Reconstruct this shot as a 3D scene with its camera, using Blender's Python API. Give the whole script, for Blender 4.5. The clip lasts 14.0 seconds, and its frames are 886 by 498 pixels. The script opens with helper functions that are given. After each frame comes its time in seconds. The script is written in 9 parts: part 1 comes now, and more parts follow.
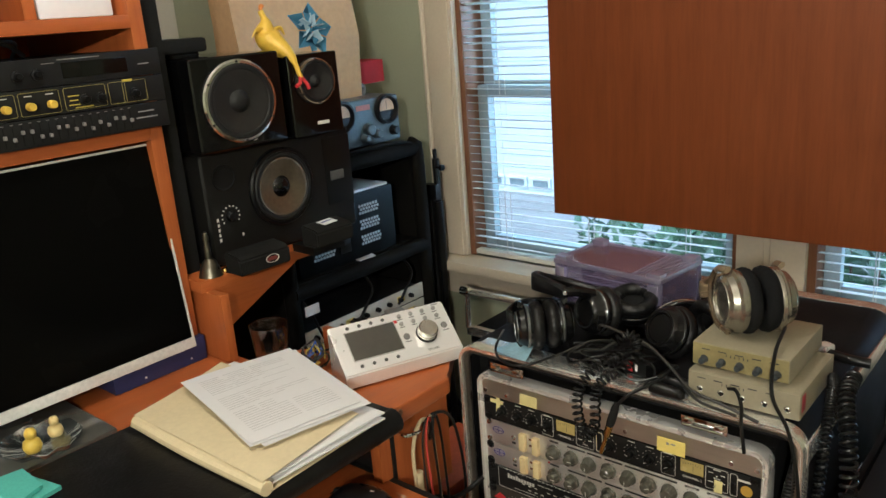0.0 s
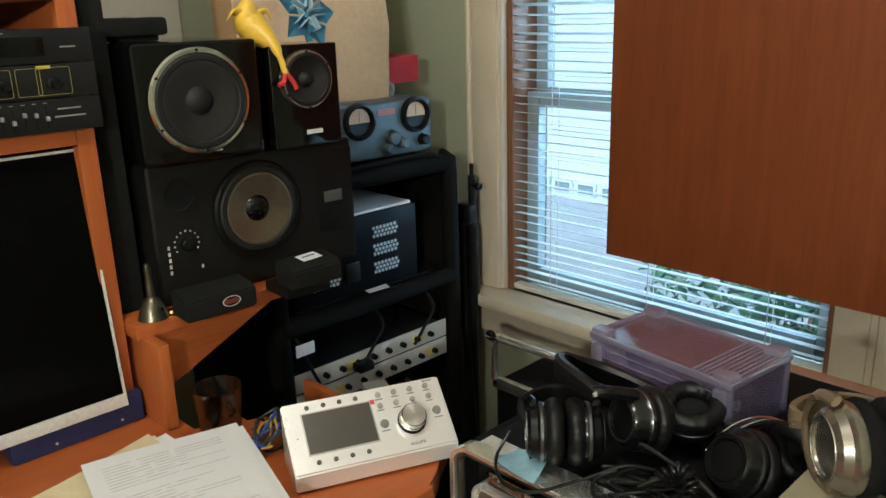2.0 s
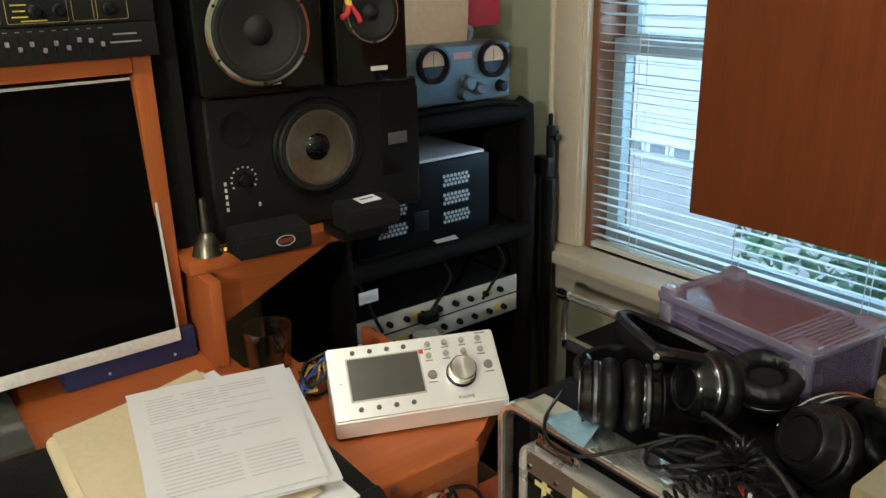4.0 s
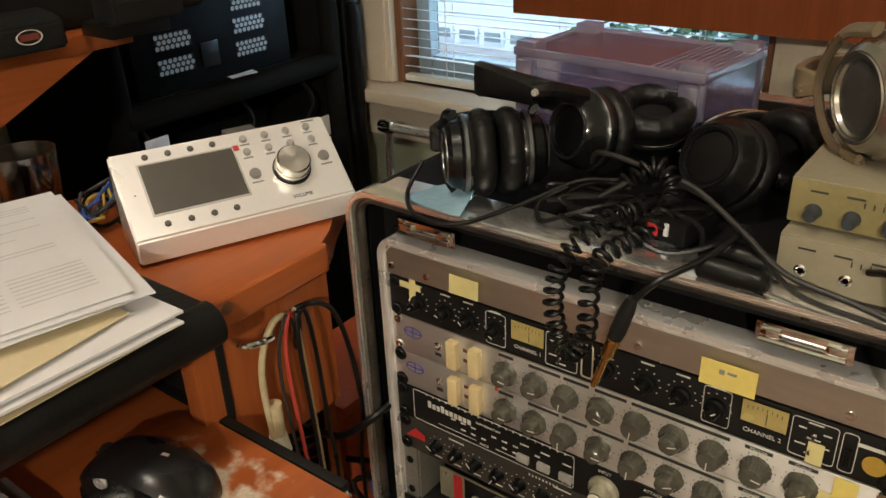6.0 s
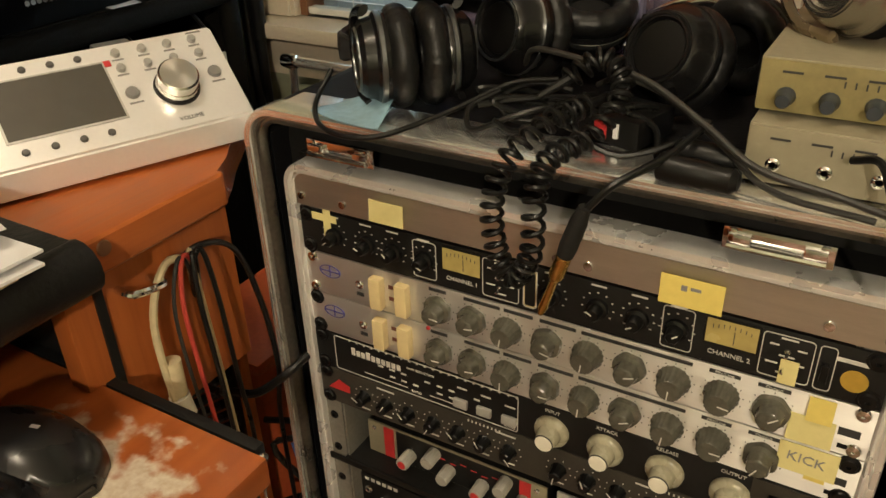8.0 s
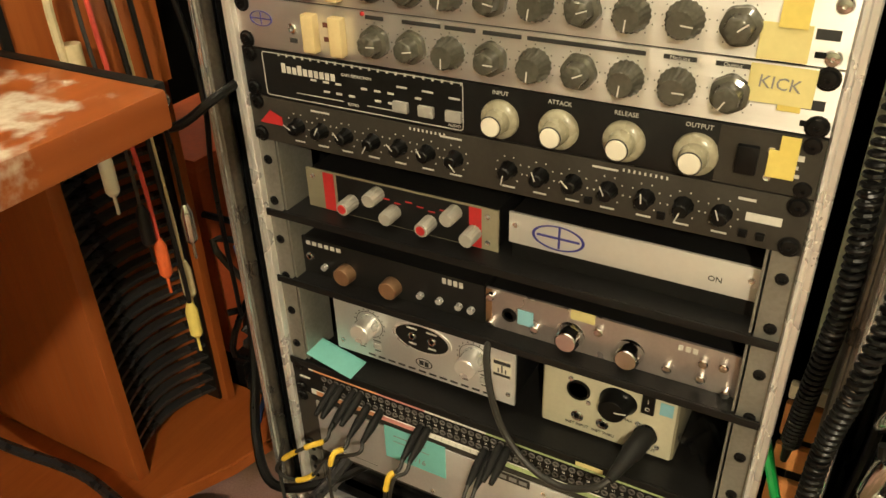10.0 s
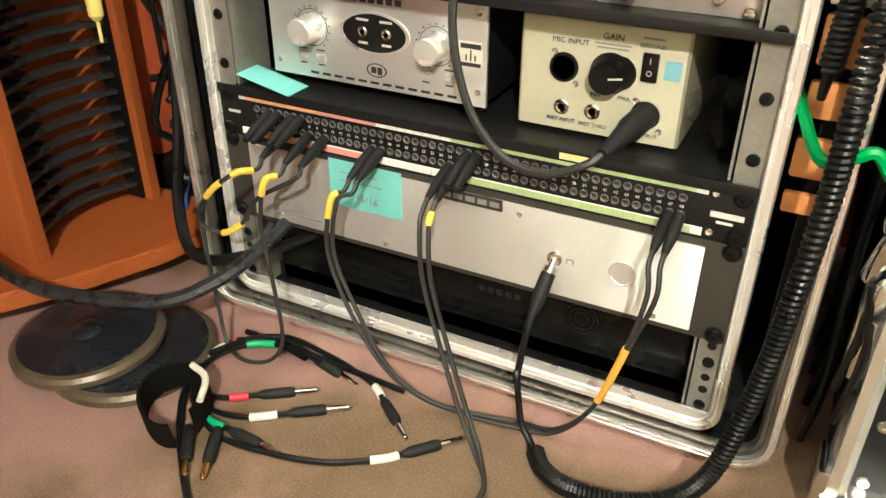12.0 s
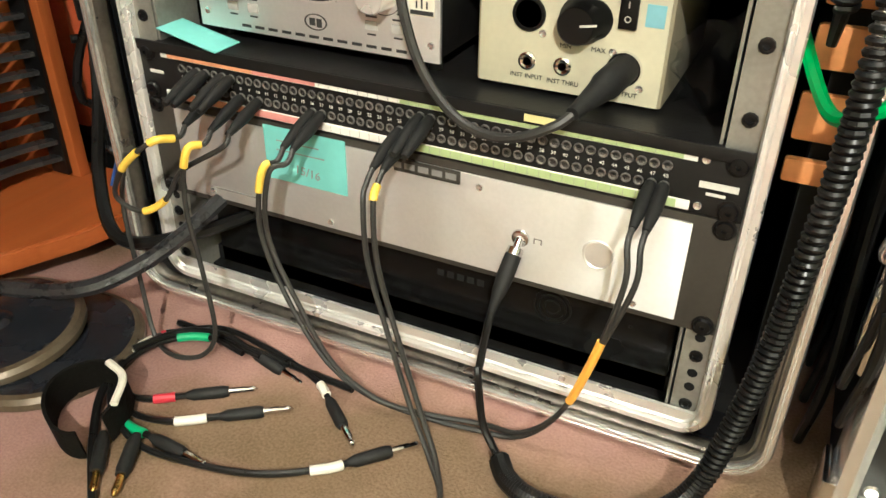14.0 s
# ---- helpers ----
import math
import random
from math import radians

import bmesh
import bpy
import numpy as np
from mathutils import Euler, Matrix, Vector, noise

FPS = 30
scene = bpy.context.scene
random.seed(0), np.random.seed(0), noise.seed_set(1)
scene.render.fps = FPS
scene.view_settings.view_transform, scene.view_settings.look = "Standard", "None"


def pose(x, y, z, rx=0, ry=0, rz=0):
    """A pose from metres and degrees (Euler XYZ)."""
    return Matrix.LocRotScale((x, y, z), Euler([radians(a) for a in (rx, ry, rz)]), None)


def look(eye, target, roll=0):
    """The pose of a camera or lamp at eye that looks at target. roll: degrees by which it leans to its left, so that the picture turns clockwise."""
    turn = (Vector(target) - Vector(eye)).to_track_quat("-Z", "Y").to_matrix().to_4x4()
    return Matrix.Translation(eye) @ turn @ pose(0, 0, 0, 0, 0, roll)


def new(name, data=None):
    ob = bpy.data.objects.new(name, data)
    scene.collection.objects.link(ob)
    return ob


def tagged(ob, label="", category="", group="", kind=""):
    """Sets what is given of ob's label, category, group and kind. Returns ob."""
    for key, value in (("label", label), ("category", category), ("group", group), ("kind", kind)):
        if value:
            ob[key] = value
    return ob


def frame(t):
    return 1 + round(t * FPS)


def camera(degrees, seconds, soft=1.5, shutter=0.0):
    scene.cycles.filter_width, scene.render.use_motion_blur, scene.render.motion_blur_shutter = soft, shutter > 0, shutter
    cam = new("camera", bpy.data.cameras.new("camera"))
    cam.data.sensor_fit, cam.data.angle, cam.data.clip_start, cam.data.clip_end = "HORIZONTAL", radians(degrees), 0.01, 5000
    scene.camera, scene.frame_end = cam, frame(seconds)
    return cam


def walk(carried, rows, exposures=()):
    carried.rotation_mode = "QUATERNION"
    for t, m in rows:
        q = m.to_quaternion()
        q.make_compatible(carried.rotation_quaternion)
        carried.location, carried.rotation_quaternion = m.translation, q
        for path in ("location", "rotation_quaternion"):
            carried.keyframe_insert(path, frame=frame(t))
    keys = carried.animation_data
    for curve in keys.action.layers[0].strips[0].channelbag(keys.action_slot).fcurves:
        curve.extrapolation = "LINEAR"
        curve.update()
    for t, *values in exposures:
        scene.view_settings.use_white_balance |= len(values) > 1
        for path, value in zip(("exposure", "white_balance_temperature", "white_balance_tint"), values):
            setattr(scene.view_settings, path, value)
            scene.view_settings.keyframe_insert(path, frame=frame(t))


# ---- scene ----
cam = camera(57.9, 14.0)
PATH = [
    (0, (0.563, -0.997, 1.455), (-0.7, 0.444, 0.881), -4.4),
    (0.5, (0.538, -0.941, 1.451), (-0.704, 0.518, 0.877), -2.3),
    (1, (0.536, -0.839, 1.453), (-0.754, 0.578, 0.878), -0.2),
    (1.5, (0.491, -0.748, 1.443), (-0.86, 0.612, 0.873), -0.7),
    (2, (0.394, -0.661, 1.438), (-0.99, 0.663, 0.861), -1.7),
    (2.5, (0.374, -0.614, 1.418), (-1.08, 0.637, 0.853), -2.4),
    (2.7, (0.392, -0.615, 1.413), (-1.111, 0.576, 0.845), -1.6),
    (4.8, (0.344, -0.551, 1.365), (-1.11, 0.61, 0.631), -0.4),
    (5, (0.314, -0.542, 1.347), (-1.027, 0.742, 0.605), -0.9),
    (5.5, (0.25, -0.552, 1.275), (-0.833, 0.913, 0.45), -1.0),
    (6, (0.254, -0.544, 1.187), (-0.847, 0.871, 0.301), -2.4),
    (6.5, (0.238, -0.502, 1.148), (-0.863, 0.85, 0.169), -2.5),
    (7, (0.218, -0.494, 1.145), (-0.842, 0.89, 0.164), -2.3),
    (7.2, (0.205, -0.49, 1.157), (-0.827, 0.927, 0.194), -2.0),
    (9.3, (0.229, -0.492, 0.961), (-0.546, 1.027, -0.083), -2.3),
    (9.5, (0.24, -0.494, 0.939), (-0.548, 1.014, -0.112), -2.1),
    (9.6, (0.236, -0.506, 0.931), (-0.542, 1.005, -0.124), -1.5),
    (10, (0.255, -0.526, 0.879), (-0.583, 0.956, -0.17), -1.8),
    (10.5, (0.275, -0.581, 0.753), (-0.504, 0.912, -0.326), 0.1),
    (11, (0.286, -0.598, 0.674), (-0.448, 0.898, -0.431), 1.0),
    (11.5, (0.281, -0.583, 0.617), (-0.473, 0.933, -0.447), 0.4),
    (12, (0.27, -0.548, 0.563), (-0.503, 0.986, -0.462), 0.3),
    (12.5, (0.266, -0.515, 0.533), (-0.517, 1.027, -0.473), 0.9),
    (13, (0.259, -0.488, 0.52), (-0.507, 1.056, -0.495), 1.1),
    (13.5, (0.252, -0.479, 0.513), (-0.481, 1.072, -0.516), 1.2),
    (14, (0.259, -0.472, 0.514), (-0.467, 1.064, -0.542), 0.8),
]
walk(cam, [(t, look(eye, target, roll)) for t, eye, target, roll in PATH],
     [(0, -0.36, 5050, 17), (2.5, -0.4, 4950, 12), (5.5, -0.42, 5300, 17), (6.5, -0.58, 5600, 24), (7.2, -0.46, 5700, 22), (9.5, -0.2, 6400, 14), (10, 0.18, 6100, 14), (10.5, 0.9, 5700, 14), (11, 1.1, 5300, 14), (12, 1.18, 5050, 14), (14, 1.18, 5000, 14)])

# ---- light ----
FZ = 0.062                     # height of the carpet
world = bpy.data.worlds.new("sky")
scene.world = world
world.use_nodes = True
wn = world.node_tree
sky = wn.nodes.new("ShaderNodeTexSky")
sky.sky_type = 'NISHITA'
sky.sun_disc = False
sky.sun_elevation, sky.sun_rotation = radians(45), radians(200)
wn.links.new(sky.outputs[0], wn.nodes["Background"].inputs[0])
wn.nodes["Background"].inputs[1].default_value = 0.15


def lamp(name, kind, energy, color, m, size=0.2, size_y=None):
    d = bpy.data.lights.new(name, kind)
    d.energy, d.color = energy, color
    if kind == 'AREA':
        d.size = size
        if size_y:
            d.shape, d.size_y = 'RECTANGLE', size_y
    elif kind == 'POINT':
        d.shadow_soft_size = size
    else:
        d.angle = radians(size)
    ob = new(name, d)
    ob.matrix_world = m
    return ob


lamp("sun", 'SUN', 5.0, (1.0, 0.95, 0.88), look((-2.5, -7, 7.4), (0, 0, 0)), 0.5)
WARM = (1.0, 0.845, 0.55)
lamp("ceiling_bulb_a", 'POINT', 30, WARM, Matrix.Translation((-0.12, -0.58, 2.27)), 0.05)
# Lamp out of view, well under the ceiling, placed to light the rack front.
lamp("unseen_bulb_b", 'POINT', 118, WARM, Matrix.Translation((0.95, -1.90, 1.74)), 0.04)

# ---- materials ----


def nodes_of(name):
    m = bpy.data.materials.new(name)
    m.use_nodes = True
    t = m.node_tree
    return m, t, t.nodes["Principled BSDF"]


def link(t, a, b):
    t.links.new(a, b)


def noise_node(t, scale, detail=4.0, stretch=None, src="Object"):
    tc = t.nodes.new("ShaderNodeTexCoord")
    n = t.nodes.new("ShaderNodeTexNoise")
    n.inputs["Scale"].default_value, n.inputs["Detail"].default_value = scale, detail
    if stretch:
        mp = t.nodes.new("ShaderNodeMapping")
        mp.inputs["Scale"].default_value = stretch
        link(t, tc.outputs[src], mp.inputs[0])
        link(t, mp.outputs[0], n.inputs["Vector"])
    else:
        link(t, tc.outputs[src], n.inputs["Vector"])
    return n.outputs[0]


def ramp(t, src, stops):
    r = t.nodes.new("ShaderNodeValToRGB")
    e = r.color_ramp.elements
    while len(e) < len(stops):
        e.new(0.5)
    for k, (p, c) in zip(e, stops):
        k.position, k.color = p, (*c, 1)
    link(t, src, r.inputs[0])
    return r.outputs[0]


def mix(t, fac, a, b, mode='MIX'):
    n = t.nodes.new("ShaderNodeMix")
    n.data_type, n.blend_type = 'RGBA', mode
    for i, v in ((0, fac), (6, a), (7, b)):
        if isinstance(v, (int, float)):
            n.inputs[i].default_value = v
        elif isinstance(v, tuple):
            n.inputs[i].default_value = (*v, 1)
        else:
            link(t, v, n.inputs[i])
    return n.outputs[2]


def bump_to(t, p, src, strength, dist=0.001):
    b = t.nodes.new("ShaderNodeBump")
    b.inputs["Strength"].default_value, b.inputs["Distance"].default_value = strength, dist
    link(t, src, b.inputs["Height"])
    link(t, b.outputs[0], p.inputs["Normal"])


def mul(c, k):
    return tuple(min(1.0, v * k) for v in c)


def mat(name, col, rough=0.5, metal=0.0, var=0.18, scale=9.0, fine=160.0, bump=0.15, stretch=None, coat=0.0, spec=0.5, worn=1.0):
    m, t, p = nodes_of(name)
    big, small = noise_node(t, scale, 5, stretch), noise_node(t, fine, 3, stretch)
    a = ramp(t, big, [(0.3, mul(col, 1 - var)), (0.7, mul(col, 1 + var))])
    b = mix(t, 0.35, a, ramp(t, small, [(0.35, mul(col, 1 - var)), (0.65, mul(col, 1 + var))]))
    link(t, b, p.inputs["Base Color"])
    r = ramp(t, big, [(0.3, (max(rough - 0.08 * worn, 0.02),) * 3), (0.75, (min(rough + 0.1 * worn, 1),) * 3)])
    link(t, r, p.inputs["Roughness"])
    p.inputs["Metallic"].default_value = metal
    p.inputs["Specular IOR Level"].default_value = spec
    p.inputs["Coat Weight"].default_value = coat
    if bump:
        bump_to(t, p, small, bump)
    return m


def wood(name, dark, light, rough=0.35, axis=0, scale=1.0, coat=0.15):
    m, t, p = nodes_of(name)
    st = [14.0, 14.0, 14.0]
    st[axis] = 0.9
    st = tuple(v * scale for v in st)
    grain = noise_node(t, 3.0, 6, st)
    fine = noise_node(t, 16.0, 3, st)
    blot = noise_node(t, 2.5, 3)
    a = ramp(t, grain, [(0.3, dark), (0.72, light)])
    b = mix(t, 0.3, a, ramp(t, fine, [(0.35, mul(dark, 0.85)), (0.6, light)]))
    c = mix(t, 0.35, b, ramp(t, blot, [(0.3, dark), (0.7, light)]))
    link(t, c, p.inputs["Base Color"])
    link(t, ramp(t, fine, [(0.3, (rough - 0.06,) * 3), (0.8, (rough + 0.12,) * 3)]), p.inputs["Roughness"])
    p.inputs["Coat Weight"].default_value = coat
    p.inputs["Coat Roughness"].default_value = 0.25
    p.inputs["Specular IOR Level"].default_value = 0.3
    bump_to(t, p, fine, 0.12)
    return m


def clear(name, tint, gloss=0.12, rough=0.05):
    """A thin clear sheet: mostly see-through, with a gloss on it."""
    m = bpy.data.materials.new(name)
    m.use_nodes = True
    t = m.node_tree
    t.nodes.remove(t.nodes["Principled BSDF"])
    tr, gl, mx = t.nodes.new("ShaderNodeBsdfTransparent"), t.nodes.new("ShaderNodeBsdfGlossy"), t.nodes.new("ShaderNodeMixShader")
    tr.inputs[0].default_value = (*tint, 1)
    gl.inputs[1].default_value = rough
    mx.inputs[0].default_value = gloss
    link(t, tr.outputs[0], mx.inputs[1])
    link(t, gl.outputs[0], mx.inputs[2])
    link(t, mx.outputs[0], t.nodes["Material Output"].inputs[0])
    return m


def frosted(name, tint, body, see=0.5, gloss=0.12):
    """Cloudy clear plastic: partly see-through, partly lit from behind."""
    m = bpy.data.materials.new(name)
    m.use_nodes = True
    t = m.node_tree
    t.nodes.remove(t.nodes["Principled BSDF"])
    tr, tl, df, gl = (t.nodes.new("ShaderNodeBsdf" + k) for k in ("Transparent", "Translucent", "Diffuse", "Glossy"))
    m1, m2, m3 = (t.nodes.new("ShaderNodeMixShader") for _ in range(3))
    tr.inputs[0].default_value, tl.inputs[0].default_value, df.inputs[0].default_value = (*tint, 1), (*body, 1), (*body, 1)
    gl.inputs[1].default_value = 0.12
    for n_, fac, a, b in ((m1, 0.5, tl, df), (m2, see, m1, tr), (m3, gloss, m2, gl)):
        n_.inputs[0].default_value = fac
        link(t, a.outputs[0], n_.inputs[1])
        link(t, b.outputs[0], n_.inputs[2])
    link(t, m3.outputs[0], t.nodes["Material Output"].inputs[0])
    return m


def brushed(m, amount, turn=0.25):
    """Gives a metal sheet a grain along x, which draws its highlights out upwards."""
    t = m.node_tree
    p = t.nodes["Principled BSDF"]
    tg_ = t.nodes.new("ShaderNodeTangent")
    tg_.direction_type, tg_.axis = 'RADIAL', 'Z'
    link(t, tg_.outputs[0], p.inputs["Tangent"])
    p.inputs["Anisotropic"].default_value = amount
    p.inputs["Anisotropic Rotation"].default_value = turn
    return m


def glow(name, col, strength):
    m, t, p = nodes_of(name)
    p.inputs["Base Color"].default_value = (*col, 1)
    p.inputs["Emission Color"].default_value = (*col, 1)
    p.inputs["Emission Strength"].default_value = strength
    return m


ALU = mat("brushed_aluminium", (0.90, 0.89, 0.87), 0.28, 0.66, 0.03, 30, 300, 0.05, worn=0.2)
ALU_WORN = mat("worn_aluminium", (0.92, 0.91, 0.88), 0.22, 0.86, 0.04, 40, 180, 0.03, worn=0.15)
CHROME = mat("chrome", (0.8, 0.8, 0.8), 0.12, 1.0, 0.05, 30, 200, 0)
SILVER_PANEL = brushed(mat("silver_anodised_panel", (0.84, 0.82, 0.80), 0.46, 0.82, 0.05, 6, 260, 0.06, (1, 1, 30)), 0.88)
SATIN_PANEL = brushed(mat("satin_grey_panel", (0.84, 0.83, 0.82), 0.46, 0.68, 0.05, 5, 300, 0.08), 0.85)
BLACK_PANEL = mat("black_painted_metal", (0.010, 0.0098, 0.0095), 0.42, 0.0, 0.25, 12, 240, 0.12)
GREY_PANEL = mat("dark_grey_painted_metal", (0.045, 0.040, 0.033), 0.48, 0.1, 0.15, 12, 240, 0.12)
RAIL = mat("zinc_grey_rail", (0.28, 0.27, 0.24), 0.42, 0.5, 0.2, 25, 250, 0.12)
DARK = mat("dark_inside", (0.004, 0.004, 0.004), 0.8, 0, 0.3, 20, 150, 0.1)
LAMINATE = mat("black_ribbed_laminate", (0.007, 0.007, 0.008), 0.6, 0, 0.3, 10, 260, 0.35)
BLACK_PLASTIC = mat("black_plastic", (0.005, 0.005, 0.005), 0.36, 0, 0.25, 14, 220, 0.1)
BLACK_GLOSS = mat("black_gloss_lacquer", (0.003, 0.003, 0.003), 0.07, 0, 0.2, 6, 90, 0.0, None, 0.2, 0.3)
BLACK_RUBBER = mat("black_rubber", (0.012, 0.012, 0.0115), 0.58, 0, 0.3, 20, 300, 0.2)
BLACK_LEATHER = mat("black_leatherette", (0.0065, 0.0064, 0.0066), 0.4, 0, 0.3, 30, 220, 0.5)
CABLE = mat("dark_grey_cable_jacket", (0.024, 0.023, 0.021), 0.48, 0, 0.2, 40, 300, 0.1)
CABLE_BLACK = mat("black_cable_jacket", (0.006, 0.006, 0.0058), 0.34, 0, 0.2, 40, 300, 0.1)
SMOKE_KNOB = mat("smoky_grey_knob", (0.10, 0.095, 0.075), 0.16, 0.15, 0.25, 60, 260, 0.05)
BONE_KNOB = mat("bone_coloured_knob", (0.34, 0.315, 0.225), 0.25, 0, 0.15, 60, 260, 0.05)
WHITE_CAP = mat("white_plastic_cap", (0.78, 0.74, 0.62), 0.35, 0, 0.06, 40, 200, 0.02)
CREAM = mat("cream_plastic", (0.72, 0.58, 0.30), 0.45, 0, 0.08, 30, 200, 0.05)
RED = mat("red_plastic", (0.5, 0.03, 0.03), 0.4, 0, 0.15, 40, 200, 0.03)
INK_WHITE = mat("white_print", (0.62, 0.6, 0.55), 0.6, 0, 0.1, 60, 300, 0)
INK_BLACK = mat("black_print", (0.03, 0.03, 0.03), 0.6, 0, 0.1, 60, 300, 0)
INK_BLUE = mat("blue_print", (0.05, 0.05, 0.28), 0.6, 0, 0.1, 60, 300, 0)
INK_GREY = mat("grey_print", (0.26, 0.25, 0.24), 0.7, 0, 0.1, 60, 300, 0)
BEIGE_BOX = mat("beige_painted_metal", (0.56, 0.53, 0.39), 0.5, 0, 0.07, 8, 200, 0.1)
# Darker beige for the box casings and two of the fronts.
BEIGE_DARK = mat("dark_beige_metal", (0.26, 0.23, 0.155), 0.5, 0, 0.1, 8, 200, 0.1)
NOTE_Y = mat("yellow_paper_note", (0.72, 0.58, 0.14), 0.8, 0, 0.07, 20, 200, 0.1)
NOTE_PALE = mat("pale_yellow_paper_note", (0.68, 0.60, 0.26), 0.8, 0, 0.07, 20, 200, 0.1)
NOTE_T = mat("teal_paper_note", (0.20, 0.55, 0.52), 0.8, 0, 0.06, 20, 200, 0.1)
NOTE_B = mat("pale_blue_tape", (0.25, 0.52, 0.62), 0.8, 0, 0.06, 20, 200, 0.1)
TAPE_Y = mat("yellow_cable_tape", (0.82, 0.55, 0.05), 0.45, 0, 0.1, 30, 200, 0.1)
TAPE_O = mat("orange_cable_tape", (0.85, 0.42, 0.04), 0.45, 0, 0.1, 30, 200, 0.1)
TAPE_G = mat("green_cable_tape", (0.03, 0.40, 0.16), 0.45, 0, 0.1, 30, 200, 0.1)
TAPE_W = mat("white_cable_tape", (0.72, 0.68, 0.60), 0.5, 0, 0.08, 30, 200, 0.1)
TAPE_R = mat("red_cable_tape", (0.6, 0.03, 0.05), 0.45, 0, 0.1, 30, 200, 0.1)
STRIP_O = mat("orange_label_strip", (0.72, 0.33, 0.16), 0.6, 0, 0.12, 40, 200, 0)
STRIP_P = mat("pink_label_strip", (0.66, 0.28, 0.25), 0.6, 0, 0.1, 40, 200, 0)
STRIP_W = mat("white_label_strip", (0.8, 0.78, 0.72), 0.6, 0, 0.05, 40, 200, 0)
STRIP_G = mat("green_label_strip", (0.42, 0.52, 0.24), 0.6, 0, 0.08, 40, 200, 0)
GOLD = mat("gold_plated_plug", (0.8, 0.52, 0.14), 0.22, 1.0, 0.1, 40, 200, 0)
VU_FACE = mat("amber_meter_face", (0.42, 0.335, 0.115), 0.2, 0, 0.15, 25, 120, 0, None, 0.3)
ORANGE_WOOD = wood("orange_cherry_laminate", (0.30, 0.072, 0.013), (0.44, 0.120, 0.024), 0.36, 1)
ORANGE_WOOD_Z = wood("orange_cherry_laminate_upright", (0.30, 0.074, 0.014), (0.44, 0.124, 0.026), 0.36, 2)
ORANGE_WOOD_X = wood("orange_cherry_laminate_deep", (0.30, 0.072, 0.013), (0.44, 0.120, 0.024), 0.36, 0)
BOARD_WOOD = wood("reddish_brown_veneer_board", (0.155, 0.038, 0.008), (0.235, 0.062, 0.0135), 0.5, 2, 1.0, 0.05)
TRIM_PAINT = mat("cream_white_gloss_paint", (0.66, 0.575, 0.44), 0.35, 0, 0.06, 6, 120, 0.15)
# White sash paint, greyed and blued to hold the sky-lit shade.
SASH_PAINT = mat("sky_shaded_sash_paint", (0.36, 0.42, 0.44), 0.45, 0, 0.1, 8, 120, 0.15)
SASH_WOOD = wood("brown_stained_sash", (0.16, 0.07, 0.035), (0.25, 0.12, 0.06), 0.4, 2)
BLIND = mat("white_blind_slat", (0.74, 0.72, 0.66), 0.4, 0, 0.05, 20, 150, 0.02)


def slat_mat():
    """Thin white vinyl that lets some of the daylight through."""
    m, t, p = nodes_of("thin_white_vinyl_slat")
    tl, mx = t.nodes.new("ShaderNodeBsdfTranslucent"), t.nodes.new("ShaderNodeMixShader")
    p.inputs["Roughness"].default_value = 0.35
    link(t, ramp(t, noise_node(t, 20, 4), [(0.3, (0.74, 0.72, 0.68)), (0.7, (0.84, 0.83, 0.80))]), p.inputs["Base Color"])
    tl.inputs[0].default_value = (0.78, 0.84, 0.84, 1)
    mx.inputs[0].default_value = 0.45
    link(t, p.outputs[0], mx.inputs[1])
    link(t, tl.outputs[0], mx.inputs[2])
    link(t, mx.outputs[0], t.nodes["Material Output"].inputs[0])
    return m


SLAT = slat_mat()
WALL_GREEN = mat("sage_green_wall_paint", (0.37, 0.385, 0.27), 0.75, 0, 0.05, 3, 180, 0.25)
CEIL_WHITE = mat("white_ceiling_paint", (0.66, 0.63, 0.55), 0.85, 0, 0.04, 3, 150, 0.2)


def carpet_mat():
    m, t, p = nodes_of("worn_pink_brown_carpet")
    big, mid, fib = noise_node(t, 2.6, 5), noise_node(t, 14, 5), noise_node(t, 420, 3)
    a = ramp(t, big, [(0.44, (0.42, 0.235, 0.215)), (0.50, (0.26, 0.155, 0.105)), (0.545, (0.10, 0.073, 0.024))])
    b = mix(t, 0.25, a, ramp(t, mid, [(0.35, (0.12, 0.075, 0.045)), (0.6, (0.32, 0.205, 0.155))]))
    c = mix(t, 0.28, b, ramp(t, fib, [(0.3, (0.15, 0.095, 0.065)), (0.7, (0.38, 0.265, 0.20))]))
    link(t, c, p.inputs["Base Color"])
    p.inputs["Roughness"].default_value = 0.95
    p.inputs["Specular IOR Level"].default_value = 0.1
    bump_to(t, p, fib, 0.4, 0.002)
    return m


CARPET = carpet_mat()
for m_ in (BLACK_PANEL, LAMINATE, BLACK_RUBBER, CABLE_BLACK, DARK, BLACK_PLASTIC, BLACK_LEATHER, GREY_PANEL):
    m_.node_tree.nodes["Principled BSDF"].inputs["Specular IOR Level"].default_value = 0.28

LAMINATE.node_tree.nodes["Principled BSDF"].inputs["Specular IOR Level"].default_value = 0.12

# ---- shape helpers ----
I4 = Matrix.Identity(4)
TO_FRONT = Matrix.Rotation(radians(90), 4, 'X')      # z axis -> -y, towards the front of the rack
TO_X = Matrix.Rotation(radians(90), 4, 'Y')          # z axis -> +x


def at(x, y, z):
    return Matrix.Translation((x, y, z))


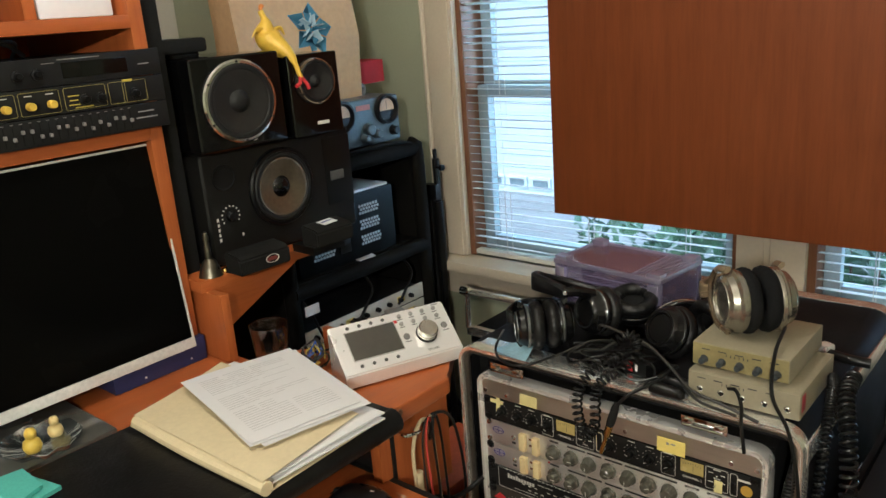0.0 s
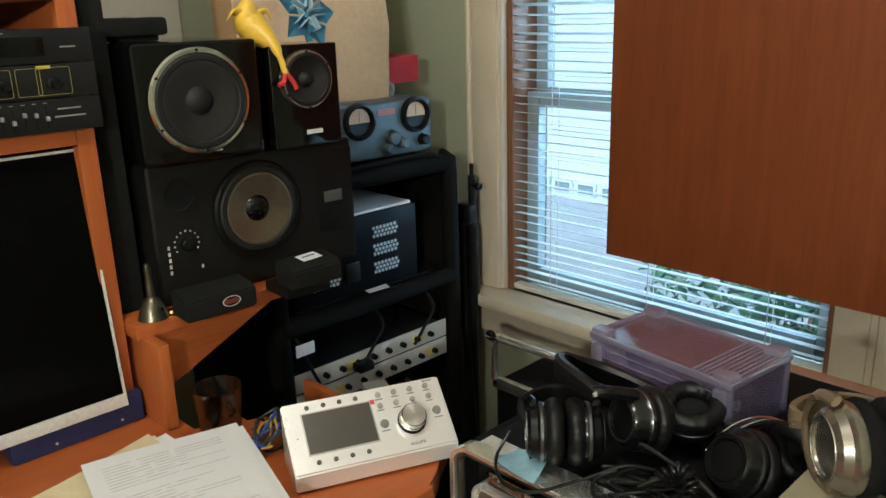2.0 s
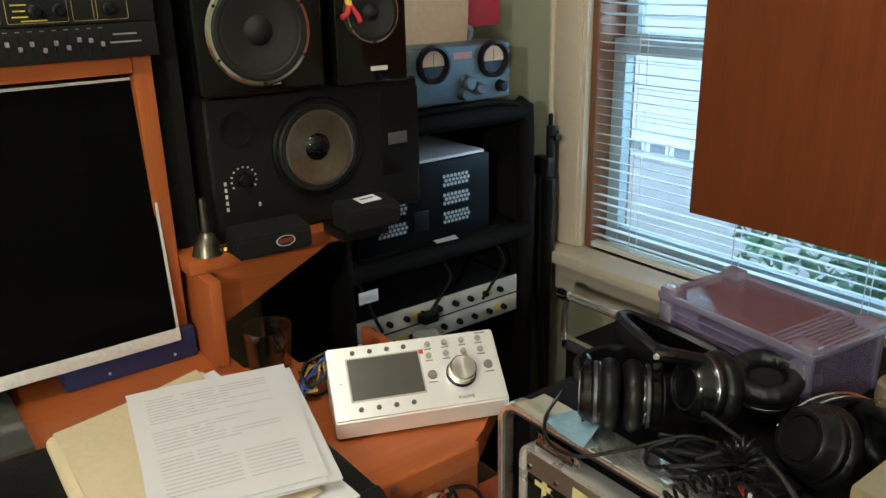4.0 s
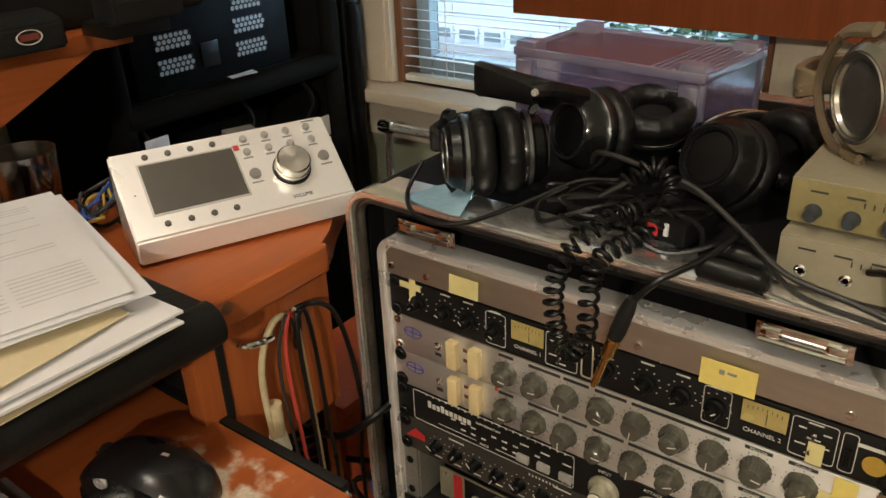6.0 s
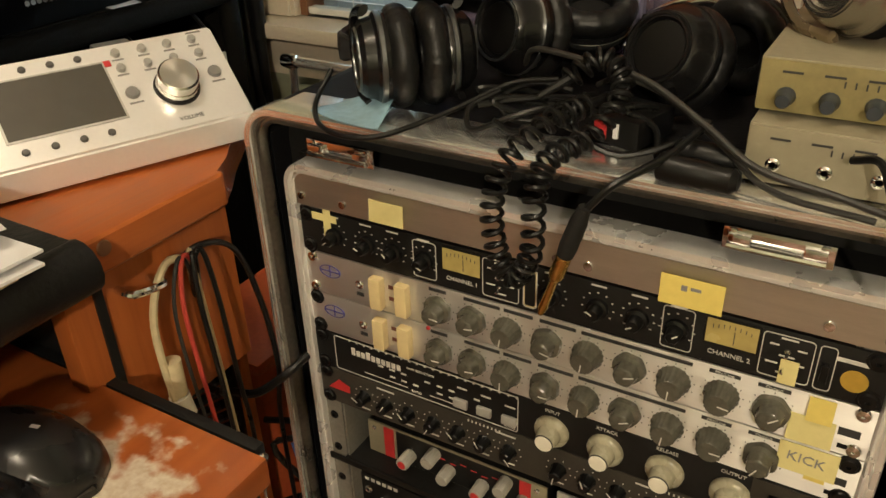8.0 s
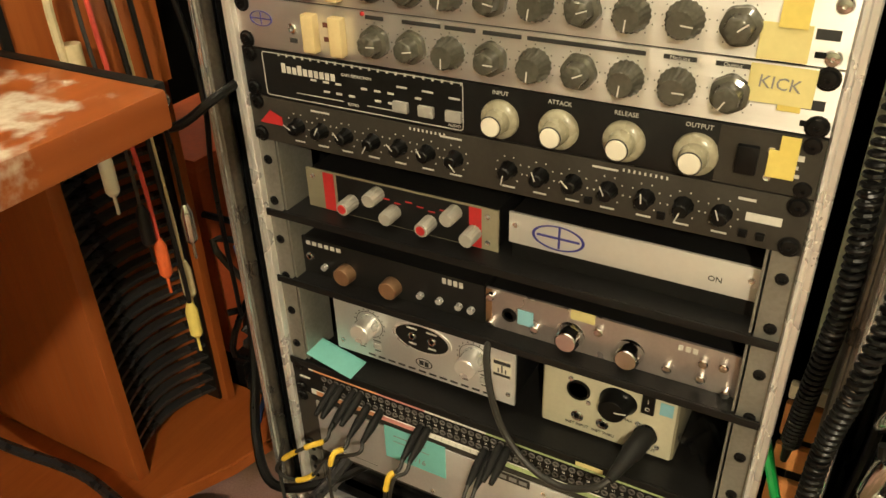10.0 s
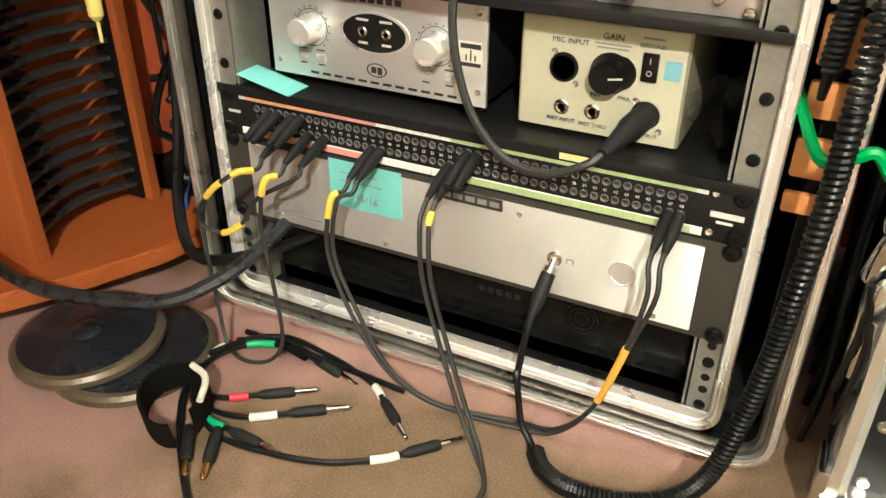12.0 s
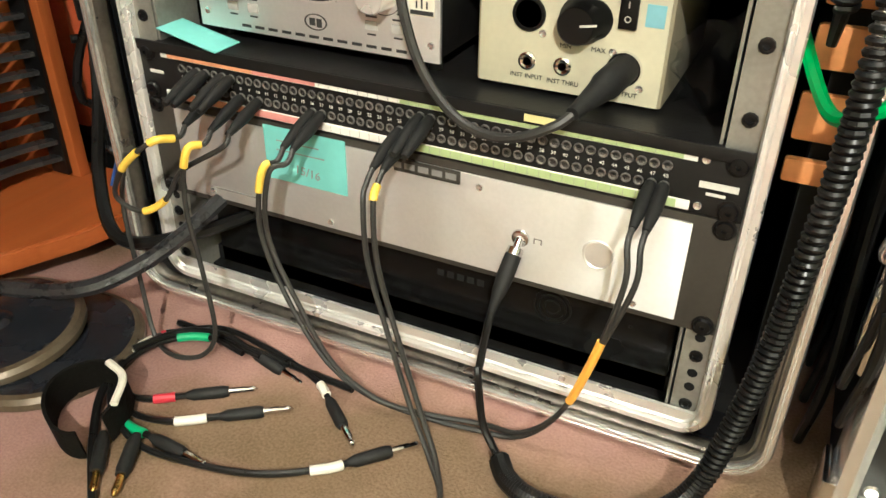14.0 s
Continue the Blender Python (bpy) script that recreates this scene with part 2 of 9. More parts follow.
def box(x0, x1, y0, y1, z0, z1, bevel=0.0, bm=None, m=I4, seg=1):
    bm = bm or bmesh.new()
    made = bmesh.ops.create_cube(bm, size=1.0)["verts"]
    for v in made:
        v.co = m @ Vector((x0 + (x1 - x0) * (v.co.x + 0.5), y0 + (y1 - y0) * (v.co.y + 0.5), z0 + (z1 - z0) * (v.co.z + 0.5)))
    if bevel:
        edges = list({e for v in made for e in v.link_edges})
        bmesh.ops.bevel(bm, geom=edges, offset=bevel, segments=seg + 1, profile=0.6, affect='EDGES')
    return bm


def lathe(profile, seg=20, m=I4, bm=None):
    """Turns (radius, height) pairs round z."""
    bm = bm or bmesh.new()
    rings = []
    for r, h in profile:
        if r < 1e-6:
            rings.append([bm.verts.new(m @ Vector((0, 0, h)))])
        else:
            rings.append([bm.verts.new(m @ Vector((r * math.cos(2 * math.pi * k / seg), r * math.sin(2 * math.pi * k / seg), h))) for k in range(seg)])
    for a, b in zip(rings, rings[1:]):
        for k in range(seg):
            q = [a[k % len(a)], a[(k + 1) % len(a)], b[(k + 1) % len(b)], b[k % len(b)]]
            q = list(dict.fromkeys(q))
            if len(q) > 2:
                bm.faces.new(q)
    return bm


def smooth_path(pts, res=6):
    p = [Vector(v) for v in pts]
    p = [2 * p[0] - p[1]] + p + [2 * p[-1] - p[-2]]
    out = []
    for a, b, c, d in zip(p, p[1:], p[2:], p[3:]):
        for k in range(res):
            s = k / res
            out.append(0.5 * (2 * b + (c - a) * s + (2 * a - 5 * b + 4 * c - d) * s * s + (3 * b - a - 3 * c + d) * s ** 3))
    out.append(p[-2])
    return out


def frames(path):
    t = [(path[min(i + 1, len(path) - 1)] - path[max(i - 1, 0)]).normalized() for i in range(len(path))]
    n = t[0].orthogonal().normalized()
    out = []
    for v in t:
        n = (n - v * n.dot(v)).normalized()
        out.append((n.copy(), v.cross(n)))
    return out


def tube(pts, r, seg=8, res=6, bm=None, closed_ends=True, flat=1.0):
    """A round cord along a smooth line; r is a radius or a function of 0..1."""
    bm = bm or bmesh.new()
    path = smooth_path(pts, res) if res > 1 else [Vector(p) for p in pts]
    rings = []
    for i, (p, (n, b)) in enumerate(zip(path, frames(path))):
        rad = r(i / (len(path) - 1)) if callable(r) else r
        rings.append([bm.verts.new(p + n * math.cos(2 * math.pi * k / seg) * rad + b * math.sin(2 * math.pi * k / seg) * rad * flat) for k in range(seg)])
    for a, b in zip(rings, rings[1:]):
        for k in range(seg):
            bm.faces.new((a[k], a[(k + 1) % seg], b[(k + 1) % seg], b[k]))
    if closed_ends:
        bm.faces.new(rings[0][::-1])
        bm.faces.new(rings[-1])
    return bm


def coil(pts, big, r, turns, seg=6, per=12, res=8):
    path = smooth_path(pts, res)
    fr = frames(path)
    n = int(turns * per)
    out = []
    for i in range(n + 1):
        s = i / n * (len(path) - 1)
        k = min(int(s), len(path) - 2)
        f = s - k
        c = path[k].lerp(path[k + 1], f)
        nn, bb = fr[k][0].lerp(fr[k + 1][0], f), fr[k][1].lerp(fr[k + 1][1], f)
        a = 2 * math.pi * i / per
        out.append(c + nn * math.cos(a) * big + bb * math.sin(a) * big)
    return tube(out, r, seg, 1)


def coiled_lead(label, pts, big, r, turns, seg=6, per=12):
    """A coiled lead with a smooth sleeve at either end."""
    g_ = thing("coiled_lead", label, "cable", I4, "cables")
    part("coil", coil(pts, big, r, turns, seg, per), CABLE_BLACK, g_)
    for a, b in ((Vector(pts[0]), Vector(pts[1])), (Vector(pts[-1]), Vector(pts[-2]))):
        d = (a - b).normalized()
        part("end_sleeve", tube([a - d * 0.004, a + d * 0.010, a + d * 0.022], lambda q: r * (2.1 - 0.8 * q), 8, 3), CABLE_BLACK, g_)
    return g_


def ring_frame(x0, x1, z0, z1, rad, profile, seg=8):
    """A frame round a rectangle with rounded corners; profile: (outwards, y) pairs."""
    bm = bmesh.new()
    path = []
    for cx, cz, a0 in ((x1 - rad, z1 - rad, 0), (x0 + rad, z1 - rad, 90), (x0 + rad, z0 + rad, 180), (x1 - rad, z0 + rad, 270)):
        for k in range(seg + 1):
            a = radians(a0 + 90 * k / seg)
            path.append((cx, cz, math.cos(a), math.sin(a)))
    rings = [[bm.verts.new((cx + nx * (rad + o), y, cz + nz * (rad + o))) for o, y in profile] for cx, cz, nx, nz in path]
    n = len(profile)
    for i in range(len(rings)):
        a, b = rings[i], rings[(i + 1) % len(rings)]
        for k in range(n):
            bm.faces.new((a[k], b[k], b[(k + 1) % n], a[(k + 1) % n]))
    return bm


def mesh_of(bm, name, material, sharp=32):
    me = bpy.data.meshes.new(name)
    bmesh.ops.recalc_face_normals(bm, faces=bm.faces[:])
    bm.to_mesh(me)
    bm.free()
    for k in (material if isinstance(material, (list, tuple)) else [material]):
        me.materials.append(k)
    me.polygons.foreach_set("use_smooth", [True] * len(me.polygons))
    me.set_sharp_from_angle(angle=radians(sharp))
    return me


def piece(name, me, parent, m=I4, label=""):
    ob = new(name, me)
    ob.parent = parent
    ob.matrix_basis = m
    return tagged(ob, label)


def part(name, bm, material, parent, label="", m=I4, sharp=32):
    return piece(name, mesh_of(bm, name, material, sharp), parent, m, label)


def thing(name, label, category, m=I4, group="", kind=""):
    ob = new(name)
    ob.empty_display_size = 0.02
    ob.matrix_basis = m
    return tagged(ob, label, category, group, kind)


def solid(name, bm, material, label, category, m=I4, group="", kind="", sharp=32):
    ob = new(name, mesh_of(bm, name, material, sharp))
    ob.matrix_basis = m
    return tagged(ob, label, category, group, kind)


def words(name, s, size, material, parent, m, align='CENTER', depth=0.0002):
    c = bpy.data.curves.new(name, 'FONT')
    c.body, c.size, c.extrude, c.align_x, c.align_y = s, size, depth, align, 'CENTER'
    c.resolution_u = 2
    tmp = new(name, c)
    bpy.context.view_layer.update()
    me = bpy.data.meshes.new_from_object(tmp.evaluated_get(bpy.context.evaluated_depsgraph_get()))
    bpy.data.objects.remove(tmp)
    me.materials.clear()
    me.materials.append(material)
    return piece(name, me, parent, m)


def face_at(x, z, y=-0.0006):
    """A pose on the front of a panel, for flat print that is read from the front."""
    return at(x, y, z) @ TO_FRONT


def bars(name, parent, material, items, y=-0.0004):
    """Small flat print: (x, z, width, height) on a panel's front, as one mesh."""
    bm = bmesh.new()
    for x, z, w, h in items:
        box(x - w / 2, x + w / 2, y, 0.0002, z - h / 2, z + h / 2, 0, bm)
    return part(name, bm, material, parent)

# ---- the room ----
X0, X1, Y0, Y1, ZC = -1.42, 2.7, -2.7, 0.86, 2.45
solid("floor", box(X0 - 0.1, X1 + 0.1, Y0 - 0.1, Y1 + 0.12, FZ - 0.06, FZ), CARPET, "worn pinkish brown carpet with stains", "carpet", kind="structure")
solid("ceiling", box(X0 - 0.1, X1 + 0.1, Y0 - 0.1, Y1 + 0.16, ZC, ZC + 0.1), CEIL_WHITE, "plain white painted ceiling", "ceiling", kind="structure")
solid("wall_west", box(X0 - 0.1, X0, Y0 - 0.1, Y1 + 0.16, FZ, ZC), WALL_GREEN, "pale sage green painted wall", "wall", kind="structure")
solid("wall_east", box(X1, X1 + 0.1, Y0 - 0.1, Y1 + 0.16, FZ, ZC), WALL_GREEN, "pale sage green painted wall", "wall", kind="structure")
solid("wall_south", box(X0, X1, Y0 - 0.1, Y0, FZ, ZC), WALL_GREEN, "pale sage green painted wall", "wall", kind="structure")
W1, W2, WB, WT = (-0.95, -0.11), (0.045, 0.885), 0.715, 2.08
bm = bmesh.new()
for a, b, c, d in ((X0, W1[0], FZ, ZC), (W1[1], W2[0], FZ, ZC), (W2[1], X1, FZ, ZC), (W1[0], W1[1], FZ, WB), (W1[0], W1[1], WT, ZC), (W2[0], W2[1], FZ, WB), (W2[0], W2[1], WT, ZC)):
    box(a, b, Y1, Y1 + 0.14, c, d, 0, bm)
solid("wall_north", bm, WALL_GREEN, "sage green wall with two windows", "wall", kind="structure")


def window(name, xa, xb, label):
    w = thing(name, label, "window", at(0, 0, 0), "sash windows", "structure")
    d = 0.10
    bm = bmesh.new()
    for a, b in ((xa - 0.1, xa + 0.004), (xb - 0.004, xb + 0.075)):
        if name == "window_2" and a < xa:
            continue
        box(a, b, Y1 - 0.022, Y1 - 0.001, WB + 0.002, WT + 0.1, 0.004, bm)
        box(a + 0.012, b - 0.012, Y1 - 0.028, Y1 - 0.02, WB + 0.002, WT + 0.1, 0.003, bm)
    box(xa - 0.1, xb + 0.1, Y1 - 0.024, Y1 - 0.002, WT, WT + 0.11, 0.004, bm)
    part("casing", bm, TRIM_PAINT, w, "cream white painted window casing")
    for a, b, n in ((xa, xa + 0.02, "jamb"), (xb - 0.02, xb, "jamb")):
        part(n, box(a, b, Y1 - 0.001, Y1 + 0.138, WB, WT, 0.002), SASH_WOOD, w)
    mid = 1.21
    for z0, z1, y in ((WB + 0.01, mid + 0.02, Y1 + 0.055), (mid - 0.015, WT, Y1 + 0.09)):
        bm = bmesh.new()
        box(xa + 0.021, xa + 0.058, y, y + 0.03, z0, z1, 0.003, bm)
        box(xb - 0.058, xb - 0.021, y, y + 0.03, z0, z1, 0.003, bm)
        box(xa + 0.06, xb - 0.06, y + 0.001, y + 0.029, z0, z0 + 0.045, 0.003, bm)
        box(xa + 0.06, xb - 0.06, y + 0.001, y + 0.029, z1 - 0.036, z1, 0.003, bm)
        s = part("sash", bm, SASH_PAINT, w, "white sash with sky-blue shade put into its colour")
        g = part("pane", box(xa + 0.06, xb - 0.06, y + 0.013, y + 0.016, z0 + 0.04, z1 - 0.03), clear("window_glass", (0.93, 0.98, 0.98), 0.06), s)
        g.visible_shadow = False
    return w


window("window_1", *W1, "sash window with brown jambs and a pale sash behind a blind")
window("window_2", *W2, "second sash window with brown jambs and a pale sash")
solid("trim", box(W1[1] + 0.075, W2[0], Y1 - 0.02, Y1 - 0.001, WB + 0.002, WT + 0.1, 0.003), TRIM_PAINT, "cream white painted trim between the windows", "trim", kind="structure")
bm = box(-1.06, 1.05, Y1 - 0.09, Y1 + 0.02, WB - 0.032, WB, 0.006)
solid("window_sill", bm, TRIM_PAINT, "cream white painted window stool with chipped edge", "sill", kind="structure")
bm = box(-1.05, 1.04, Y1 - 0.024, Y1 - 0.001, WB - 0.13, WB - 0.032, 0.005)
solid("apron_trim", bm, TRIM_PAINT, "cream white painted apron under the sill", "trim", kind="structure")
solid("corner_pipe", lathe([(0.0, FZ), (0.009, FZ), (0.009, ZC), (0, ZC)], 10, at(-1.062, Y1 - 0.016, 0)), TRIM_PAINT, "cream painted thin pipe in front of the wall", "pipe", kind="structure")


def blind(xa, xb, label):
    b = thing("venetian_blind", label, "blind", I4, "window blinds")
    y = Y1 + 0.018
    slat = mesh_of(box(xa + 0.012, xb - 0.012, -0.0125, 0.0125, -0.0006, 0.0006), "slat", SLAT)
    z, n = WB + 0.035, 0
    while z < WT - 0.04:
        piece("slat", slat, b, at(0, y, z) @ pose(0, 0, 0, -12 + 4 * math.sin(n * 1.7), 0.15 * math.sin(n), 0))
        z += 0.0215
        n += 1
    part("bottom_rail", box(xa + 0.012, xb - 0.012, y - 0.014, y + 0.014, WB + 0.004, WB + 0.018, 0.003), BLIND, b)
    part("head_rail", box(xa + 0.01, xb - 0.01, y - 0.016, y + 0.022, WT - 0.035, WT - 0.002, 0.003), BLIND, b)
    for x in (xa + 0.14, (xa + xb) / 2, xb - 0.14):
        for dy in (-0.0135, 0.0135):
            part("ladder_cord", box(x - 0.0009, x + 0.0009, y + dy - 0.0006, y + dy + 0.0006, WB + 0.01, WT - 0.03), BLIND, b)


blind(*W1, "white aluminium venetian blind with open slats")
blind(*W2, "white aluminium venetian blind with open slats behind the board")

# brown board in front of the windows
brd = thing("wooden_board", "large reddish brown veneered board hung across the windows", "board")
part("board", box(-0.556, 1.02, 0.735, 0.753, 0.919, 1.72, 0.0015), BOARD_WOOD, brd)
for x in (-0.005, 0.955):
    part("hanger", box(x - 0.02, x + 0.02, 0.753, Y1 - 0.022, 1.66, 1.69, 0.002), ALU_WORN, brd)

# ---- outside ----
SIDING = mat("white_painted_siding", (0.84, 0.93, 0.94), 0.6, 0, 0.04, 2, 60, 0.1)
ROOF = mat("grey_roof_shingle", (0.30, 0.33, 0.34), 0.85, 0, 0.2, 4, 60, 0.3)
PANE_DARK = mat("far_window_glass", (0.25, 0.32, 0.33), 0.2, 0, 0.1, 3, 20, 0)
solid("ground", box(-30, 30, 1.1, 40, -0.9, -0.8), mat("pale_concrete_drive", (0.42, 0.43, 0.41), 0.9, 0, 0.15, 2, 60, 0.4), "pale concrete drive outside the window", "ground", kind="structure")
house = thing("house", "white sided neighbouring house with grey roof", "house")
bm = bmesh.new()
for k in range(26):
    box(-9.5, 1.5, 7.0 - 0.02, 7.02, -0.8 + k * 0.16, -0.8 + k * 0.16 + 0.152, 0, bm, at(0, 0, 0))
box(-9.5, 1.5, 7.02, 11, -0.8, 3.4, 0, bm)
part("wall", bm, SIDING, house)
bm = bmesh.new()
vs = [bm.verts.new(v) for v in ((-10, 6.6, 3.3), (2, 6.6, 3.3), (2, 9, 5.2), (-10, 9, 5.2), (-10, 6.6, 3.4), (2, 6.6, 3.4), (2, 9, 5.3), (-10, 9, 5.3))]
for f in ((0, 1, 2, 3), (4, 5, 6, 7), (0, 1, 5, 4), (1, 2, 6, 5), (2, 3, 7, 6), (3, 0, 4, 7)):
    bm.faces.new([vs[i] for i in f])
part("roof", bm, ROOF, house)
for k in range(8):
    x = -6.13 + 0.343 * k
    wd = part("window", box(x - 0.14, x + 0.14, 6.95, 7.0, -0.74, -0.59, 0.008), SIDING, house, "small low window of the far house")
    part("pane", box(x - 0.105, x + 0.105, 6.94, 6.952, -0.715, -0.615), PANE_DARK, wd)
bd = solid("backdrop", box(-40, 40, 24, 24.1, -1, 26), glow("bright_overcast_sky", (0.74, 0.95, 1.0), 14.0), "bright overcast sky", "sky", kind="structure")

LEAF = mat("shrub_leaf", (0.07, 0.16, 0.055), 0.45, 0, 0.35, 1.5, 30, 0)


def shrub(x, y, h, seed, label):
    rnd = random.Random(seed)
    s = thing("shrub", label, "shrub", at(x, y, -0.8), "shrubs outside")
    bm = bmesh.new()
    for k in range(7):
        a = rnd.uniform(0, 6.28)
        e = Vector((math.cos(a) * 0.4, math.sin(a) * 0.4, h * rnd.uniform(0.6, 0.9)))
        tube([(0, 0, 0), e * 0.4 + Vector((0.05, 0, 0.1)), e], lambda s_: 0.02 * (1.1 - s_), 5, 4, bm)
    part("trunk", bm, SASH_WOOD, s)
    bm = bmesh.new()
    for k in range(1500):
        r = rnd.random() ** 0.5 * 0.72
        a = rnd.uniform(0, 6.28)
        zc = h * (0.18 + 0.82 * rnd.random() ** 0.8)
        c = Vector((math.cos(a) * r, math.sin(a) * r, zc - 0.35 * r * r + 0.1 * math.sin(5 * a)))
        rot = Euler((rnd.uniform(-1, 1), rnd.uniform(-1, 1), rnd.uniform(0, 6.28))).to_matrix()
        l = rnd.uniform(0.035, 0.07)
        vs = [bm.verts.new(c + rot @ Vector(v)) for v in ((-l, 0, 0), (0, -l * 0.45, 0.006), (l, 0, 0), (0, l * 0.45, 0.006))]
        bm.faces.new(vs)
    part("crown", bm, LEAF, s)


for i, (x, y, h) in enumerate(((-0.3, 2.6, 1.55), (0.6, 2.4, 1.6), (1.5, 2.6, 1.7), (-1.1, 3.1, 1.3), (0.1, 3.3, 1.7), (1.0, 3.4, 1.8))):
    shrub(x, y, h, i, "leafy green shrub outside the window")

# ---- the road case with rack gear ----
U = 0.04445
TOP = 0.799                    # top of the highest unit; sixteen units below it
HX = 0.2328                    # holes of the rack rails


def zu(n):
    """Bottom of the n-th unit from the top, counted from 1."""
    return TOP - n * U


case = thing("road_case", "black road case with worn aluminium edges, standing on the carpet", "road case")
CX, CR, CZ0, CZ1, CD = 0.285, 0.298, FZ + 0.005, 0.892, 0.50
OUT = [(-0.0078, -0.003), (-0.0078, -0.0085), (-0.0065, -0.012), (-0.0045, -0.012), (-0.0040, -0.0112), (-0.0035, -0.012), (-0.0010, -0.012), (0.0005, -0.009), (0.0005, 0.012)]
GROOVE = [(-0.016, 0.001), (-0.016, -0.004), (-0.0140, -0.008), (-0.0125, -0.004), (-0.0105, -0.004), (-0.0095, -0.0065), (-0.0080, -0.0065), (-0.0080, 0.012)]
part("front_edge", ring_frame(-CX, CR, CZ0, CZ1, 0.034, OUT), ALU_WORN, case, "worn aluminium edge profile")
# The groove ring has a darker aluminium than the outer edge.
part("groove_edge", ring_frame(-CX, CR, CZ0, CZ1, 0.034, GROOVE), mat("dark_groove_aluminium", (0.22, 0.205, 0.18), 0.32, 0.85, 0.3, 20, 200, 0.15), case, "dark aluminium groove")
for x in (-1, 1):
    part("side_panel", box((-CX + 0.0005 if x < 0 else CR - 0.0105), (-CX + 0.0105 if x < 0 else CR - 0.0005), 0.012, CD, CZ0 + 0.034, CZ1 - 0.034), LAMINATE, case)
part("top_panel", box(-CX + 0.034, CR - 0.034, 0.012, CD, CZ1 - 0.0105, CZ1 - 0.0005), LAMINATE, case)
part("bottom_panel", box(-CX + 0.034, CR - 0.034, 0.012, CD, CZ0 + 0.0005, CZ0 + 0.0105), LAMINATE, case)
part("top_edge", box(-CX + 0.034, CR - 0.034, 0.0125, 0.036, CZ1 - 0.0004, CZ1 + 0.0004), mat("polished_worn_aluminium", (0.86, 0.85, 0.82), 0.20, 0.9, 0.06, 30, 180, 0.05, worn=0.4), case, "wide bright aluminium top edge")
for sx in (-1, 1):
    for z, dz in ((CZ1 - 0.034, 1), (CZ0 + 0.034, -1)):
        bm = bmesh.new()
        rows = []
        for k in range(6):
            a = radians(18 * k)
            rows.append([bm.verts.new((sx * ((CX if sx < 0 else CR) - 0.034 + r * math.cos(a)), y, z + dz * r * math.sin(a))) for y, r in ((0.012, 0.0335), (CD, 0.0335), (CD, 0.024), (0.012, 0.024))])
        for p, q in zip(rows, rows[1:]):
            for k in range(4):
                bm.faces.new((p[k], p[(k + 1) % 4], q[(k + 1) % 4], q[k]))
        part("corner_edge", bm, LAMINATE, case)
part("rear_panel", box(-CX + 0.012, CR - 0.012, CD - 0.01, CD, CZ0 + 0.012, CZ1 - 0.012), LAMINATE, case)
for x in (-0.22, 0.22):
    for y in (0.05, 0.44):
        part("foot", lathe([(0, 0), (0.02, 0), (0.02, 0.006), (0, 0.006)], 14, at(x, y, FZ + 0.0002)), BLACK_RUBBER, case)
part("back_edge", ring_frame(-CX, CR, CZ0, CZ1, 0.034, [(-0.022, CD - 0.012), (-0.022, CD + 0.006), (0.003, CD + 0.006), (0.003, CD - 0.022), (0.0008, CD - 0.022), (0.0008, CD - 0.012)]), ALU_WORN, case)
for sx in (-1, 1):
    EX = CX if sx < 0 else CR
    bm = bmesh.new()
    box(sx * (EX + 0.0018) - 0.001, sx * (EX + 0.0018) + 0.001, 0.14, 0.32, 0.56, 0.68, 0.0006, bm)
    tube([(sx * (EX + 0.004), 0.17, 0.60), (sx * (EX + 0.018), 0.175, 0.602), (sx * (EX + 0.018), 0.285, 0.602), (sx * (EX + 0.004), 0.29, 0.60)], 0.005, 8, 4, bm)
    part("side_handle", bm, CHROME, case)
    part("edge_strip", box(sx * EX - 0.002, sx * EX + 0.002, 0.0, CD - 0.02, CZ1 - 0.05, CZ1 - 0.02, 0.001), ALU_WORN, case)


def catch(x, z, flip):
    """A spring catch on the front edge."""
    bm = bmesh.new()
    box(-0.034, 0.034, -0.0015, 0.0, -0.008, 0.008, 0.0005, bm)
    box(-0.030, -0.016, -0.006, -0.001, -0.006, 0.005, 0.001, bm)
    box(0.016, 0.030, -0.006, -0.001, -0.006, 0.005, 0.001, bm)
    tube([(-0.03, -0.006, -0.003), (0.03, -0.006, -0.003)], 0.0025, 8, 2, bm)
    lathe([(0, 0.0016), (0.003, 0.001), (0.0032, 0), (0, 0)], 8, at(-0.028, -0.002, 0.005) @ TO_FRONT, bm)
    lathe([(0, 0.0016), (0.003, 0.001), (0.0032, 0), (0, 0)], 8, at(0.028, -0.002, 0.005) @ TO_FRONT, bm)
    part("catch", bm, CHROME, case, "chromed spring catch", at(x, -0.004, z - 0.004) @ pose(0, 0, 0, 0, 180 if flip else 0, 0))


catch(-0.185, CZ1 - 0.027, False)
catch(0.16, CZ1 - 0.027, False)
# rubber and foam between the case and the inner frame
bm = ring_frame(-0.270, 0.287, CZ0 + 0.022, CZ1 - 0.022, 0.02, [(0, 0.03), (0, 0.12), (-0.018, 0.12), (-0.018, 0.03)])
part("foam_lining", bm, DARK, case)
FX, FB, FT = 0.2515, 0.088, 0.842
IN = [(-0.0100, 0.009), (-0.0100, -0.001), (-0.0085, -0.0035), (-0.0070, -0.001), (-0.0055, -0.001), (-0.0040, -0.005), (0.0, -0.005), (0.001, -0.003), (0.001, 0.02), (-0.001, 0.02), (-0.001, 0.009)]
fr = part("rack_frame", ring_frame(-FX, FX, FB, FT, 0.022, IN), ALU, case, "bright aluminium inner frame")
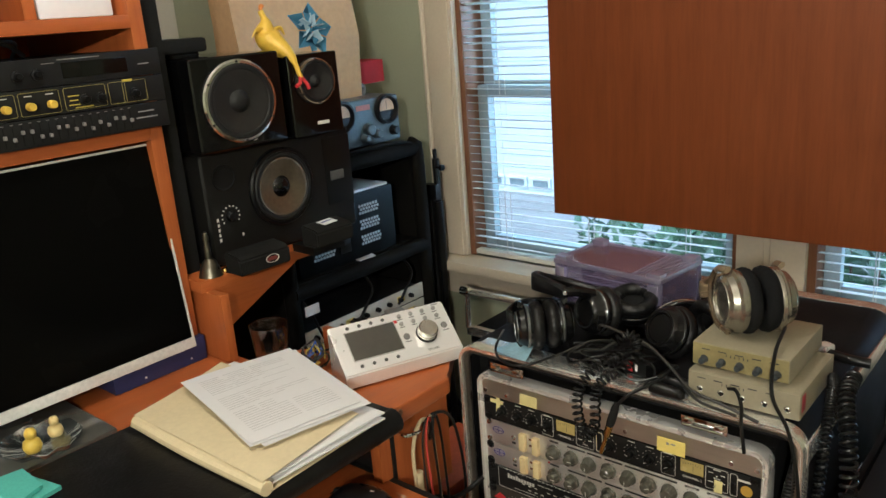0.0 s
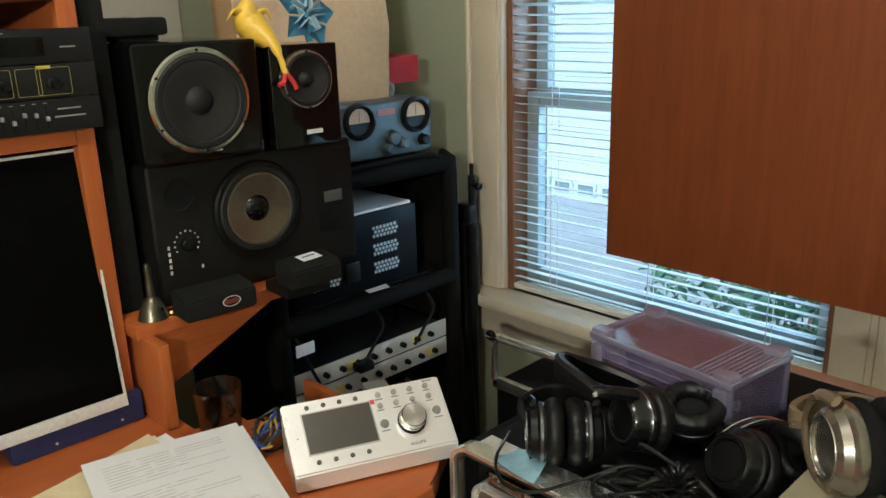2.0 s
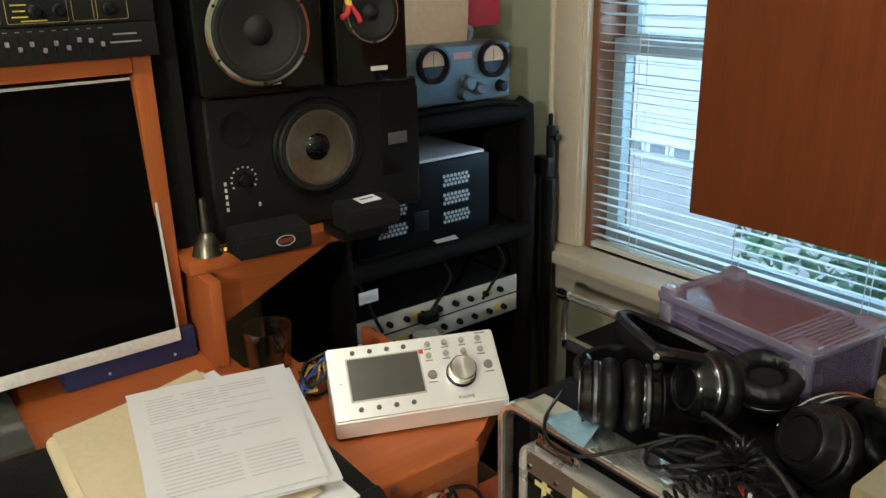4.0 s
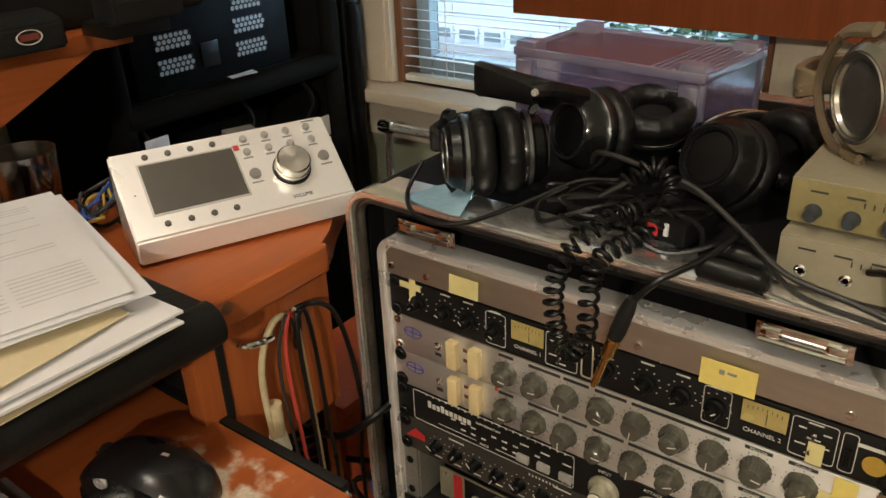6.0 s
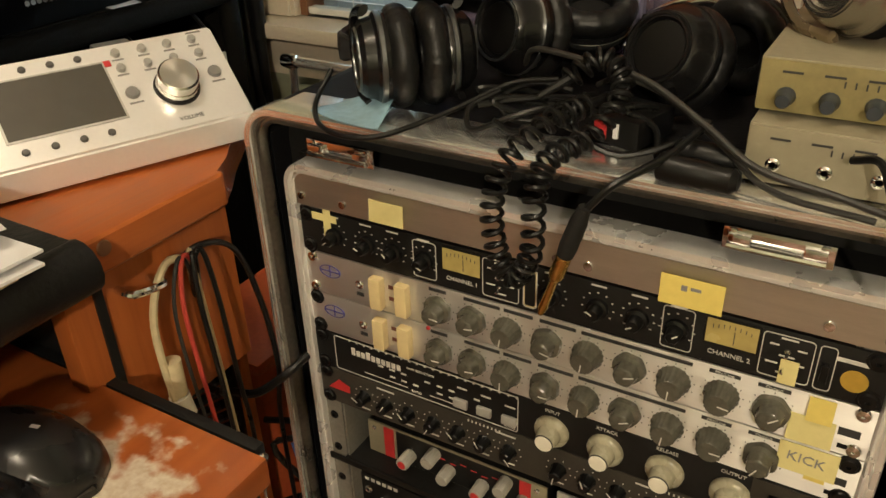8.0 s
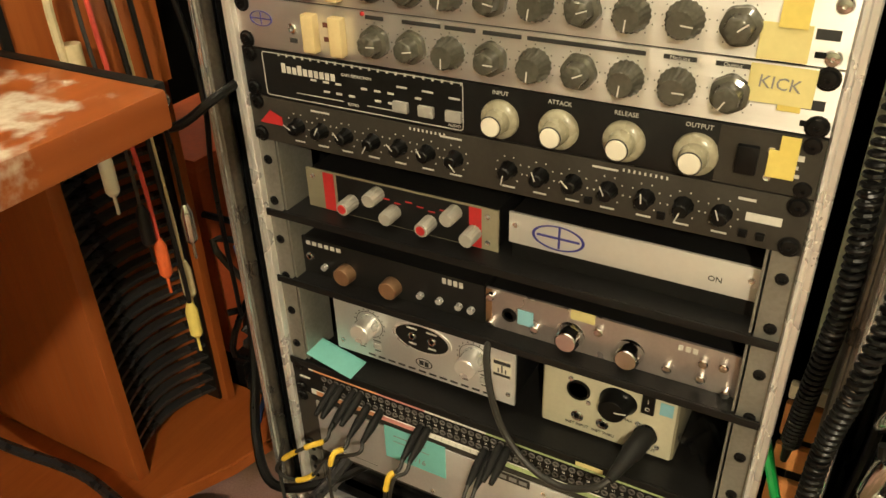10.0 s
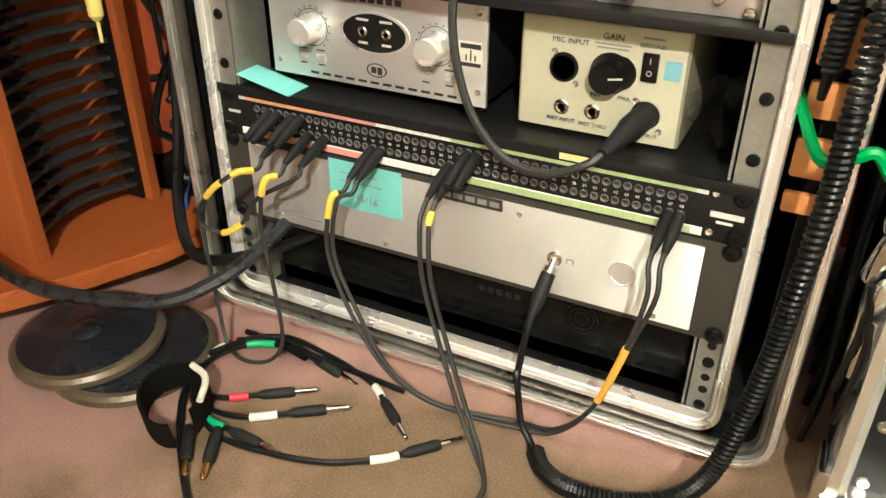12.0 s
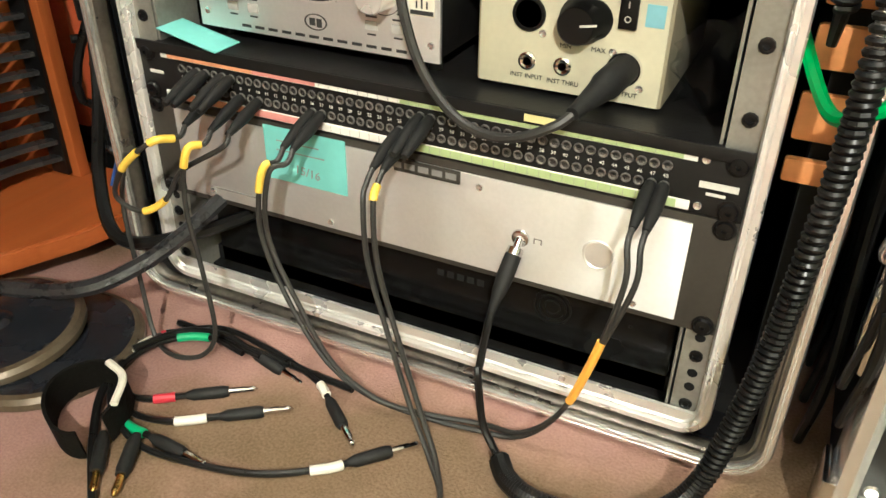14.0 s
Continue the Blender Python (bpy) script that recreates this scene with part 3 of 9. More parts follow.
# Lip metal is darkened, as the case's top edge would shade it.
part("upper_lip", box(-FX + 0.010, FX - 0.010, -0.002, 0.001, TOP + 0.003, FT - 0.010, 0), mat("shaded_rolled_aluminium", (0.60, 0.57, 0.51), 0.34, 0.9, 0.08, 14, 200, 0.06, (1, 1, 12), worn=0.3), fr, "dull aluminium upper lip darkened for the case top's shade")
part("lower_lip", box(-FX + 0.010, FX - 0.010, -0.002, 0.001, FB + 0.010, zu(16) + 0.018, 0), ALU, fr)
bm = box(-FX, FX, 0.02, 0.46, FT - 0.004, FT - 0.001)
for s in (-1, 1):
    box(s * (FX - 0.003) - 0.002, s * (FX - 0.003) + 0.002, 0.02, 0.46, FB, FT, 0, bm)
box(-FX, FX, 0.02, 0.46, FB + 0.001, FB + 0.004, 0, bm)
box(-FX, FX, 0.45, 0.46, FB + 0.005, FT - 0.005, 0, bm)
part("frame_box", bm, DARK, fr)
scr_flat = mesh_of(lathe([(0, 0.0018), (0.0035, 0.0016), (0.0042, 0), (0, 0)], 12), "rivet", CHROME)
for x in (0.01, 0.035, -0.235, 0.236, 0.2, -0.19):
    piece("rivet", scr_flat, fr, at(x, -0.002, TOP + 0.012) @ TO_FRONT)


# Added strips, forward enough to be lit, replace the wall and clutter behind.
part("wall_stand_in", box(0.2640, 0.2865, 0.022, 0.028, 0.455, 0.79, 0.002), mat("pale_grey_green_wall", (0.30, 0.305, 0.235), 0.8, 0, 0.12, 20, 160, 0.3), case, "pale strip standing in for the wall behind the gap")
part("ledge_stand_in", box(0.2560, 0.2865, 0.019, 0.028, 0.438, 0.452, 0.002), TRIM_PAINT, case)
ORANGE_STAND_IN = mat("raw_orange_wood", (0.62, 0.25, 0.07), 0.6, 0, 0.15)
for z, h in ((0.398, 0.034), (0.362, 0.026), (0.318, 0.030), (0.290, 0.016)):
    part("orange_stand_in", box(0.2560, 0.2865, 0.020, 0.028, z, z + h, 0.003), ORANGE_STAND_IN, case, "orange wooden piece standing in for things behind the gap")


def rail(sx):
    bm = bmesh.new()
    xa, xb = (HX - 0.010, HX + 0.012)
    box(sx * (HX + 0.001) - 0.0115, sx * (HX + 0.001) + 0.0115, 0.0030, 0.0050, zu(16), TOP, 0, bm)
    box(sx * 0.2195 - 0.001, sx * 0.2195 + 0.001, 0.003, 0.05, zu(16), TOP, 0, bm)
    r = part("rack_rail", bm, RAIL, fr, "zinc grey rack rail with round holes")
    hole = mesh_of(lathe([(0, 0.0004), (0.0036, 0.0004), (0.0038, 0), (0, 0)], 12, TO_FRONT), "hole", DARK)
    ring = mesh_of(lathe([(0.0024, 0.0), (0.0024, 0.0016), (0.0046, 0.0014), (0.005, 0.0)], 10), "cage_nut", BLACK_PLASTIC)
    for n in range(1, 17):
        for dz in (0.00635, 0.022225, 0.0381):
            if n in (6, 7, 8, 9, 10, 11, 15, 16):
                z = zu(n) + dz
                if n > 14 or dz == 0.022225:
                    piece("hole", hole, r, at(sx * HX, 0.003, z))
                if dz == 0.022225:
                    piece("cage_nut", ring, r, at(sx * HX, 0.0026, z) @ TO_FRONT)


rail(-1), rail(1)
SCREW = mesh_of(lathe([(0, 0.0018), (0.0016, 0.0018), (0.0018, 0.0034), (0.0052, 0.003), (0.0062, 0.001), (0.0078, 0.0008), (0.0078, 0), (0, 0)], 14), "screw", BLACK_PLASTIC)
BRIGHT_SCREW = mesh_of(lathe([(0, 0.0012), (0.0014, 0.0012), (0.0016, 0.0024), (0.0045, 0.002), (0.0055, 0), (0, 0)], 14), "screw", CHROME)
TINY = mesh_of(lathe([(0, 0.0004), (0.0012, 0.0005), (0.0026, 0.0009), (0.003, 0), (0, 0)], 10), "screw", ALU_WORN)


def unit(name, label, n, tall=1, material=BLACK_PANEL, screws=SCREW, depth=0.3, which=(0, 1)):
    z = zu(n)
    g = thing(name, label, "rack unit", at(0, 0, z), "units in the rack")
    h = tall * U - 0.0008
    part("faceplate", box(-0.2413, 0.2413, 0.0, 0.003, 0.0004, h, 0.0005), material, g)
    part("chassis", box(-0.215, 0.215, 0.0032, depth, 0.002, h - 0.002), BLACK_PANEL, g)
    for sx in (-1, 1):
        for k in which:
            piece("screw", screws, g, at(sx * HX, 0, (0.00635, tall * U - 0.00635)[k]) @ TO_FRONT)
    return g


def knob_mesh(name, profile, material, ribs=0, seg=20, pointer=None):
    bm = lathe(profile, seg)
    if ribs:
        for v in bm.verts:
            a = math.atan2(v.co.y, v.co.x)
            rr = math.hypot(v.co.x, v.co.y)
            if rr > 0.002:
                k = 1 + 0.035 * math.cos(ribs * a)
                v.co.x *= k
                v.co.y *= k
    return mesh_of(bm, name, material, 40)


def pointer_mesh(length, width=0.0009, h=0.0004):
    return mesh_of(box(-width / 2, width / 2, 0, length, 0, h), "pointer", INK_WHITE)


def put_knob(me, ptr, g, x, z, turn, lift, y=0.0, label=""):
    k = piece("knob", me, g, at(x, y, z) @ TO_FRONT @ pose(0, 0, 0, 0, 0, turn), label)
    if ptr:
        piece("pointer", ptr, k, at(0, 0.0005, lift))
    return k


BLACK_KNOB = knob_mesh("knob", [(0, 0.013), (0.0045, 0.013), (0.0053, 0.012), (0.006, 0.004), (0.0085, 0.003), (0.0088, 0), (0, 0)], BLACK_PLASTIC, 0, 20)
BIG_SMOKE = knob_mesh("knob", [(0, 0.016), (0.007, 0.016), (0.0082, 0.015), (0.0095, 0.006), (0.0125, 0.0045), (0.0132, 0.0), (0, 0)], SMOKE_KNOB, 6, 36)
BIG_SMOKE2 = knob_mesh("knob", [(0, 0.015), (0.0085, 0.015), (0.0095, 0.014), (0.0105, 0.005), (0.0125, 0.003), (0.0128, 0.0), (0, 0)], SMOKE_KNOB, 18, 72)
DBX_KNOB = knob_mesh("knob", [(0, 0.012), (0.0045, 0.012), (0.0055, 0.011), (0.006, 0.002), (0.0075, 0.0), (0, 0)], BLACK_PLASTIC, 10, 40)
BONE = knob_mesh("knob", [(0, 0.0185), (0.0075, 0.0185), (0.0085, 0.0175), (0.0105, 0.006), (0.0145, 0.0045), (0.0155, 0.003), (0.0158, 0.0), (0, 0)], BONE_KNOB, 0, 28)
P_LONG, P_MID = pointer_mesh(0.008), pointer_mesh(0.0048)
JACK = mesh_of(lathe([(0, -0.004), (0.0022, -0.004), (0.0022, 0.0014), (0.0034, 0.0018), (0.0046, 0.001), (0.005, 0), (0, 0)], 16), "jack", CHROME)

# 1: black double gate with two amber meters
g = unit("gate_unit", "black two channel dynamics unit with amber meters and yellow notes", 1, 1, BLACK_PANEL, SCREW)
zc = U / 2
for i, x in enumerate((-0.204, -0.169, -0.141, -0.110, 0.006, 0.044, 0.075, 0.104)):
    put_knob(BLACK_KNOB, P_MID, g, x, zc - 0.001, (130, 70, 40, -110, 20, 60, 120, -50)[i], 0.0131)
    bars("dial_scale", g, INK_WHITE, [(x + 0.0125 * math.sin(a), zc + 0.0125 * math.cos(a), 0.0016, 0.0008) for a in [radians(d) for d in range(-130, 131, 32)]] + [(x, zc + 0.0185, 0.012, 0.0014)])
for ch, x in enumerate((-0.0735, 0.142)):
    mtr = part("meter", box(x - 0.019, x + 0.019, -0.0012, 0.0001, zc - 0.004, zc + 0.019, 0.0004), BLACK_PLASTIC, g)
    part("meter_face", box(x - 0.0175, x + 0.0175, -0.0016, -0.0012, zc - 0.0025, zc + 0.0175), VU_FACE, mtr)
    bars("meter_scale", g, INK_BLACK, [(x - 0.013 + 0.0037 * k, zc + 0.0115 + 0.002 * math.sin(k * 0.45), 0.0005, 0.003) for k in range(8)] + [(x + 0.002, zc + 0.005, 0.0006, 0.011)], -0.0019)
    words("lettering", "CHANNEL %d" % (ch + 1), 0.0055, INK_WHITE, g, face_at(x, zc - 0.011))
for x in (-0.038, 0.179):
    bars("print", g, INK_WHITE, [(x + dx, zc + dz, w, 0.0012) for dx, dz, w in ((0, 0.015, 0.011), (-0.009, 0.009, 0.006), (0.009, 0.008, 0.006), (0, 0.001, 0.01), (-0.009, -0.006, 0.008), (0.009, -0.004, 0.006), (0, -0.013, 0.01))])
    for dx, dz in ((0, 0.0055), (-0.001, -0.0075)):
        piece("toggle", mesh_of(lathe([(0, 0.007), (0.0012, 0.0065), (0.0009, 0.001), (0.0024, 0.001), (0.0024, 0), (0, 0)], 8), "toggle", CHROME), g, at(x + dx, 0, zc + dz) @ TO_FRONT @ pose(0, 0, 0, 20, 0, 0))


def outline(g, x0, x1, z0, z1, material=INK_WHITE, w=0.0006, rad=0.003):
    bm = ring_frame(x0, x1, z0, z1, rad, [(0, -0.0004), (0, 0.0001), (-w, 0.0001), (-w, -0.0004)], 4)
    part("outline", bm, material, g)


for a, b in ((-0.121, -0.098), (-0.0545, -0.0215), (-0.018, -0.006), (0.093, 0.116), (0.162, 0.1955), (0.198, 0.209)):
    outline(g, a, b, 0.004, U - 0.0045)
outline(g, -0.0172, -0.0067, 0.005, U - 0.0055, CREAM)
part("power_switch", box(0.2010, 0.2060, -0.004, 0, zc - 0.01, zc + 0.004, 0.0008), BLACK_PLASTIC, g)
part("badge", lathe([(0, 0.0006), (0.0085, 0.0006), (0.0085, 0), (0, 0)], 20, at(0.222, 0, zc - 0.004) @ TO_FRONT), mat("gold_badge_print", (0.42, 0.26, 0.03), 0.5), g, "round gold badge")
bars("logo_bar", g, INK_WHITE, [(0.222, zc + 0.0105, 0.026, 0.003)])

# 2, 3: silver channel strips
for n in (2, 3):
    g = unit("channel_strip", "silver channel strip with smoky knobs and cream rocker switches", n, 1, SILVER_PANEL, SCREW if n == 3 else BRIGHT_SCREW)
    turns = ((-95, -80, 170, -100, 172, -70, 176, -95, -50), (-85, -80, 178, -90, 176, -65, 174, -90, 150))[n - 2]
    for i, x in enumerate((-0.098, -0.0645, -0.031, 0.004, 0.039, 0.073, 0.107, 0.142, 0.177)):
        put_knob(BIG_SMOKE if i in (0, 1, 3, 5, 8) else BIG_SMOKE2, P_LONG, g, x, zc - 0.002, turns[i], 0.0161 if i in (0, 1, 3, 5, 8) else 0.0151)
        bars("dial_scale", g, INK_BLACK, [(x + 0.0152 * math.sin(a), zc - 0.002 + 0.0152 * math.cos(a), 0.0008, 0.0008) for a in [radians(d) for d in range(-140, 141, 28)]])
    for x, w in ((-0.098, 0.017), (-0.0555, 0.034), (-0.022, 0.026), (0.0125, 0.031), (0.0475, 0.030), (0.090, 0.058), (0.142, 0.022), (0.176, 0.022)):
        part("name_bar", box(x - w / 2, x + w / 2, -0.0005, 0.0001, U - 0.0068, U - 0.0036, 0.0002), INK_BLACK, g)
    words("lettering", "Mic/Line", 0.004, INK_WHITE, g, face_at(0.142, U - 0.0053, -0.0008))
    words("lettering", "Output", 0.004, INK_WHITE, g, face_at(0.176, U - 0.0053, -0.0008))
    for x in (-0.159, -0.132):
        sw = part("rocker_switch", box(x - 0.0062, x + 0.0062, -0.009, 0, zc - 0.017, zc + 0.015, 0.0016), CREAM, g, "cream rocker switch")
    bars("switch_recess", g, mat("dark_red_slot", (0.12, 0.04, 0.03), 0.5), [(-0.1455, zc + 0.006, 0.007, 0.004), (-0.1455, zc - 0.006, 0.007, 0.004)])
    piece("jack", JACK, g, at(-0.181, 0, zc - 0.001) @ TO_FRONT)
    bars("jack_symbol", g, INK_BLACK, [(-0.181, zc - 0.011, 0.008, 0.004)])
    bm = bmesh.new()
    lathe([(0.012, 0.0), (0.012, 0.0005), (0.0108, 0.0005), (0.0108, 0)], 28, at(-0.214, 0, zc + 0.004) @ TO_FRONT @ Matrix.Diagonal((1, 0.55, 1, 1)), bm)
    box(-0.2245, -0.2035, -0.0005, 0, zc + 0.0035, zc + 0.0045, 0, bm)
    box(-0.2145, -0.2135, -0.0005, 0, zc - 0.001, zc + 0.0095, 0, bm)
    part("logo_ring", bm, INK_BLUE, g)
    bars("model_bar", g, INK_BLACK, [(0.2275, zc - 0.002, 0.014, 0.0065)])
    part("slot", box(0.222, 0.231, -0.0003, 0.0002, 0.0055, 0.0095, 0.0003), DARK, g)
    if n == 3:
        part("led", lathe([(0, 0.002), (0.0018, 0.001), (0.002, 0), (0, 0)], 10, at(-0.109, 0, U - 0.003) @ TO_FRONT), RED, g)

# 4: black compressor with bone knobs
g = unit("compressor", "black compressor with four large bone coloured knobs", 4, 1, BLACK_PANEL, SCREW)
for i, (x, s) in enumerate(((0.012, "INPUT"), (0.060, "ATTACK"), (0.110, "RELEASE"), (0.161, "OUTPUT"))):
    k = put_knob(BONE, None, g, x, zc - 0.004, 20 * i, 0)
    part("cap", lathe([(0, 0.0197), (0.0072, 0.0194), (0.0078, 0.0186), (0, 0.0186)], 20), WHITE_CAP, k)
    part("ring", lathe([(0.0086, 0.0178), (0.0086, 0.0186), (0.0079, 0.0186), (0.0079, 0.0178)], 24), INK_BLACK, k)
    bars("dial_scale", k, INK_BLACK, [(0, 0, 0.0001, 0.0001)])
    words("lettering", s, 0.0048, INK_WHITE, g, face_at(x, U - 0.0055))
part("grey_end", box(0.175, 0.2412, -0.0012, -0.0002, 0.001, U - 0.0015), GREY_PANEL, g)
part("power_switch", box(0.188, 0.202, -0.006, -0.001, zc - 0.010, zc + 0.010, 0.001), BLACK_PLASTIC, g)
outline(g, 0.186, 0.204, zc - 0.0125, zc + 0.0125, ALU_WORN, 0.001, 0.002)
bars("name_bar", g, INK_WHITE, [(-0.1965 + 0.0058 * k, zc + 0.006 + (0.0012 if k in (0, 3) else 0), 0.0042, 0.0062 + (0.0024 if k in (0, 3) else 0)) for k in range(10)])
outline(g, -0.219, -0.02, 0.002, U - 0.0025, INK_WHITE, 0.0007)
words("lettering", "GAIN REDUCTION", 0.0036, INK_WHITE, g, face_at(-0.12, U - 0.012))
words("lettering", "RATIO", 0.0038, INK_WHITE, g, face_at(-0.125, 0.007))
words("lettering", "AUDIO", 0.0036, INK_WHITE, g, face_at(-0.028, 0.0055))
bars("led_row", g, INK_WHITE, [(-0.2 + 0.0085 * k, U - 0.0035, 0.002, 0.0026) for k in range(22)])
bars("print", g, INK_WHITE, [(-0.165 + 0.013 * k, 0.0145 + 0.0085 * j, 0.006, 0.0018) for k in range(9) for j in range(2) if (k + j) % 4] + [(-0.16, 0.0085, 0.05, 0.0006), (-0.096, 0.0085, 0.03, 0.0006), (-0.076, 0.03, 0.01, 0.0016), (-0.052, 0.03, 0.01, 0.0016), (-0.028, 0.028, 0.01, 0.0016)])
for x in (-0.077, -0.053, -0.028):
    part("button", box(x - 0.0072, x + 0.0072, -0.004, 0, 0.009, 0.0185, 0.0012), mat("grey_plastic_button", (0.36, 0.35, 0.32), 0.5), g)
for dx, dz in ((0.2095, 0.008), (0.2095, -0.011)):
    piece("screw", TINY, g, at(dx, -0.0012, zc + dz) @ TO_FRONT)
bars("logo_bar", g, INK_WHITE, [(0.224, zc + 0.006, 0.012, 0.004), (0.223, zc - 0.001, 0.009, 0.0025), (0.225, zc - 0.007, 0.008, 0.0025)], -0.0016)

# 5: grey compressor and gate with many small knobs
g = unit("gate_compressor", "dark grey rack compressor with fourteen small black knobs", 5, 1, GREY_PANEL, SCREW)
for i, x in enumerate((-0.188, -0.162, -0.136, -0.108, -0.081, -0.054, -0.028, 0.020, 0.047, 0.074, 0.102, 0.130, 0.158, 0.185)):
    put_knob(DBX_KNOB, P_LONG, g, x, zc - 0.001, (60, -30, 40, 150, 45, 30, -140, 170, 20, 45, 25, 5, 160, 20)[i], 0.0121)
    bars("dial_scale", g, INK_WHITE, [(x + 0.0115 * math.sin(a), zc - 0.001 + 0.0115 * math.cos(a), 0.001, 0.001) for a in [radians(d) for d in range(-140, 141, 40)]] + [(x, 0.006, 0.011, 0.0014)])
for x in (0.087, 0.143, 0.201, 0.213):
    part("button", box(x - 0.003, x + 0.003, -0.003, 0, 0.007, 0.0125, 0.0006), BLACK_PLASTIC, g)
bm = bmesh.new()
vs = [bm.verts.new((x, y, z)) for y in (-0.0006, 0.0002) for x, z in ((-0.232, 0.018), (-0.206, 0.018), (-0.206, 0.026), (-0.219, 0.031))]
for f in ((0, 1, 2, 3), (4, 5, 6, 7), (0, 1, 5, 4), (1, 2, 6, 5), (2, 3, 7, 6), (3, 0, 4, 7)):
    bm.faces.new([vs[i] for i in f])
part("badge", bm, RED, g, "small red badge")
bars("print", g, INK_WHITE, [(-0.162 + 0.13 * k, U - 0.006, 0.02, 0.0016) for k in range(3)] + [(-0.07 + 0.004 * k, U - 0.0045, 0.0014, 0.0024) for k in range(9)] + [(0.112 + 0.004 * k, U - 0.0045, 0.0014, 0.0024) for k in range(9)] + [(0.2, U - 0.0085, 0.012, 0.002)])
bars("model_bar", g, INK_WHITE, [(0.213, zc + 0.001, 0.024, 0.0065)])

# 6 - 8: half rack preamplifiers on shelves
def shelf(z, label, y0=0.0, lip=0.006):
    s = thing("rack_shelf", label, "rack shelf", at(0, 0, z), "shelves in the rack")
    part("tray", box(-0.222, 0.222, y0, 0.36, -0.0016, 0.0), BLACK_PANEL, s)
    part("front_lip", box(-0.2413, 0.2413, y0 - 0.0025, y0 - 0.0005, -0.0016 - lip, 0.0, 0.0004), BLACK_PANEL, s)
    return s


shelf(0.502, "black steel rack shelf under two preamplifiers")
g = thing("preamp_module", "small beige preamplifier module with red stripes and ribbed grey knobs", "preamplifier", at(-0.205, 0.022, 0.5022))
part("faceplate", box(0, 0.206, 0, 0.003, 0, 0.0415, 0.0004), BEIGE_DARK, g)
part("body", box(0.003, 0.203, 0.0032, 0.17, 0.001, 0.04), BLACK_PANEL, g)
part("black_field", box(0.036, 0.178, -0.0006, 0, 0.001, 0.0405), BLACK_PANEL, g)
for x in (0.0265, 0.184):
    part("red_stripe", box(x - 0.006, x + 0.006, -0.0009, 0, 0.001, 0.0405), RED, g)
KN = knob_mesh("knob", [(0, 0.019), (0.006, 0.019), (0.0068, 0.018), (0.0072, 0.0), (0, 0)], mat("grey_ribbed_knob", (0.36, 0.34, 0.30), 0.45), 14, 56)
for i, (x, z) in enumerate(((0.057, 0.0205), (0.087, 0.036), (0.104, 0.021), (0.142, 0.019), (0.168, 0.036), (0.187, 0.020))):
    k = put_knob(KN, None, g, x - 0.004, z - 0.004 if i in (1, 4) else z - 0.004, 0, 0)
    if i in (0, 3):
        part("red_cap", lathe([(0, 0.0198), (0.0045, 0.0196), (0.0047, 0.0188), (0, 0.0188)], 16), RED, k)
bars("print", g, RED, [(0.08 + 0.012 * k, 0.03 - 0.002 * (k % 3), 0.007, 0.0013) for k in range(7)], -0.001)
piece("screw", TINY, g, at(0.196, 0, 0.034) @ TO_FRONT)
piece("screw", TINY, g, at(0.196, 0, 0.008) @ TO_FRONT)
piece("screw", TINY, g, at(0.008, 0, 0.034) @ TO_FRONT)
g = thing("power_supply", "silver fronted power supply with blue oval mark", "power supply", at(0.012, 0.02, 0.5022))
part("faceplate", box(0, 0.208, 0, 0.003, 0.016, 0.0455, 0.0004), mat("white_satin_panel", (0.84, 0.83, 0.80), 0.36, 0.5, 0.04), g)
part("body", box(0.002, 0.206, 0.0032, 0.2, 0.0, 0.045), BLACK_PANEL, g)
bm = lathe([(0.0235, 0.0), (0.0235, 0.0005), (0.021, 0.0005), (0.021, 0)], 32, at(0.045, 0, 0.0305) @ TO_FRONT @ Matrix.Diagonal((1, 0.5, 1, 1)))
box(0.026, 0.064, -0.0005, 0, 0.0296, 0.0316, 0, bm)
box(0.045, 0.047, -0.0005, 0, 0.021, 0.041, 0, bm)
part("logo_ring", bm, INK_BLUE, g)
words("lettering", "ON", 0.007, INK_BLACK, g, face_at(0.174, 0.028))
piece("screw", TINY, g, at(0.2, 0, 0.034) @ TO_FRONT)
piece("screw", TINY, g, at(0.006, 0, 0.034) @ TO_FRONT)

shelf(0.4225, "black steel rack shelf under two half width preamplifiers")
g = thing("half_rack_preamp", "black half width preamplifier with copper knobs", "preamplifier", at(-0.2225, 0.018, 0.4228))
part("faceplate", box(0, 0.212, 0, 0.003, 0, 0.0425, 0.0004), BLACK_PANEL, g)
part("body", box(0.002, 0.21, 0.0032, 0.2, 0.001, 0.041), BLACK_PANEL, g)
COPPER = mat("copper_toned_cap", (0.42, 0.25, 0.14), 0.35, 0.7)
for x in (0.058, 0.112):
    k = piece("knob", knob_mesh("knob", [(0, 0.012), (0.009, 0.012), (0.0098, 0.011), (0.0105, 0), (0, 0)], COPPER, 0, 24), g, at(x, 0, 0.013) @ TO_FRONT)
piece("jack", JACK, g, at(0.0125, 0, 0.02) @ TO_FRONT)
for x in (0.031, 0.144, 0.165, 0.186, 0.199):
    piece("button", mesh_of(lathe([(0, 0.005), (0.003, 0.005), (0.0035, 0.004), (0.0035, 0), (0, 0)], 12), "button", ALU), g, at(x, 0, 0.0125) @ TO_FRONT)
bars("logo_bar", g, INK_WHITE, [(0.012 + 0.0075 * k, 0.0365, 0.005, 0.0045) for k in range(6)] + [(0.17 + 0.006 * k, 0.036, 0.004, 0.006) for k in range(4)])
g = thing("half_rack_preamp", "silver half width preamplifier with two round chrome knobs", "preamplifier", at(-0.0085, 0.018, 0.4228))
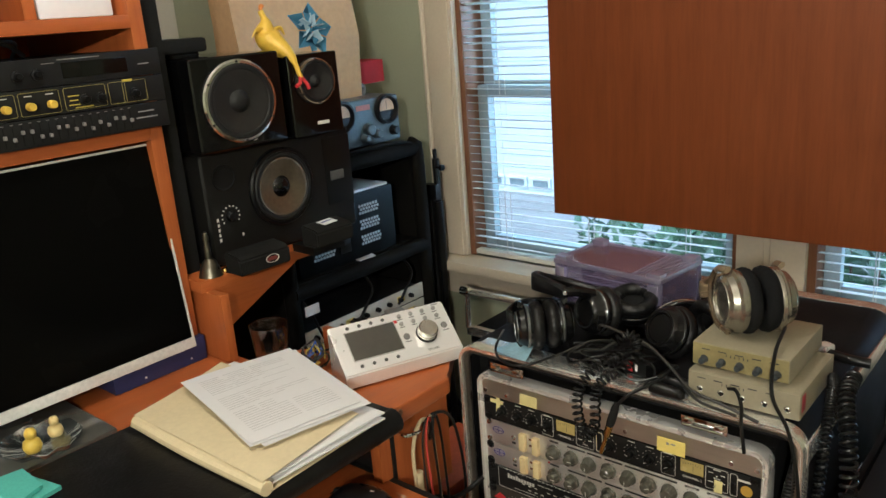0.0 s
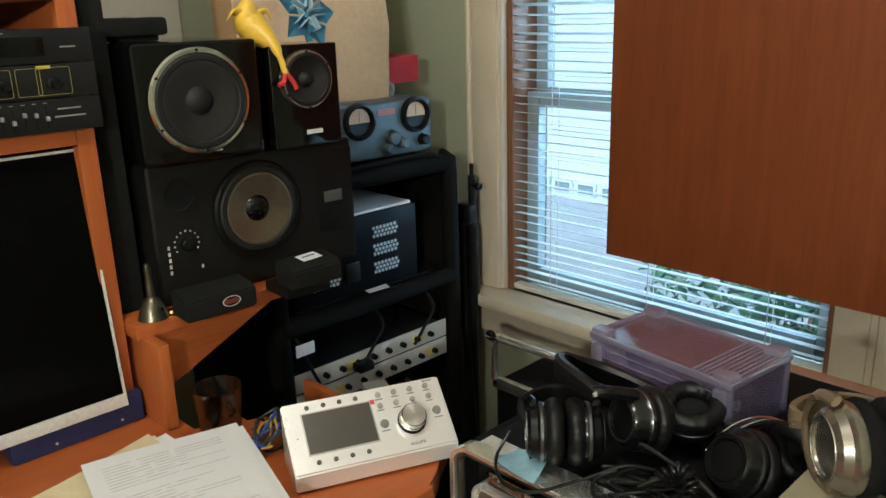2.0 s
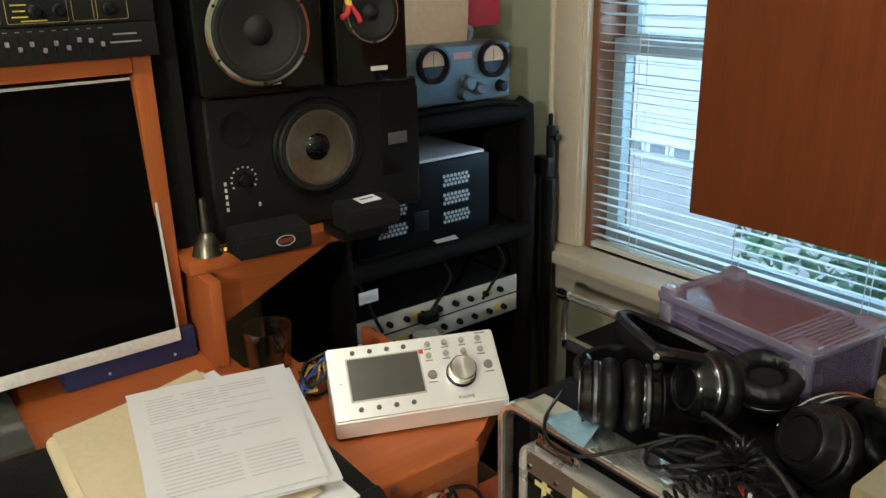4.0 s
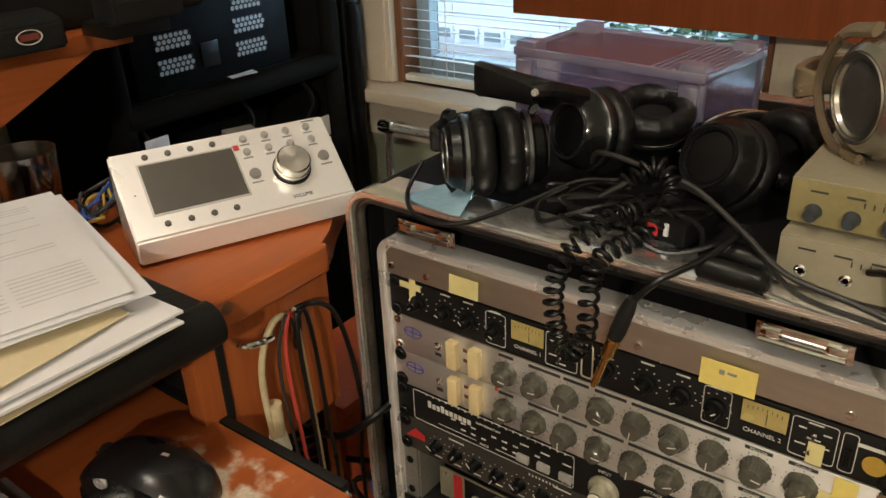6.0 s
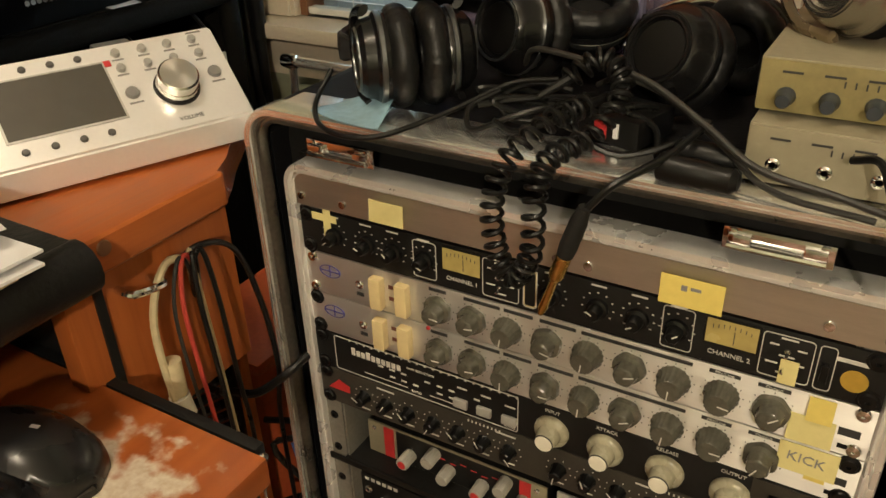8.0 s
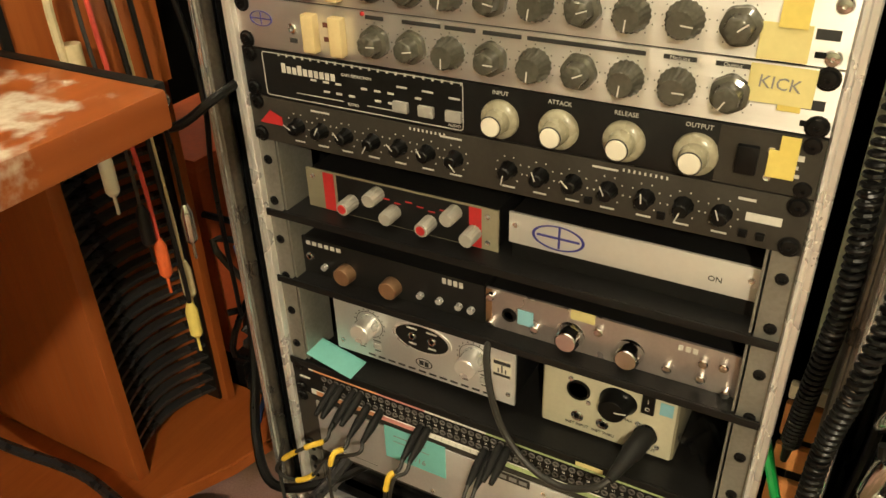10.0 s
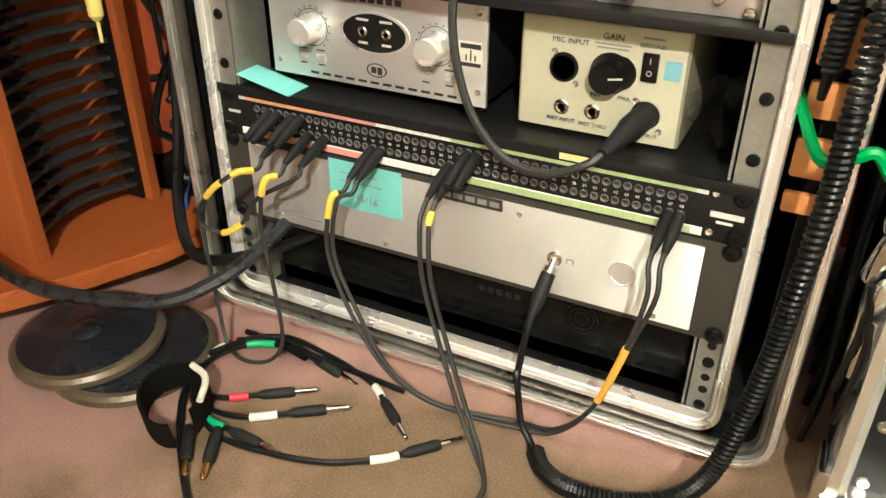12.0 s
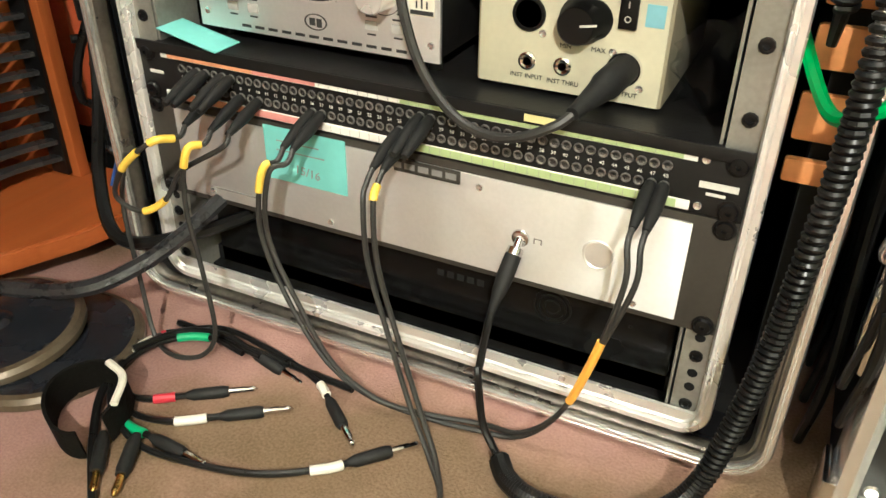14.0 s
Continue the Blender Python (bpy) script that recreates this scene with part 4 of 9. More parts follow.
part("faceplate", box(0, 0.2265, 0, 0.003, 0, 0.0425, 0.0006), mat("rosy_silver_panel", (0.50, 0.44, 0.42), 0.3, 0.7, 0.08, 5, 260, 0.05), g)
part("body", box(0.002, 0.2245, 0.0032, 0.2, 0.001, 0.041), BLACK_PANEL, g)
part("ear", box(-0.0, 0.006, -0.0008, 0.0, 0.001, 0.0415), COPPER, g)
for x in (0.083, 0.137):
    bm = lathe([(0, 0.014), (0.009, 0.014), (0.0105, 0.0125), (0.0115, 0.002), (0.013, 0.0), (0, 0)], 26)
    piece("knob", mesh_of(bm, "knob", CHROME, 40), g, at(x, 0, 0.0165) @ TO_FRONT)
piece("jack", mesh_of(lathe([(0, -0.003), (0.0045, -0.003), (0.0045, 0.002), (0.007, 0.0015), (0.0075, 0), (0, 0)], 18), "jack", BLACK_PLASTIC), g, at(0.0235, 0, 0.0185) @ TO_FRONT)
for x, z in ((0.006, 0.036), (0.006, 0.006), (0.05, 0.0135), (0.109, 0.031), (0.170, 0.0135), (0.198, 0.029), (0.198, 0.0125), (0.214, 0.031), (0.219, 0.005)):
    piece("button", mesh_of(lathe([(0, 0.007), (0.0034, 0.0065), (0.0042, 0.0055), (0.0044, 0), (0, 0)], 14), "button", CHROME), g, at(x, 0, z) @ TO_FRONT)
part("blue_tape", box(0.032, 0.047, -0.0008, 0, 0.012, 0.028), NOTE_B, g)
bars("logo_bar", g, INK_WHITE, [(0.178 + 0.006 * k, 0.036, 0.004, 0.005) for k in range(3)])

# 9 - 11: instrument preamp and gain box on the lower shelf
SH = zu(11) + 0.004        # top of the lower shelf, right above the patch bay
s = shelf(SH, "black steel rack shelf above the patch bay", 0.0, 0.007)
g = thing("instrument_preamp", "silver instrument preamplifier with two large ribbed knobs", "preamplifier", at(-0.194, 0.026, SH + 0.009))
AV = 0.0885
part("faceplate", box(0, 0.213, 0, 0.004, 0.0015, AV, 0.0008), SATIN_PANEL, g)
part("body", box(0.003, 0.21, 0.0042, 0.23, 0.003, AV - 0.002), BLACK_PANEL, g)
for x in (0.012, 0.2):
    for y in (0.02, 0.2):
        part("foot", lathe([(0, -0.009), (0.006, -0.009), (0.006, 0.003), (0, 0.003)], 12, at(x, y, 0)), BLACK_RUBBER, g)
for x in (0.045, 0.168):
    bm = lathe([(0, 0.021), (0.0105, 0.021), (0.0115, 0.02), (0.0118, 0.004), (0.0125, 0.0), (0, 0)], 40)
    k = piece("knob", mesh_of(bm, "knob", ALU, 40), g, at(x, 0, 0.047) @ TO_FRONT)
    bars("dial_scale", g, INK_BLACK, [(x + 0.0185 * math.sin(a), 0.047 + 0.0185 * math.cos(a), 0.0012, 0.0012) for a in [radians(d) for d in range(-140, 141, 20)]])
    bm = lathe([(0.0165, 0.0), (0.0165, 0.0004), (0.016, 0.0004), (0.016, 0)], 32, at(x, 0, 0.047) @ TO_FRONT)
    part("dial_ring", bm, INK_BLACK, g)
EL = Matrix.Diagonal((1, 0.52, 1, 1))
bm = lathe([(0.0345, 0), (0.0345, 0.0012), (0.031, 0.0012), (0.031, 0)], 40, at(0.109, 0, 0.05) @ TO_FRONT @ EL)
part("oval_ring", bm, ALU, g)
part("oval_plate", lathe([(0, 0.0008), (0.031, 0.0008), (0.031, 0), (0, 0)], 40, at(0.109, 0, 0.05) @ TO_FRONT @ EL), BLACK_PANEL, g)
for x in (0.098, 0.121):
    piece("jack", JACK, g, at(x, -0.0008, 0.0505) @ TO_FRONT)
bars("print", g, INK_WHITE, [(0.098, 0.0605, 0.012, 0.002), (0.121, 0.0605, 0.012, 0.002), (0.098, 0.041, 0.009, 0.002), (0.121, 0.041, 0.009, 0.002)], -0.0012)
for x, z in ((0.007, 0.0785), (0.206, 0.0785), (0.008, 0.014), (0.206, 0.014)):
    piece("screw", TINY, g, at(x, 0, z) @ TO_FRONT)
for x, z in ((0.034, 0.021), (0.053, 0.021), (0.158, 0.022), (0.18, 0.022)):
    part("push_switch", box(x - 0.005, x + 0.005, -0.0012, 0, z - 0.0035, z + 0.0035, 0.0006), mat("pale_grey_switch", (0.45, 0.44, 0.42), 0.5), g)
    bars("print", g, INK_BLACK, [(x, z + 0.0065, 0.009, 0.0012), (x, z - 0.0065, 0.007, 0.0012)])
bm = lathe([(0.010, 0), (0.010, 0.0005), (0.0088, 0.0005), (0.0088, 0)], 28, at(0.11, 0, 0.018) @ TO_FRONT @ Matrix.Diagonal((1, 0.62, 1, 1)))
part("logo_ring", bm, INK_BLACK, g)
bars("logo_mark", g, INK_BLACK, [(0.107, 0.018, 0.005, 0.0055), (0.113, 0.0175, 0.0045, 0.0065)])
bars("name_bar", g, INK_BLACK, [(0.09 + 0.0085 * k, 0.0775, 0.006, 0.0055) for k in range(6)] + [(0.045 + 0.0125 * k, 0.0065, 0.0085, 0.0022) for k in range(12)])
part("white_badge", box(0.189, 0.209, -0.0004, 0, 0.034, 0.055), WHITE_CAP, g)
bars("badge_print", g, INK_BLACK, [(0.199, 0.0515, 0.018, 0.004), (0.199, 0.0365, 0.018, 0.003), (0.199, 0.044, 0.0012, 0.009), (0.195, 0.042, 0.0012, 0.005), (0.203, 0.042, 0.0012, 0.005)], -0.0008)

g = thing("gain_box", "beige microphone gain box with black knob and rocker switch", "preamplifier", at(0.045, 0.03, SH))
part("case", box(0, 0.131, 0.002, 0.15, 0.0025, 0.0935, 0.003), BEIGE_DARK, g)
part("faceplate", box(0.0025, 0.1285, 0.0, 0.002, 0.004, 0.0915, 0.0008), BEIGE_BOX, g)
for x in (0.012, 0.118):
    part("foot", box(x - 0.008, x + 0.008, 0.01, 0.14, 0, 0.0025), BLACK_RUBBER, g)
part("mic_socket", lathe([(0, -0.001), (0.009, -0.001), (0.0095, 0.0016), (0.0112, 0.0016), (0.0118, 0), (0, 0)], 24, at(0.037, 0, 0.054) @ TO_FRONT), BLACK_PLASTIC, g)
for dx, dz in ((0, 0.0045), (-0.004, -0.0025), (0.004, -0.0025)):
    part("pin_hole", lathe([(0, -0.0006), (0.0011, -0.0006), (0.0011, -0.0009), (0, -0.0009)], 8, at(0.037 + dx, 0, 0.054 + dz) @ TO_FRONT), CHROME, g)
bm = lathe([(0, 0.016), (0.0115, 0.016), (0.0125, 0.0148), (0.0135, 0.004), (0.0155, 0.002), (0.016, 0), (0, 0)], 32)
for v in bm.verts:
    if v.co.z < 0.005 and v.co.y > 0.010:
        v.co.y *= 1.25
k = piece("knob", mesh_of(bm, "knob", BLACK_PLASTIC, 40), g, at(0.0735, 0, 0.0545) @ TO_FRONT @ pose(0, 0, 0, 0, 0, -80), "black pointer knob")
piece("pointer", pointer_mesh(0.011, 0.0014), k, at(0, 0.003, 0.016))
sw = part("rocker_switch", box(0.097, 0.109, -0.003, 0, 0.053, 0.0745, 0.0012), BLACK_PLASTIC, g)
words("lettering", "I", 0.006, INK_WHITE, sw, face_at(0.103, 0.0685, -0.0034))
words("lettering", "O", 0.006, INK_WHITE, sw, face_at(0.103, 0.0595, -0.0034))
part("blue_tape", box(0.1135, 0.1255, -0.0006, 0, 0.056, 0.07), NOTE_B, g)
for x in (0.038, 0.063):
    piece("jack", mesh_of(lathe([(0, -0.004), (0.003, -0.004), (0.003, 0.0016), (0.0048, 0.002), (0.0062, 0.0012), (0.0066, 0), (0, 0)], 18), "jack", CHROME), g, at(x, 0, 0.0225) @ TO_FRONT)
part("output_socket", lathe([(0, 0.001), (0.010, 0.001), (0.0112, 0.0018), (0.012, 0), (0, 0)], 24, at(0.104, 0, 0.027) @ TO_FRONT), CHROME, g)
for x, z in ((0.029, 0.0655), (0.0475, 0.0425), (0.0955, 0.037), (0.1155, 0.0155)):
    piece("screw", TINY, g, at(x, 0, z) @ TO_FRONT)
for s_, x, z, h in (("MIC INPUT", 0.041, 0.075, 0.006), ("GAIN", 0.0735, 0.082, 0.0068), ("INST INPUT", 0.038, 0.012, 0.0045), ("INST THRU", 0.064, 0.0115, 0.0045), ("MAX", 0.086, 0.037, 0.0045), ("MIN", 0.064, 0.0365, 0.0045), ("OUTPUT", 0.106, 0.0105, 0.0045), ("GROUND", 0.103, 0.079, 0.0045)):
    words("lettering", s_, h, INK_BLACK, g, face_at(x, z))
bars("print", g, INK_GREY, [(0.0735, 0.0765, 0.028, 0.0012), (0.0735, 0.0735, 0.024, 0.0012), (0.103, 0.0845, 0.016, 0.0016)])

# clear plastic bag beside the gain box, teal note on the shelf
rnd = random.Random(5)
bm = bmesh.new()
bmesh.ops.create_grid(bm, x_segments=10, y_segments=12, size=0.5)
for v in bm.verts:
    u, w = v.co.x + 0.5, v.co.y + 0.5
    v.co = Vector((0.179 + 0.036 * u + 0.004 * math.sin(9 * w), 0.02 + 0.03 * (1 - w) + 0.012 * math.sin(7 * u + 5 * w) + 0.006 * rnd.random(), SH + 0.0015 + 0.075 * w * (0.7 + 0.3 * u)))
solid("plastic_bag", bm, clear("clear_plastic_film", (0.80, 0.84, 0.88), 0.16, 0.22), "crumpled clear plastic bag standing on the shelf", "bag", sharp=60)
bm = box(-0.226, -0.166, -0.001, 0.03, 0.0005, 0.0012)
for v in bm.verts:
    if v.co.x < -0.2:
        v.co.z += 0.010
        v.co.y += 0.004
solid("teal_note", bm, NOTE_T, "teal paper note folded up on the shelf", "note", at(0.008, -0.004, SH))

# 12: patch bay
g = unit("patch_bay", "black patch bay with two rows of jacks and coloured label strips", 12, 1, BLACK_PANEL, SCREW, 0.12)
PB = mesh_of(lathe([(0, -0.003), (0.0022, -0.003), (0.0022, 0.0009), (0.0031, 0.0012), (0.0036, 0.0), (0, 0)], 10), "jack", [mat("grey_jack_bush", (0.20, 0.19, 0.18), 0.4, 0.6)])
PX = [-0.199 + 0.0083 * k + 0.0006 * (k // 2) * 0 for k in range(48)]
for k in range(48):
    for z in (0.0292, 0.0152):
        piece("jack", PB, g, at(PX[k], 0, z) @ TO_FRONT)
    if k % 1 == 0:
        words("lettering", str(k + 1), 0.0036, INK_WHITE, g, face_at(PX[k], 0.0222))
for z0, z1 in ((0.0365, 0.0420), (0.0025, 0.0080)):
    part("strip_holder", box(-0.2185, 0.2085, -0.0010, 0, z0 - 0.0006, z1 + 0.0006, 0.0003), STRIP_W, g)
    for a, b, mm in ((-0.211, -0.128, STRIP_O), (-0.1275, -0.0705, STRIP_P), (-0.07, 0.0005, STRIP_W), (0.001, 0.2, STRIP_G)):
        part("label_strip", box(a, b, -0.0016, -0.001, z0, z1), mm, g)
    bars("label_grid", g, INK_GREY, [(-0.0665 + 0.0083 * k, (z0 + z1) / 2, 0.0003, z1 - z0) for k in range(32)], -0.0018)
for x, z in ((0.2135, 0.038), (0.2135, 0.006)):
    piece("screw", TINY, g, at(x, 0, z) @ TO_FRONT)
bars("logo_bar", g, INK_WHITE, [(-0.226, 0.0225, 0.014, 0.0026), (0.224, 0.0215, 0.024, 0.0045), (0.223, 0.0155, 0.012, 0.002)])

# 13, 14: silver two unit monitor controller
g = unit("monitor_controller", "wide brushed silver rack unit in a dark grey frame", 14, 2, GREY_PANEL, SCREW, 0.3)
part("silver_face", box(-0.2135, 0.2135, -0.0022, -0.0002, 0.006, 2 * U - 0.0065, 0.0008), SATIN_PANEL, g)
bm = box(-0.004, 0.05, -0.0028, -0.0021, 2 * U - 0.0165, 2 * U - 0.0062, 0.0008)
part("dark_tab", bm, GREY_PANEL, g)
bars("logo_bar", g, INK_GREY, [(-0.002 + 0.0112 * k, 2 * U - 0.0112, 0.0085, 0.0048) for k in range(5)], -0.0032)
part("round_sensor", lathe([(0, 0.0004), (0.0095, 0.0004), (0.0105, 0.0012), (0.0112, 0.0010), (0.0116, 0), (0, 0)], 28, at(0.1555, -0.0022, 0.0425) @ TO_FRONT), ALU, g, "round brushed cap")
part("phone_jack", lathe([(0, 0.002), (0.005, 0.0022), (0.0065, 0.0015), (0.007, 0), (0, 0)], 18, at(0.0985, -0.0022, 0.041) @ TO_FRONT), CHROME, g)
bars("headphone_mark", g, INK_GREY, [(0.1115, 0.043, 0.006, 0.0008), (0.1088, 0.041, 0.001, 0.004), (0.1142, 0.041, 0.001, 0.004)], -0.0024)
for x, z in ((0.065, 0.074), (-0.064, 0.0115), (0.184, 0.011), (-0.183, 0.0125)):
    piece("screw", TINY, g, at(x, -0.0022, z) @ TO_FRONT)
bars("fine_print", g, INK_GREY, [(-0.16, 0.016, 0.05, 0.001)], -0.0024)
part("teal_note", box(-0.1215, -0.046, -0.0030, -0.0024, 0.040, 0.0865), NOTE_T, g, "teal sticky note with handwriting")
words("handwriting", "15/16", 0.0105, INK_GREY, g, at(-0.082, -0.0034, 0.052) @ TO_FRONT @ pose(0, 0, 0, 0, 0, -6))
bars("handwriting_lines", g, INK_GREY, [(-0.09, 0.075, 0.04, 0.001), (-0.088, 0.067, 0.045, 0.001)], -0.0032)

# black half seen power unit at the bottom
g = thing("bottom_unit", "black glossy power unit at the bottom of the rack", "rack unit", at(0, 0.03, zu(16) + 0.002))
part("body", box(-0.214, 0.214, 0.004, 0.3, 0.0, 0.082, 0.002), BLACK_PANEL, g)
part("faceplate", box(-0.214, 0.214, 0, 0.004, 0.0, 0.082, 0.001), mat("deep_black_panel", (0.004, 0.004, 0.004), 0.2, 0, 0.2, 10, 160, 0.0, None, 0.0, 0.3), g)
for r in (0.016, 0.012, 0.007):
    part("fan_ring", lathe([(r, 0), (r, 0.0007), (r - 0.0014, 0.0007), (r - 0.0014, 0)], 26, at(0.118, 0, 0.052) @ TO_FRONT), BLACK_PLASTIC, g)
bars("logo_bar", g, BLACK_RUBBER, [(0.02 + 0.009 * k, 0.056, 0.006, 0.006) for k in range(5)])

# notes stuck on the rack
for nm, mm, x0, x1, z0, z1, y, lab in (
        ("yellow_note", NOTE_PALE, -0.158, -0.124, 0.806, 0.826, -0.0065, "pale yellow note on the inner frame"),
        ("yellow_note", NOTE_Y, 0.090, 0.134, 0.801, 0.824, -0.0065, "yellow note with pencil marks on the inner frame"),
        ("yellow_note", NOTE_PALE, -0.2135, -0.2055, 0.775, 0.803, -0.0011, "narrow pale yellow note on the black unit"),
        ("yellow_note", NOTE_PALE, -0.226, -0.199, 0.790, 0.797, -0.0016, "small pale yellow strip on the black unit"),
        ("yellow_note", NOTE_Y, 0.199, 0.216, 0.733, 0.753, -0.0019, "bright yellow note on the upper silver strip"),
        ("yellow_note", NOTE_PALE, 0.189, 0.219, 0.712, 0.735, -0.0012, "pale yellow note on the upper silver strip"),
        ("yellow_note", NOTE_PALE, 0.187, 0.227, 0.684, 0.7085, -0.0012, "pale yellow note with handwriting"),
        ("yellow_note", NOTE_Y, 0.207, 0.221, 0.680, 0.688, -0.0018, "bright yellow corner of a note"),
        ("yellow_note", NOTE_Y, 0.208, 0.226, 0.634, 0.653, -0.0022, "bright yellow note on the compressor"),
        ("yellow_note", NOTE_Y, 0.214, 0.226, 0.650, 0.664, -0.0030, "bright yellow note on the compressor"),
        ("yellow_note", NOTE_PALE, 0.176, 0.188, 0.757, 0.776, -0.0012, "pale yellow slip on the black unit"),
        ("yellow_note", NOTE_PALE, 0.074, 0.096, 0.458, 0.468, 0.0165, "small pale yellow note on the preamplifier"),
        ("yellow_note", NOTE_PALE, 0.0955, 0.122, SH - 0.006, SH - 0.001, -0.004, "small pale yellow note on the shelf edge")):
    me_ = box(x0, x1, y - 0.0005, y, z0, z1)
    for v in me_.verts:
        if v.co.z < (z0 + z1) / 2 and z1 - z0 > 0.015:
            v.co.y -= 0.0012
    ob = solid(nm, me_, mm, lab, "paper note", group="notes on the rack")
    if lab.endswith("handwriting"):
        words("handwriting", "KICK", 0.0115, INK_GREY, ob, at(0.206, -0.0026, 0.697) @ TO_FRONT @ pose(0, 0, 0, 0, 0, -3))
    if "pencil" in lab:
        bars("pencil_note", ob, INK_GREY, [(0.107, 0.816, 0.004, 0.004), (0.115, 0.8165, 0.007, 0.002)], -0.0083)

# ---- desk and what stands on it ----
DZ = 0.845
CITY = mat("dark_blue_plastic", (0.02, 0.03, 0.10), 0.35)
FOAM = mat("charcoal_foam", (0.010, 0.0098, 0.009), 0.95, 0, 0.3, 20, 320, 0.7, None, 0.0, 0.15)
BUFF = mat("buff_card_folder", (0.68, 0.58, 0.36), 0.75, 0, 0.08, 4, 120, 0.15)
PAPER = mat("white_office_paper", (0.74, 0.73, 0.74), 0.85, 0, 0.03, 5, 90, 0.08)
KRAFT = mat("kraft_paper", (0.50, 0.31, 0.15), 0.8, 0, 0.12, 5, 80, 0.3)
TEAL_CLOTH = mat("teal_cloth", (0.10, 0.42, 0.36), 0.95, 0, 0.12, 12, 260, 0.6)


def prism(poly, z0, z1, bm=None):
    bm = bm or bmesh.new()
    a = [bm.verts.new((x, y, z0)) for x, y in poly]
    b = [bm.verts.new((x, y, z1)) for x, y in poly]
    bm.faces.new(a[::-1])
    bm.faces.new(b)
    for i in range(len(poly)):
        j = (i + 1) % len(poly)
        bm.faces.new((a[i], a[j], b[j], b[i]))
    return bm


desk = thing("desk", "orange cherry laminate computer desk with a black padded front edge", "desk")
bm = prism([(-1.36, -1.55), (-0.275, -1.55), (-0.275, -0.05), (-0.300, -0.030), (-0.35, 0.055), (-0.40, 0.055), (-0.465, -0.075), (-0.60, -0.095), (-0.64, -0.20), (-1.36, -0.20)], DZ - 0.032, DZ)
bmesh.ops.bevel(bm, geom=[e for e in bm.edges], offset=0.006, segments=3, profile=0.6, affect='EDGES')
part("desktop", bm, ORANGE_WOOD, desk)
part("front_panel", box(-0.325, -0.303, -0.205, -0.03, 0.635, DZ - 0.033, 0.001), ORANGE_WOOD_Z, desk, "orange laminate drawer front")
bm = tube([(-0.303, -0.158, 0.779), (-0.285, -0.157, 0.779), (-0.284, -0.128, 0.774), (-0.303, -0.127, 0.774)], 0.0035, 8, 5)
part("handle", bm, CHROME, desk, "small chrome pull")
part("screw_cap", lathe([(0, 0.002), (0.006, 0.0015), (0.0065, 0), (0, 0)], 14, at(-0.2745, -0.178, DZ - 0.01) @ TO_X), SASH_WOOD, desk)
part("side_panel", box(-1.3, -0.78, -0.226, -0.206, FZ + 0.001, DZ - 0.033, 0.001), ORANGE_WOOD_Z, desk)
part("far_panel", box(-1.3, -0.33, -1.54, -1.52, FZ + 0.001, DZ - 0.033, 0.001), ORANGE_WOOD_Z, desk)
part("back_panel", box(-1.30, -1.28, -1.515, -0.23, 0.4, DZ - 0.033, 0.001), ORANGE_WOOD, desk)

bm = box(-0.590, -0.262, -1.45, -0.203, 0.0003, 0.011, 0.004)
mt = thing("desk_mat", "black padded desk mat along the front of the desk", "desk mat", at(0, 0, DZ))
part("sheet", bm, BLACK_LEATHER, mt)
part("front_roll", tube([(-0.263, -1.45, -0.008), (-0.263, -0.8, -0.008), (-0.263, -0.203, -0.008)], 0.0205, 14, 3), BLACK_LEATHER, mt)


def tray_mat():
    m, t, p = nodes_of("orange_laminate_with_worn_patch")
    tc = t.nodes.new("ShaderNodeTexCoord")
    vm = t.nodes.new("ShaderNodeVectorMath")
    vm.operation = 'DISTANCE'
    mp = t.nodes.new("ShaderNodeMapping")
    mp.inputs["Scale"].default_value = (1.0, 1.35, 1.0)
    link(t, tc.outputs["Object"], mp.inputs[0])
    link(t, mp.outputs[0], vm.inputs[0])
    vm.inputs[1].default_value = (-0.225, -0.285 * 1.35, 0.707)
    n, n2 = noise_node(t, 34, 8), noise_node(t, 150, 4)
    ad = t.nodes.new("ShaderNodeMath")
    ad.operation = 'MULTIPLY_ADD'
    link(t, n, ad.inputs[0])
    ad.inputs[1].default_value = 0.30
    link(t, vm.outputs["Value"], ad.inputs[2])
    f = ramp(t, ad.outputs[0], [(0.205, (1, 1, 1)), (0.245, (0, 0, 0))])
    g = noise_node(t, 3.0, 5, (14, 0.9, 14))
    base = ramp(t, g, [(0.3, (0.30, 0.072, 0.013)), (0.72, (0.44, 0.120, 0.024))])
    worn = ramp(t, n2, [(0.3, (0.52, 0.40, 0.28)), (0.65, (0.66, 0.58, 0.47))])
    link(t, mix(t, f, base, worn), p.inputs["Base Color"])
    link(t, mix(t, f, (0.36, 0.36, 0.36), (0.75, 0.75, 0.75)), p.inputs["Roughness"])
    p.inputs["Coat Weight"].default_value = 0.12
    bump_to(t, p, f, 0.25)
    return m


tr = thing("keyboard_tray", "pulled out orange laminate keyboard tray with a worn patch", "keyboard tray")
part("board", box(-0.66, -0.128, -1.2, -0.192, 0.681, 0.707, 0.003), tray_mat(), tr, "orange laminate with the finish worn through")
bm = box(-0.80, -0.142, -0.190, -0.180, 0.684, 0.706, 0.001)
box(-0.78, -0.30, -0.180, -0.172, 0.688, 0.812, 0.001, bm)
part("slide_rail", bm, BLACK_PANEL, tr, "black steel slide rail")
part("slide_end", lathe([(0, 0.004), (0.004, 0.0035), (0.0045, 0), (0, 0)], 10, at(-0.142, -0.185, 0.695) @ TO_X), CHROME, tr)

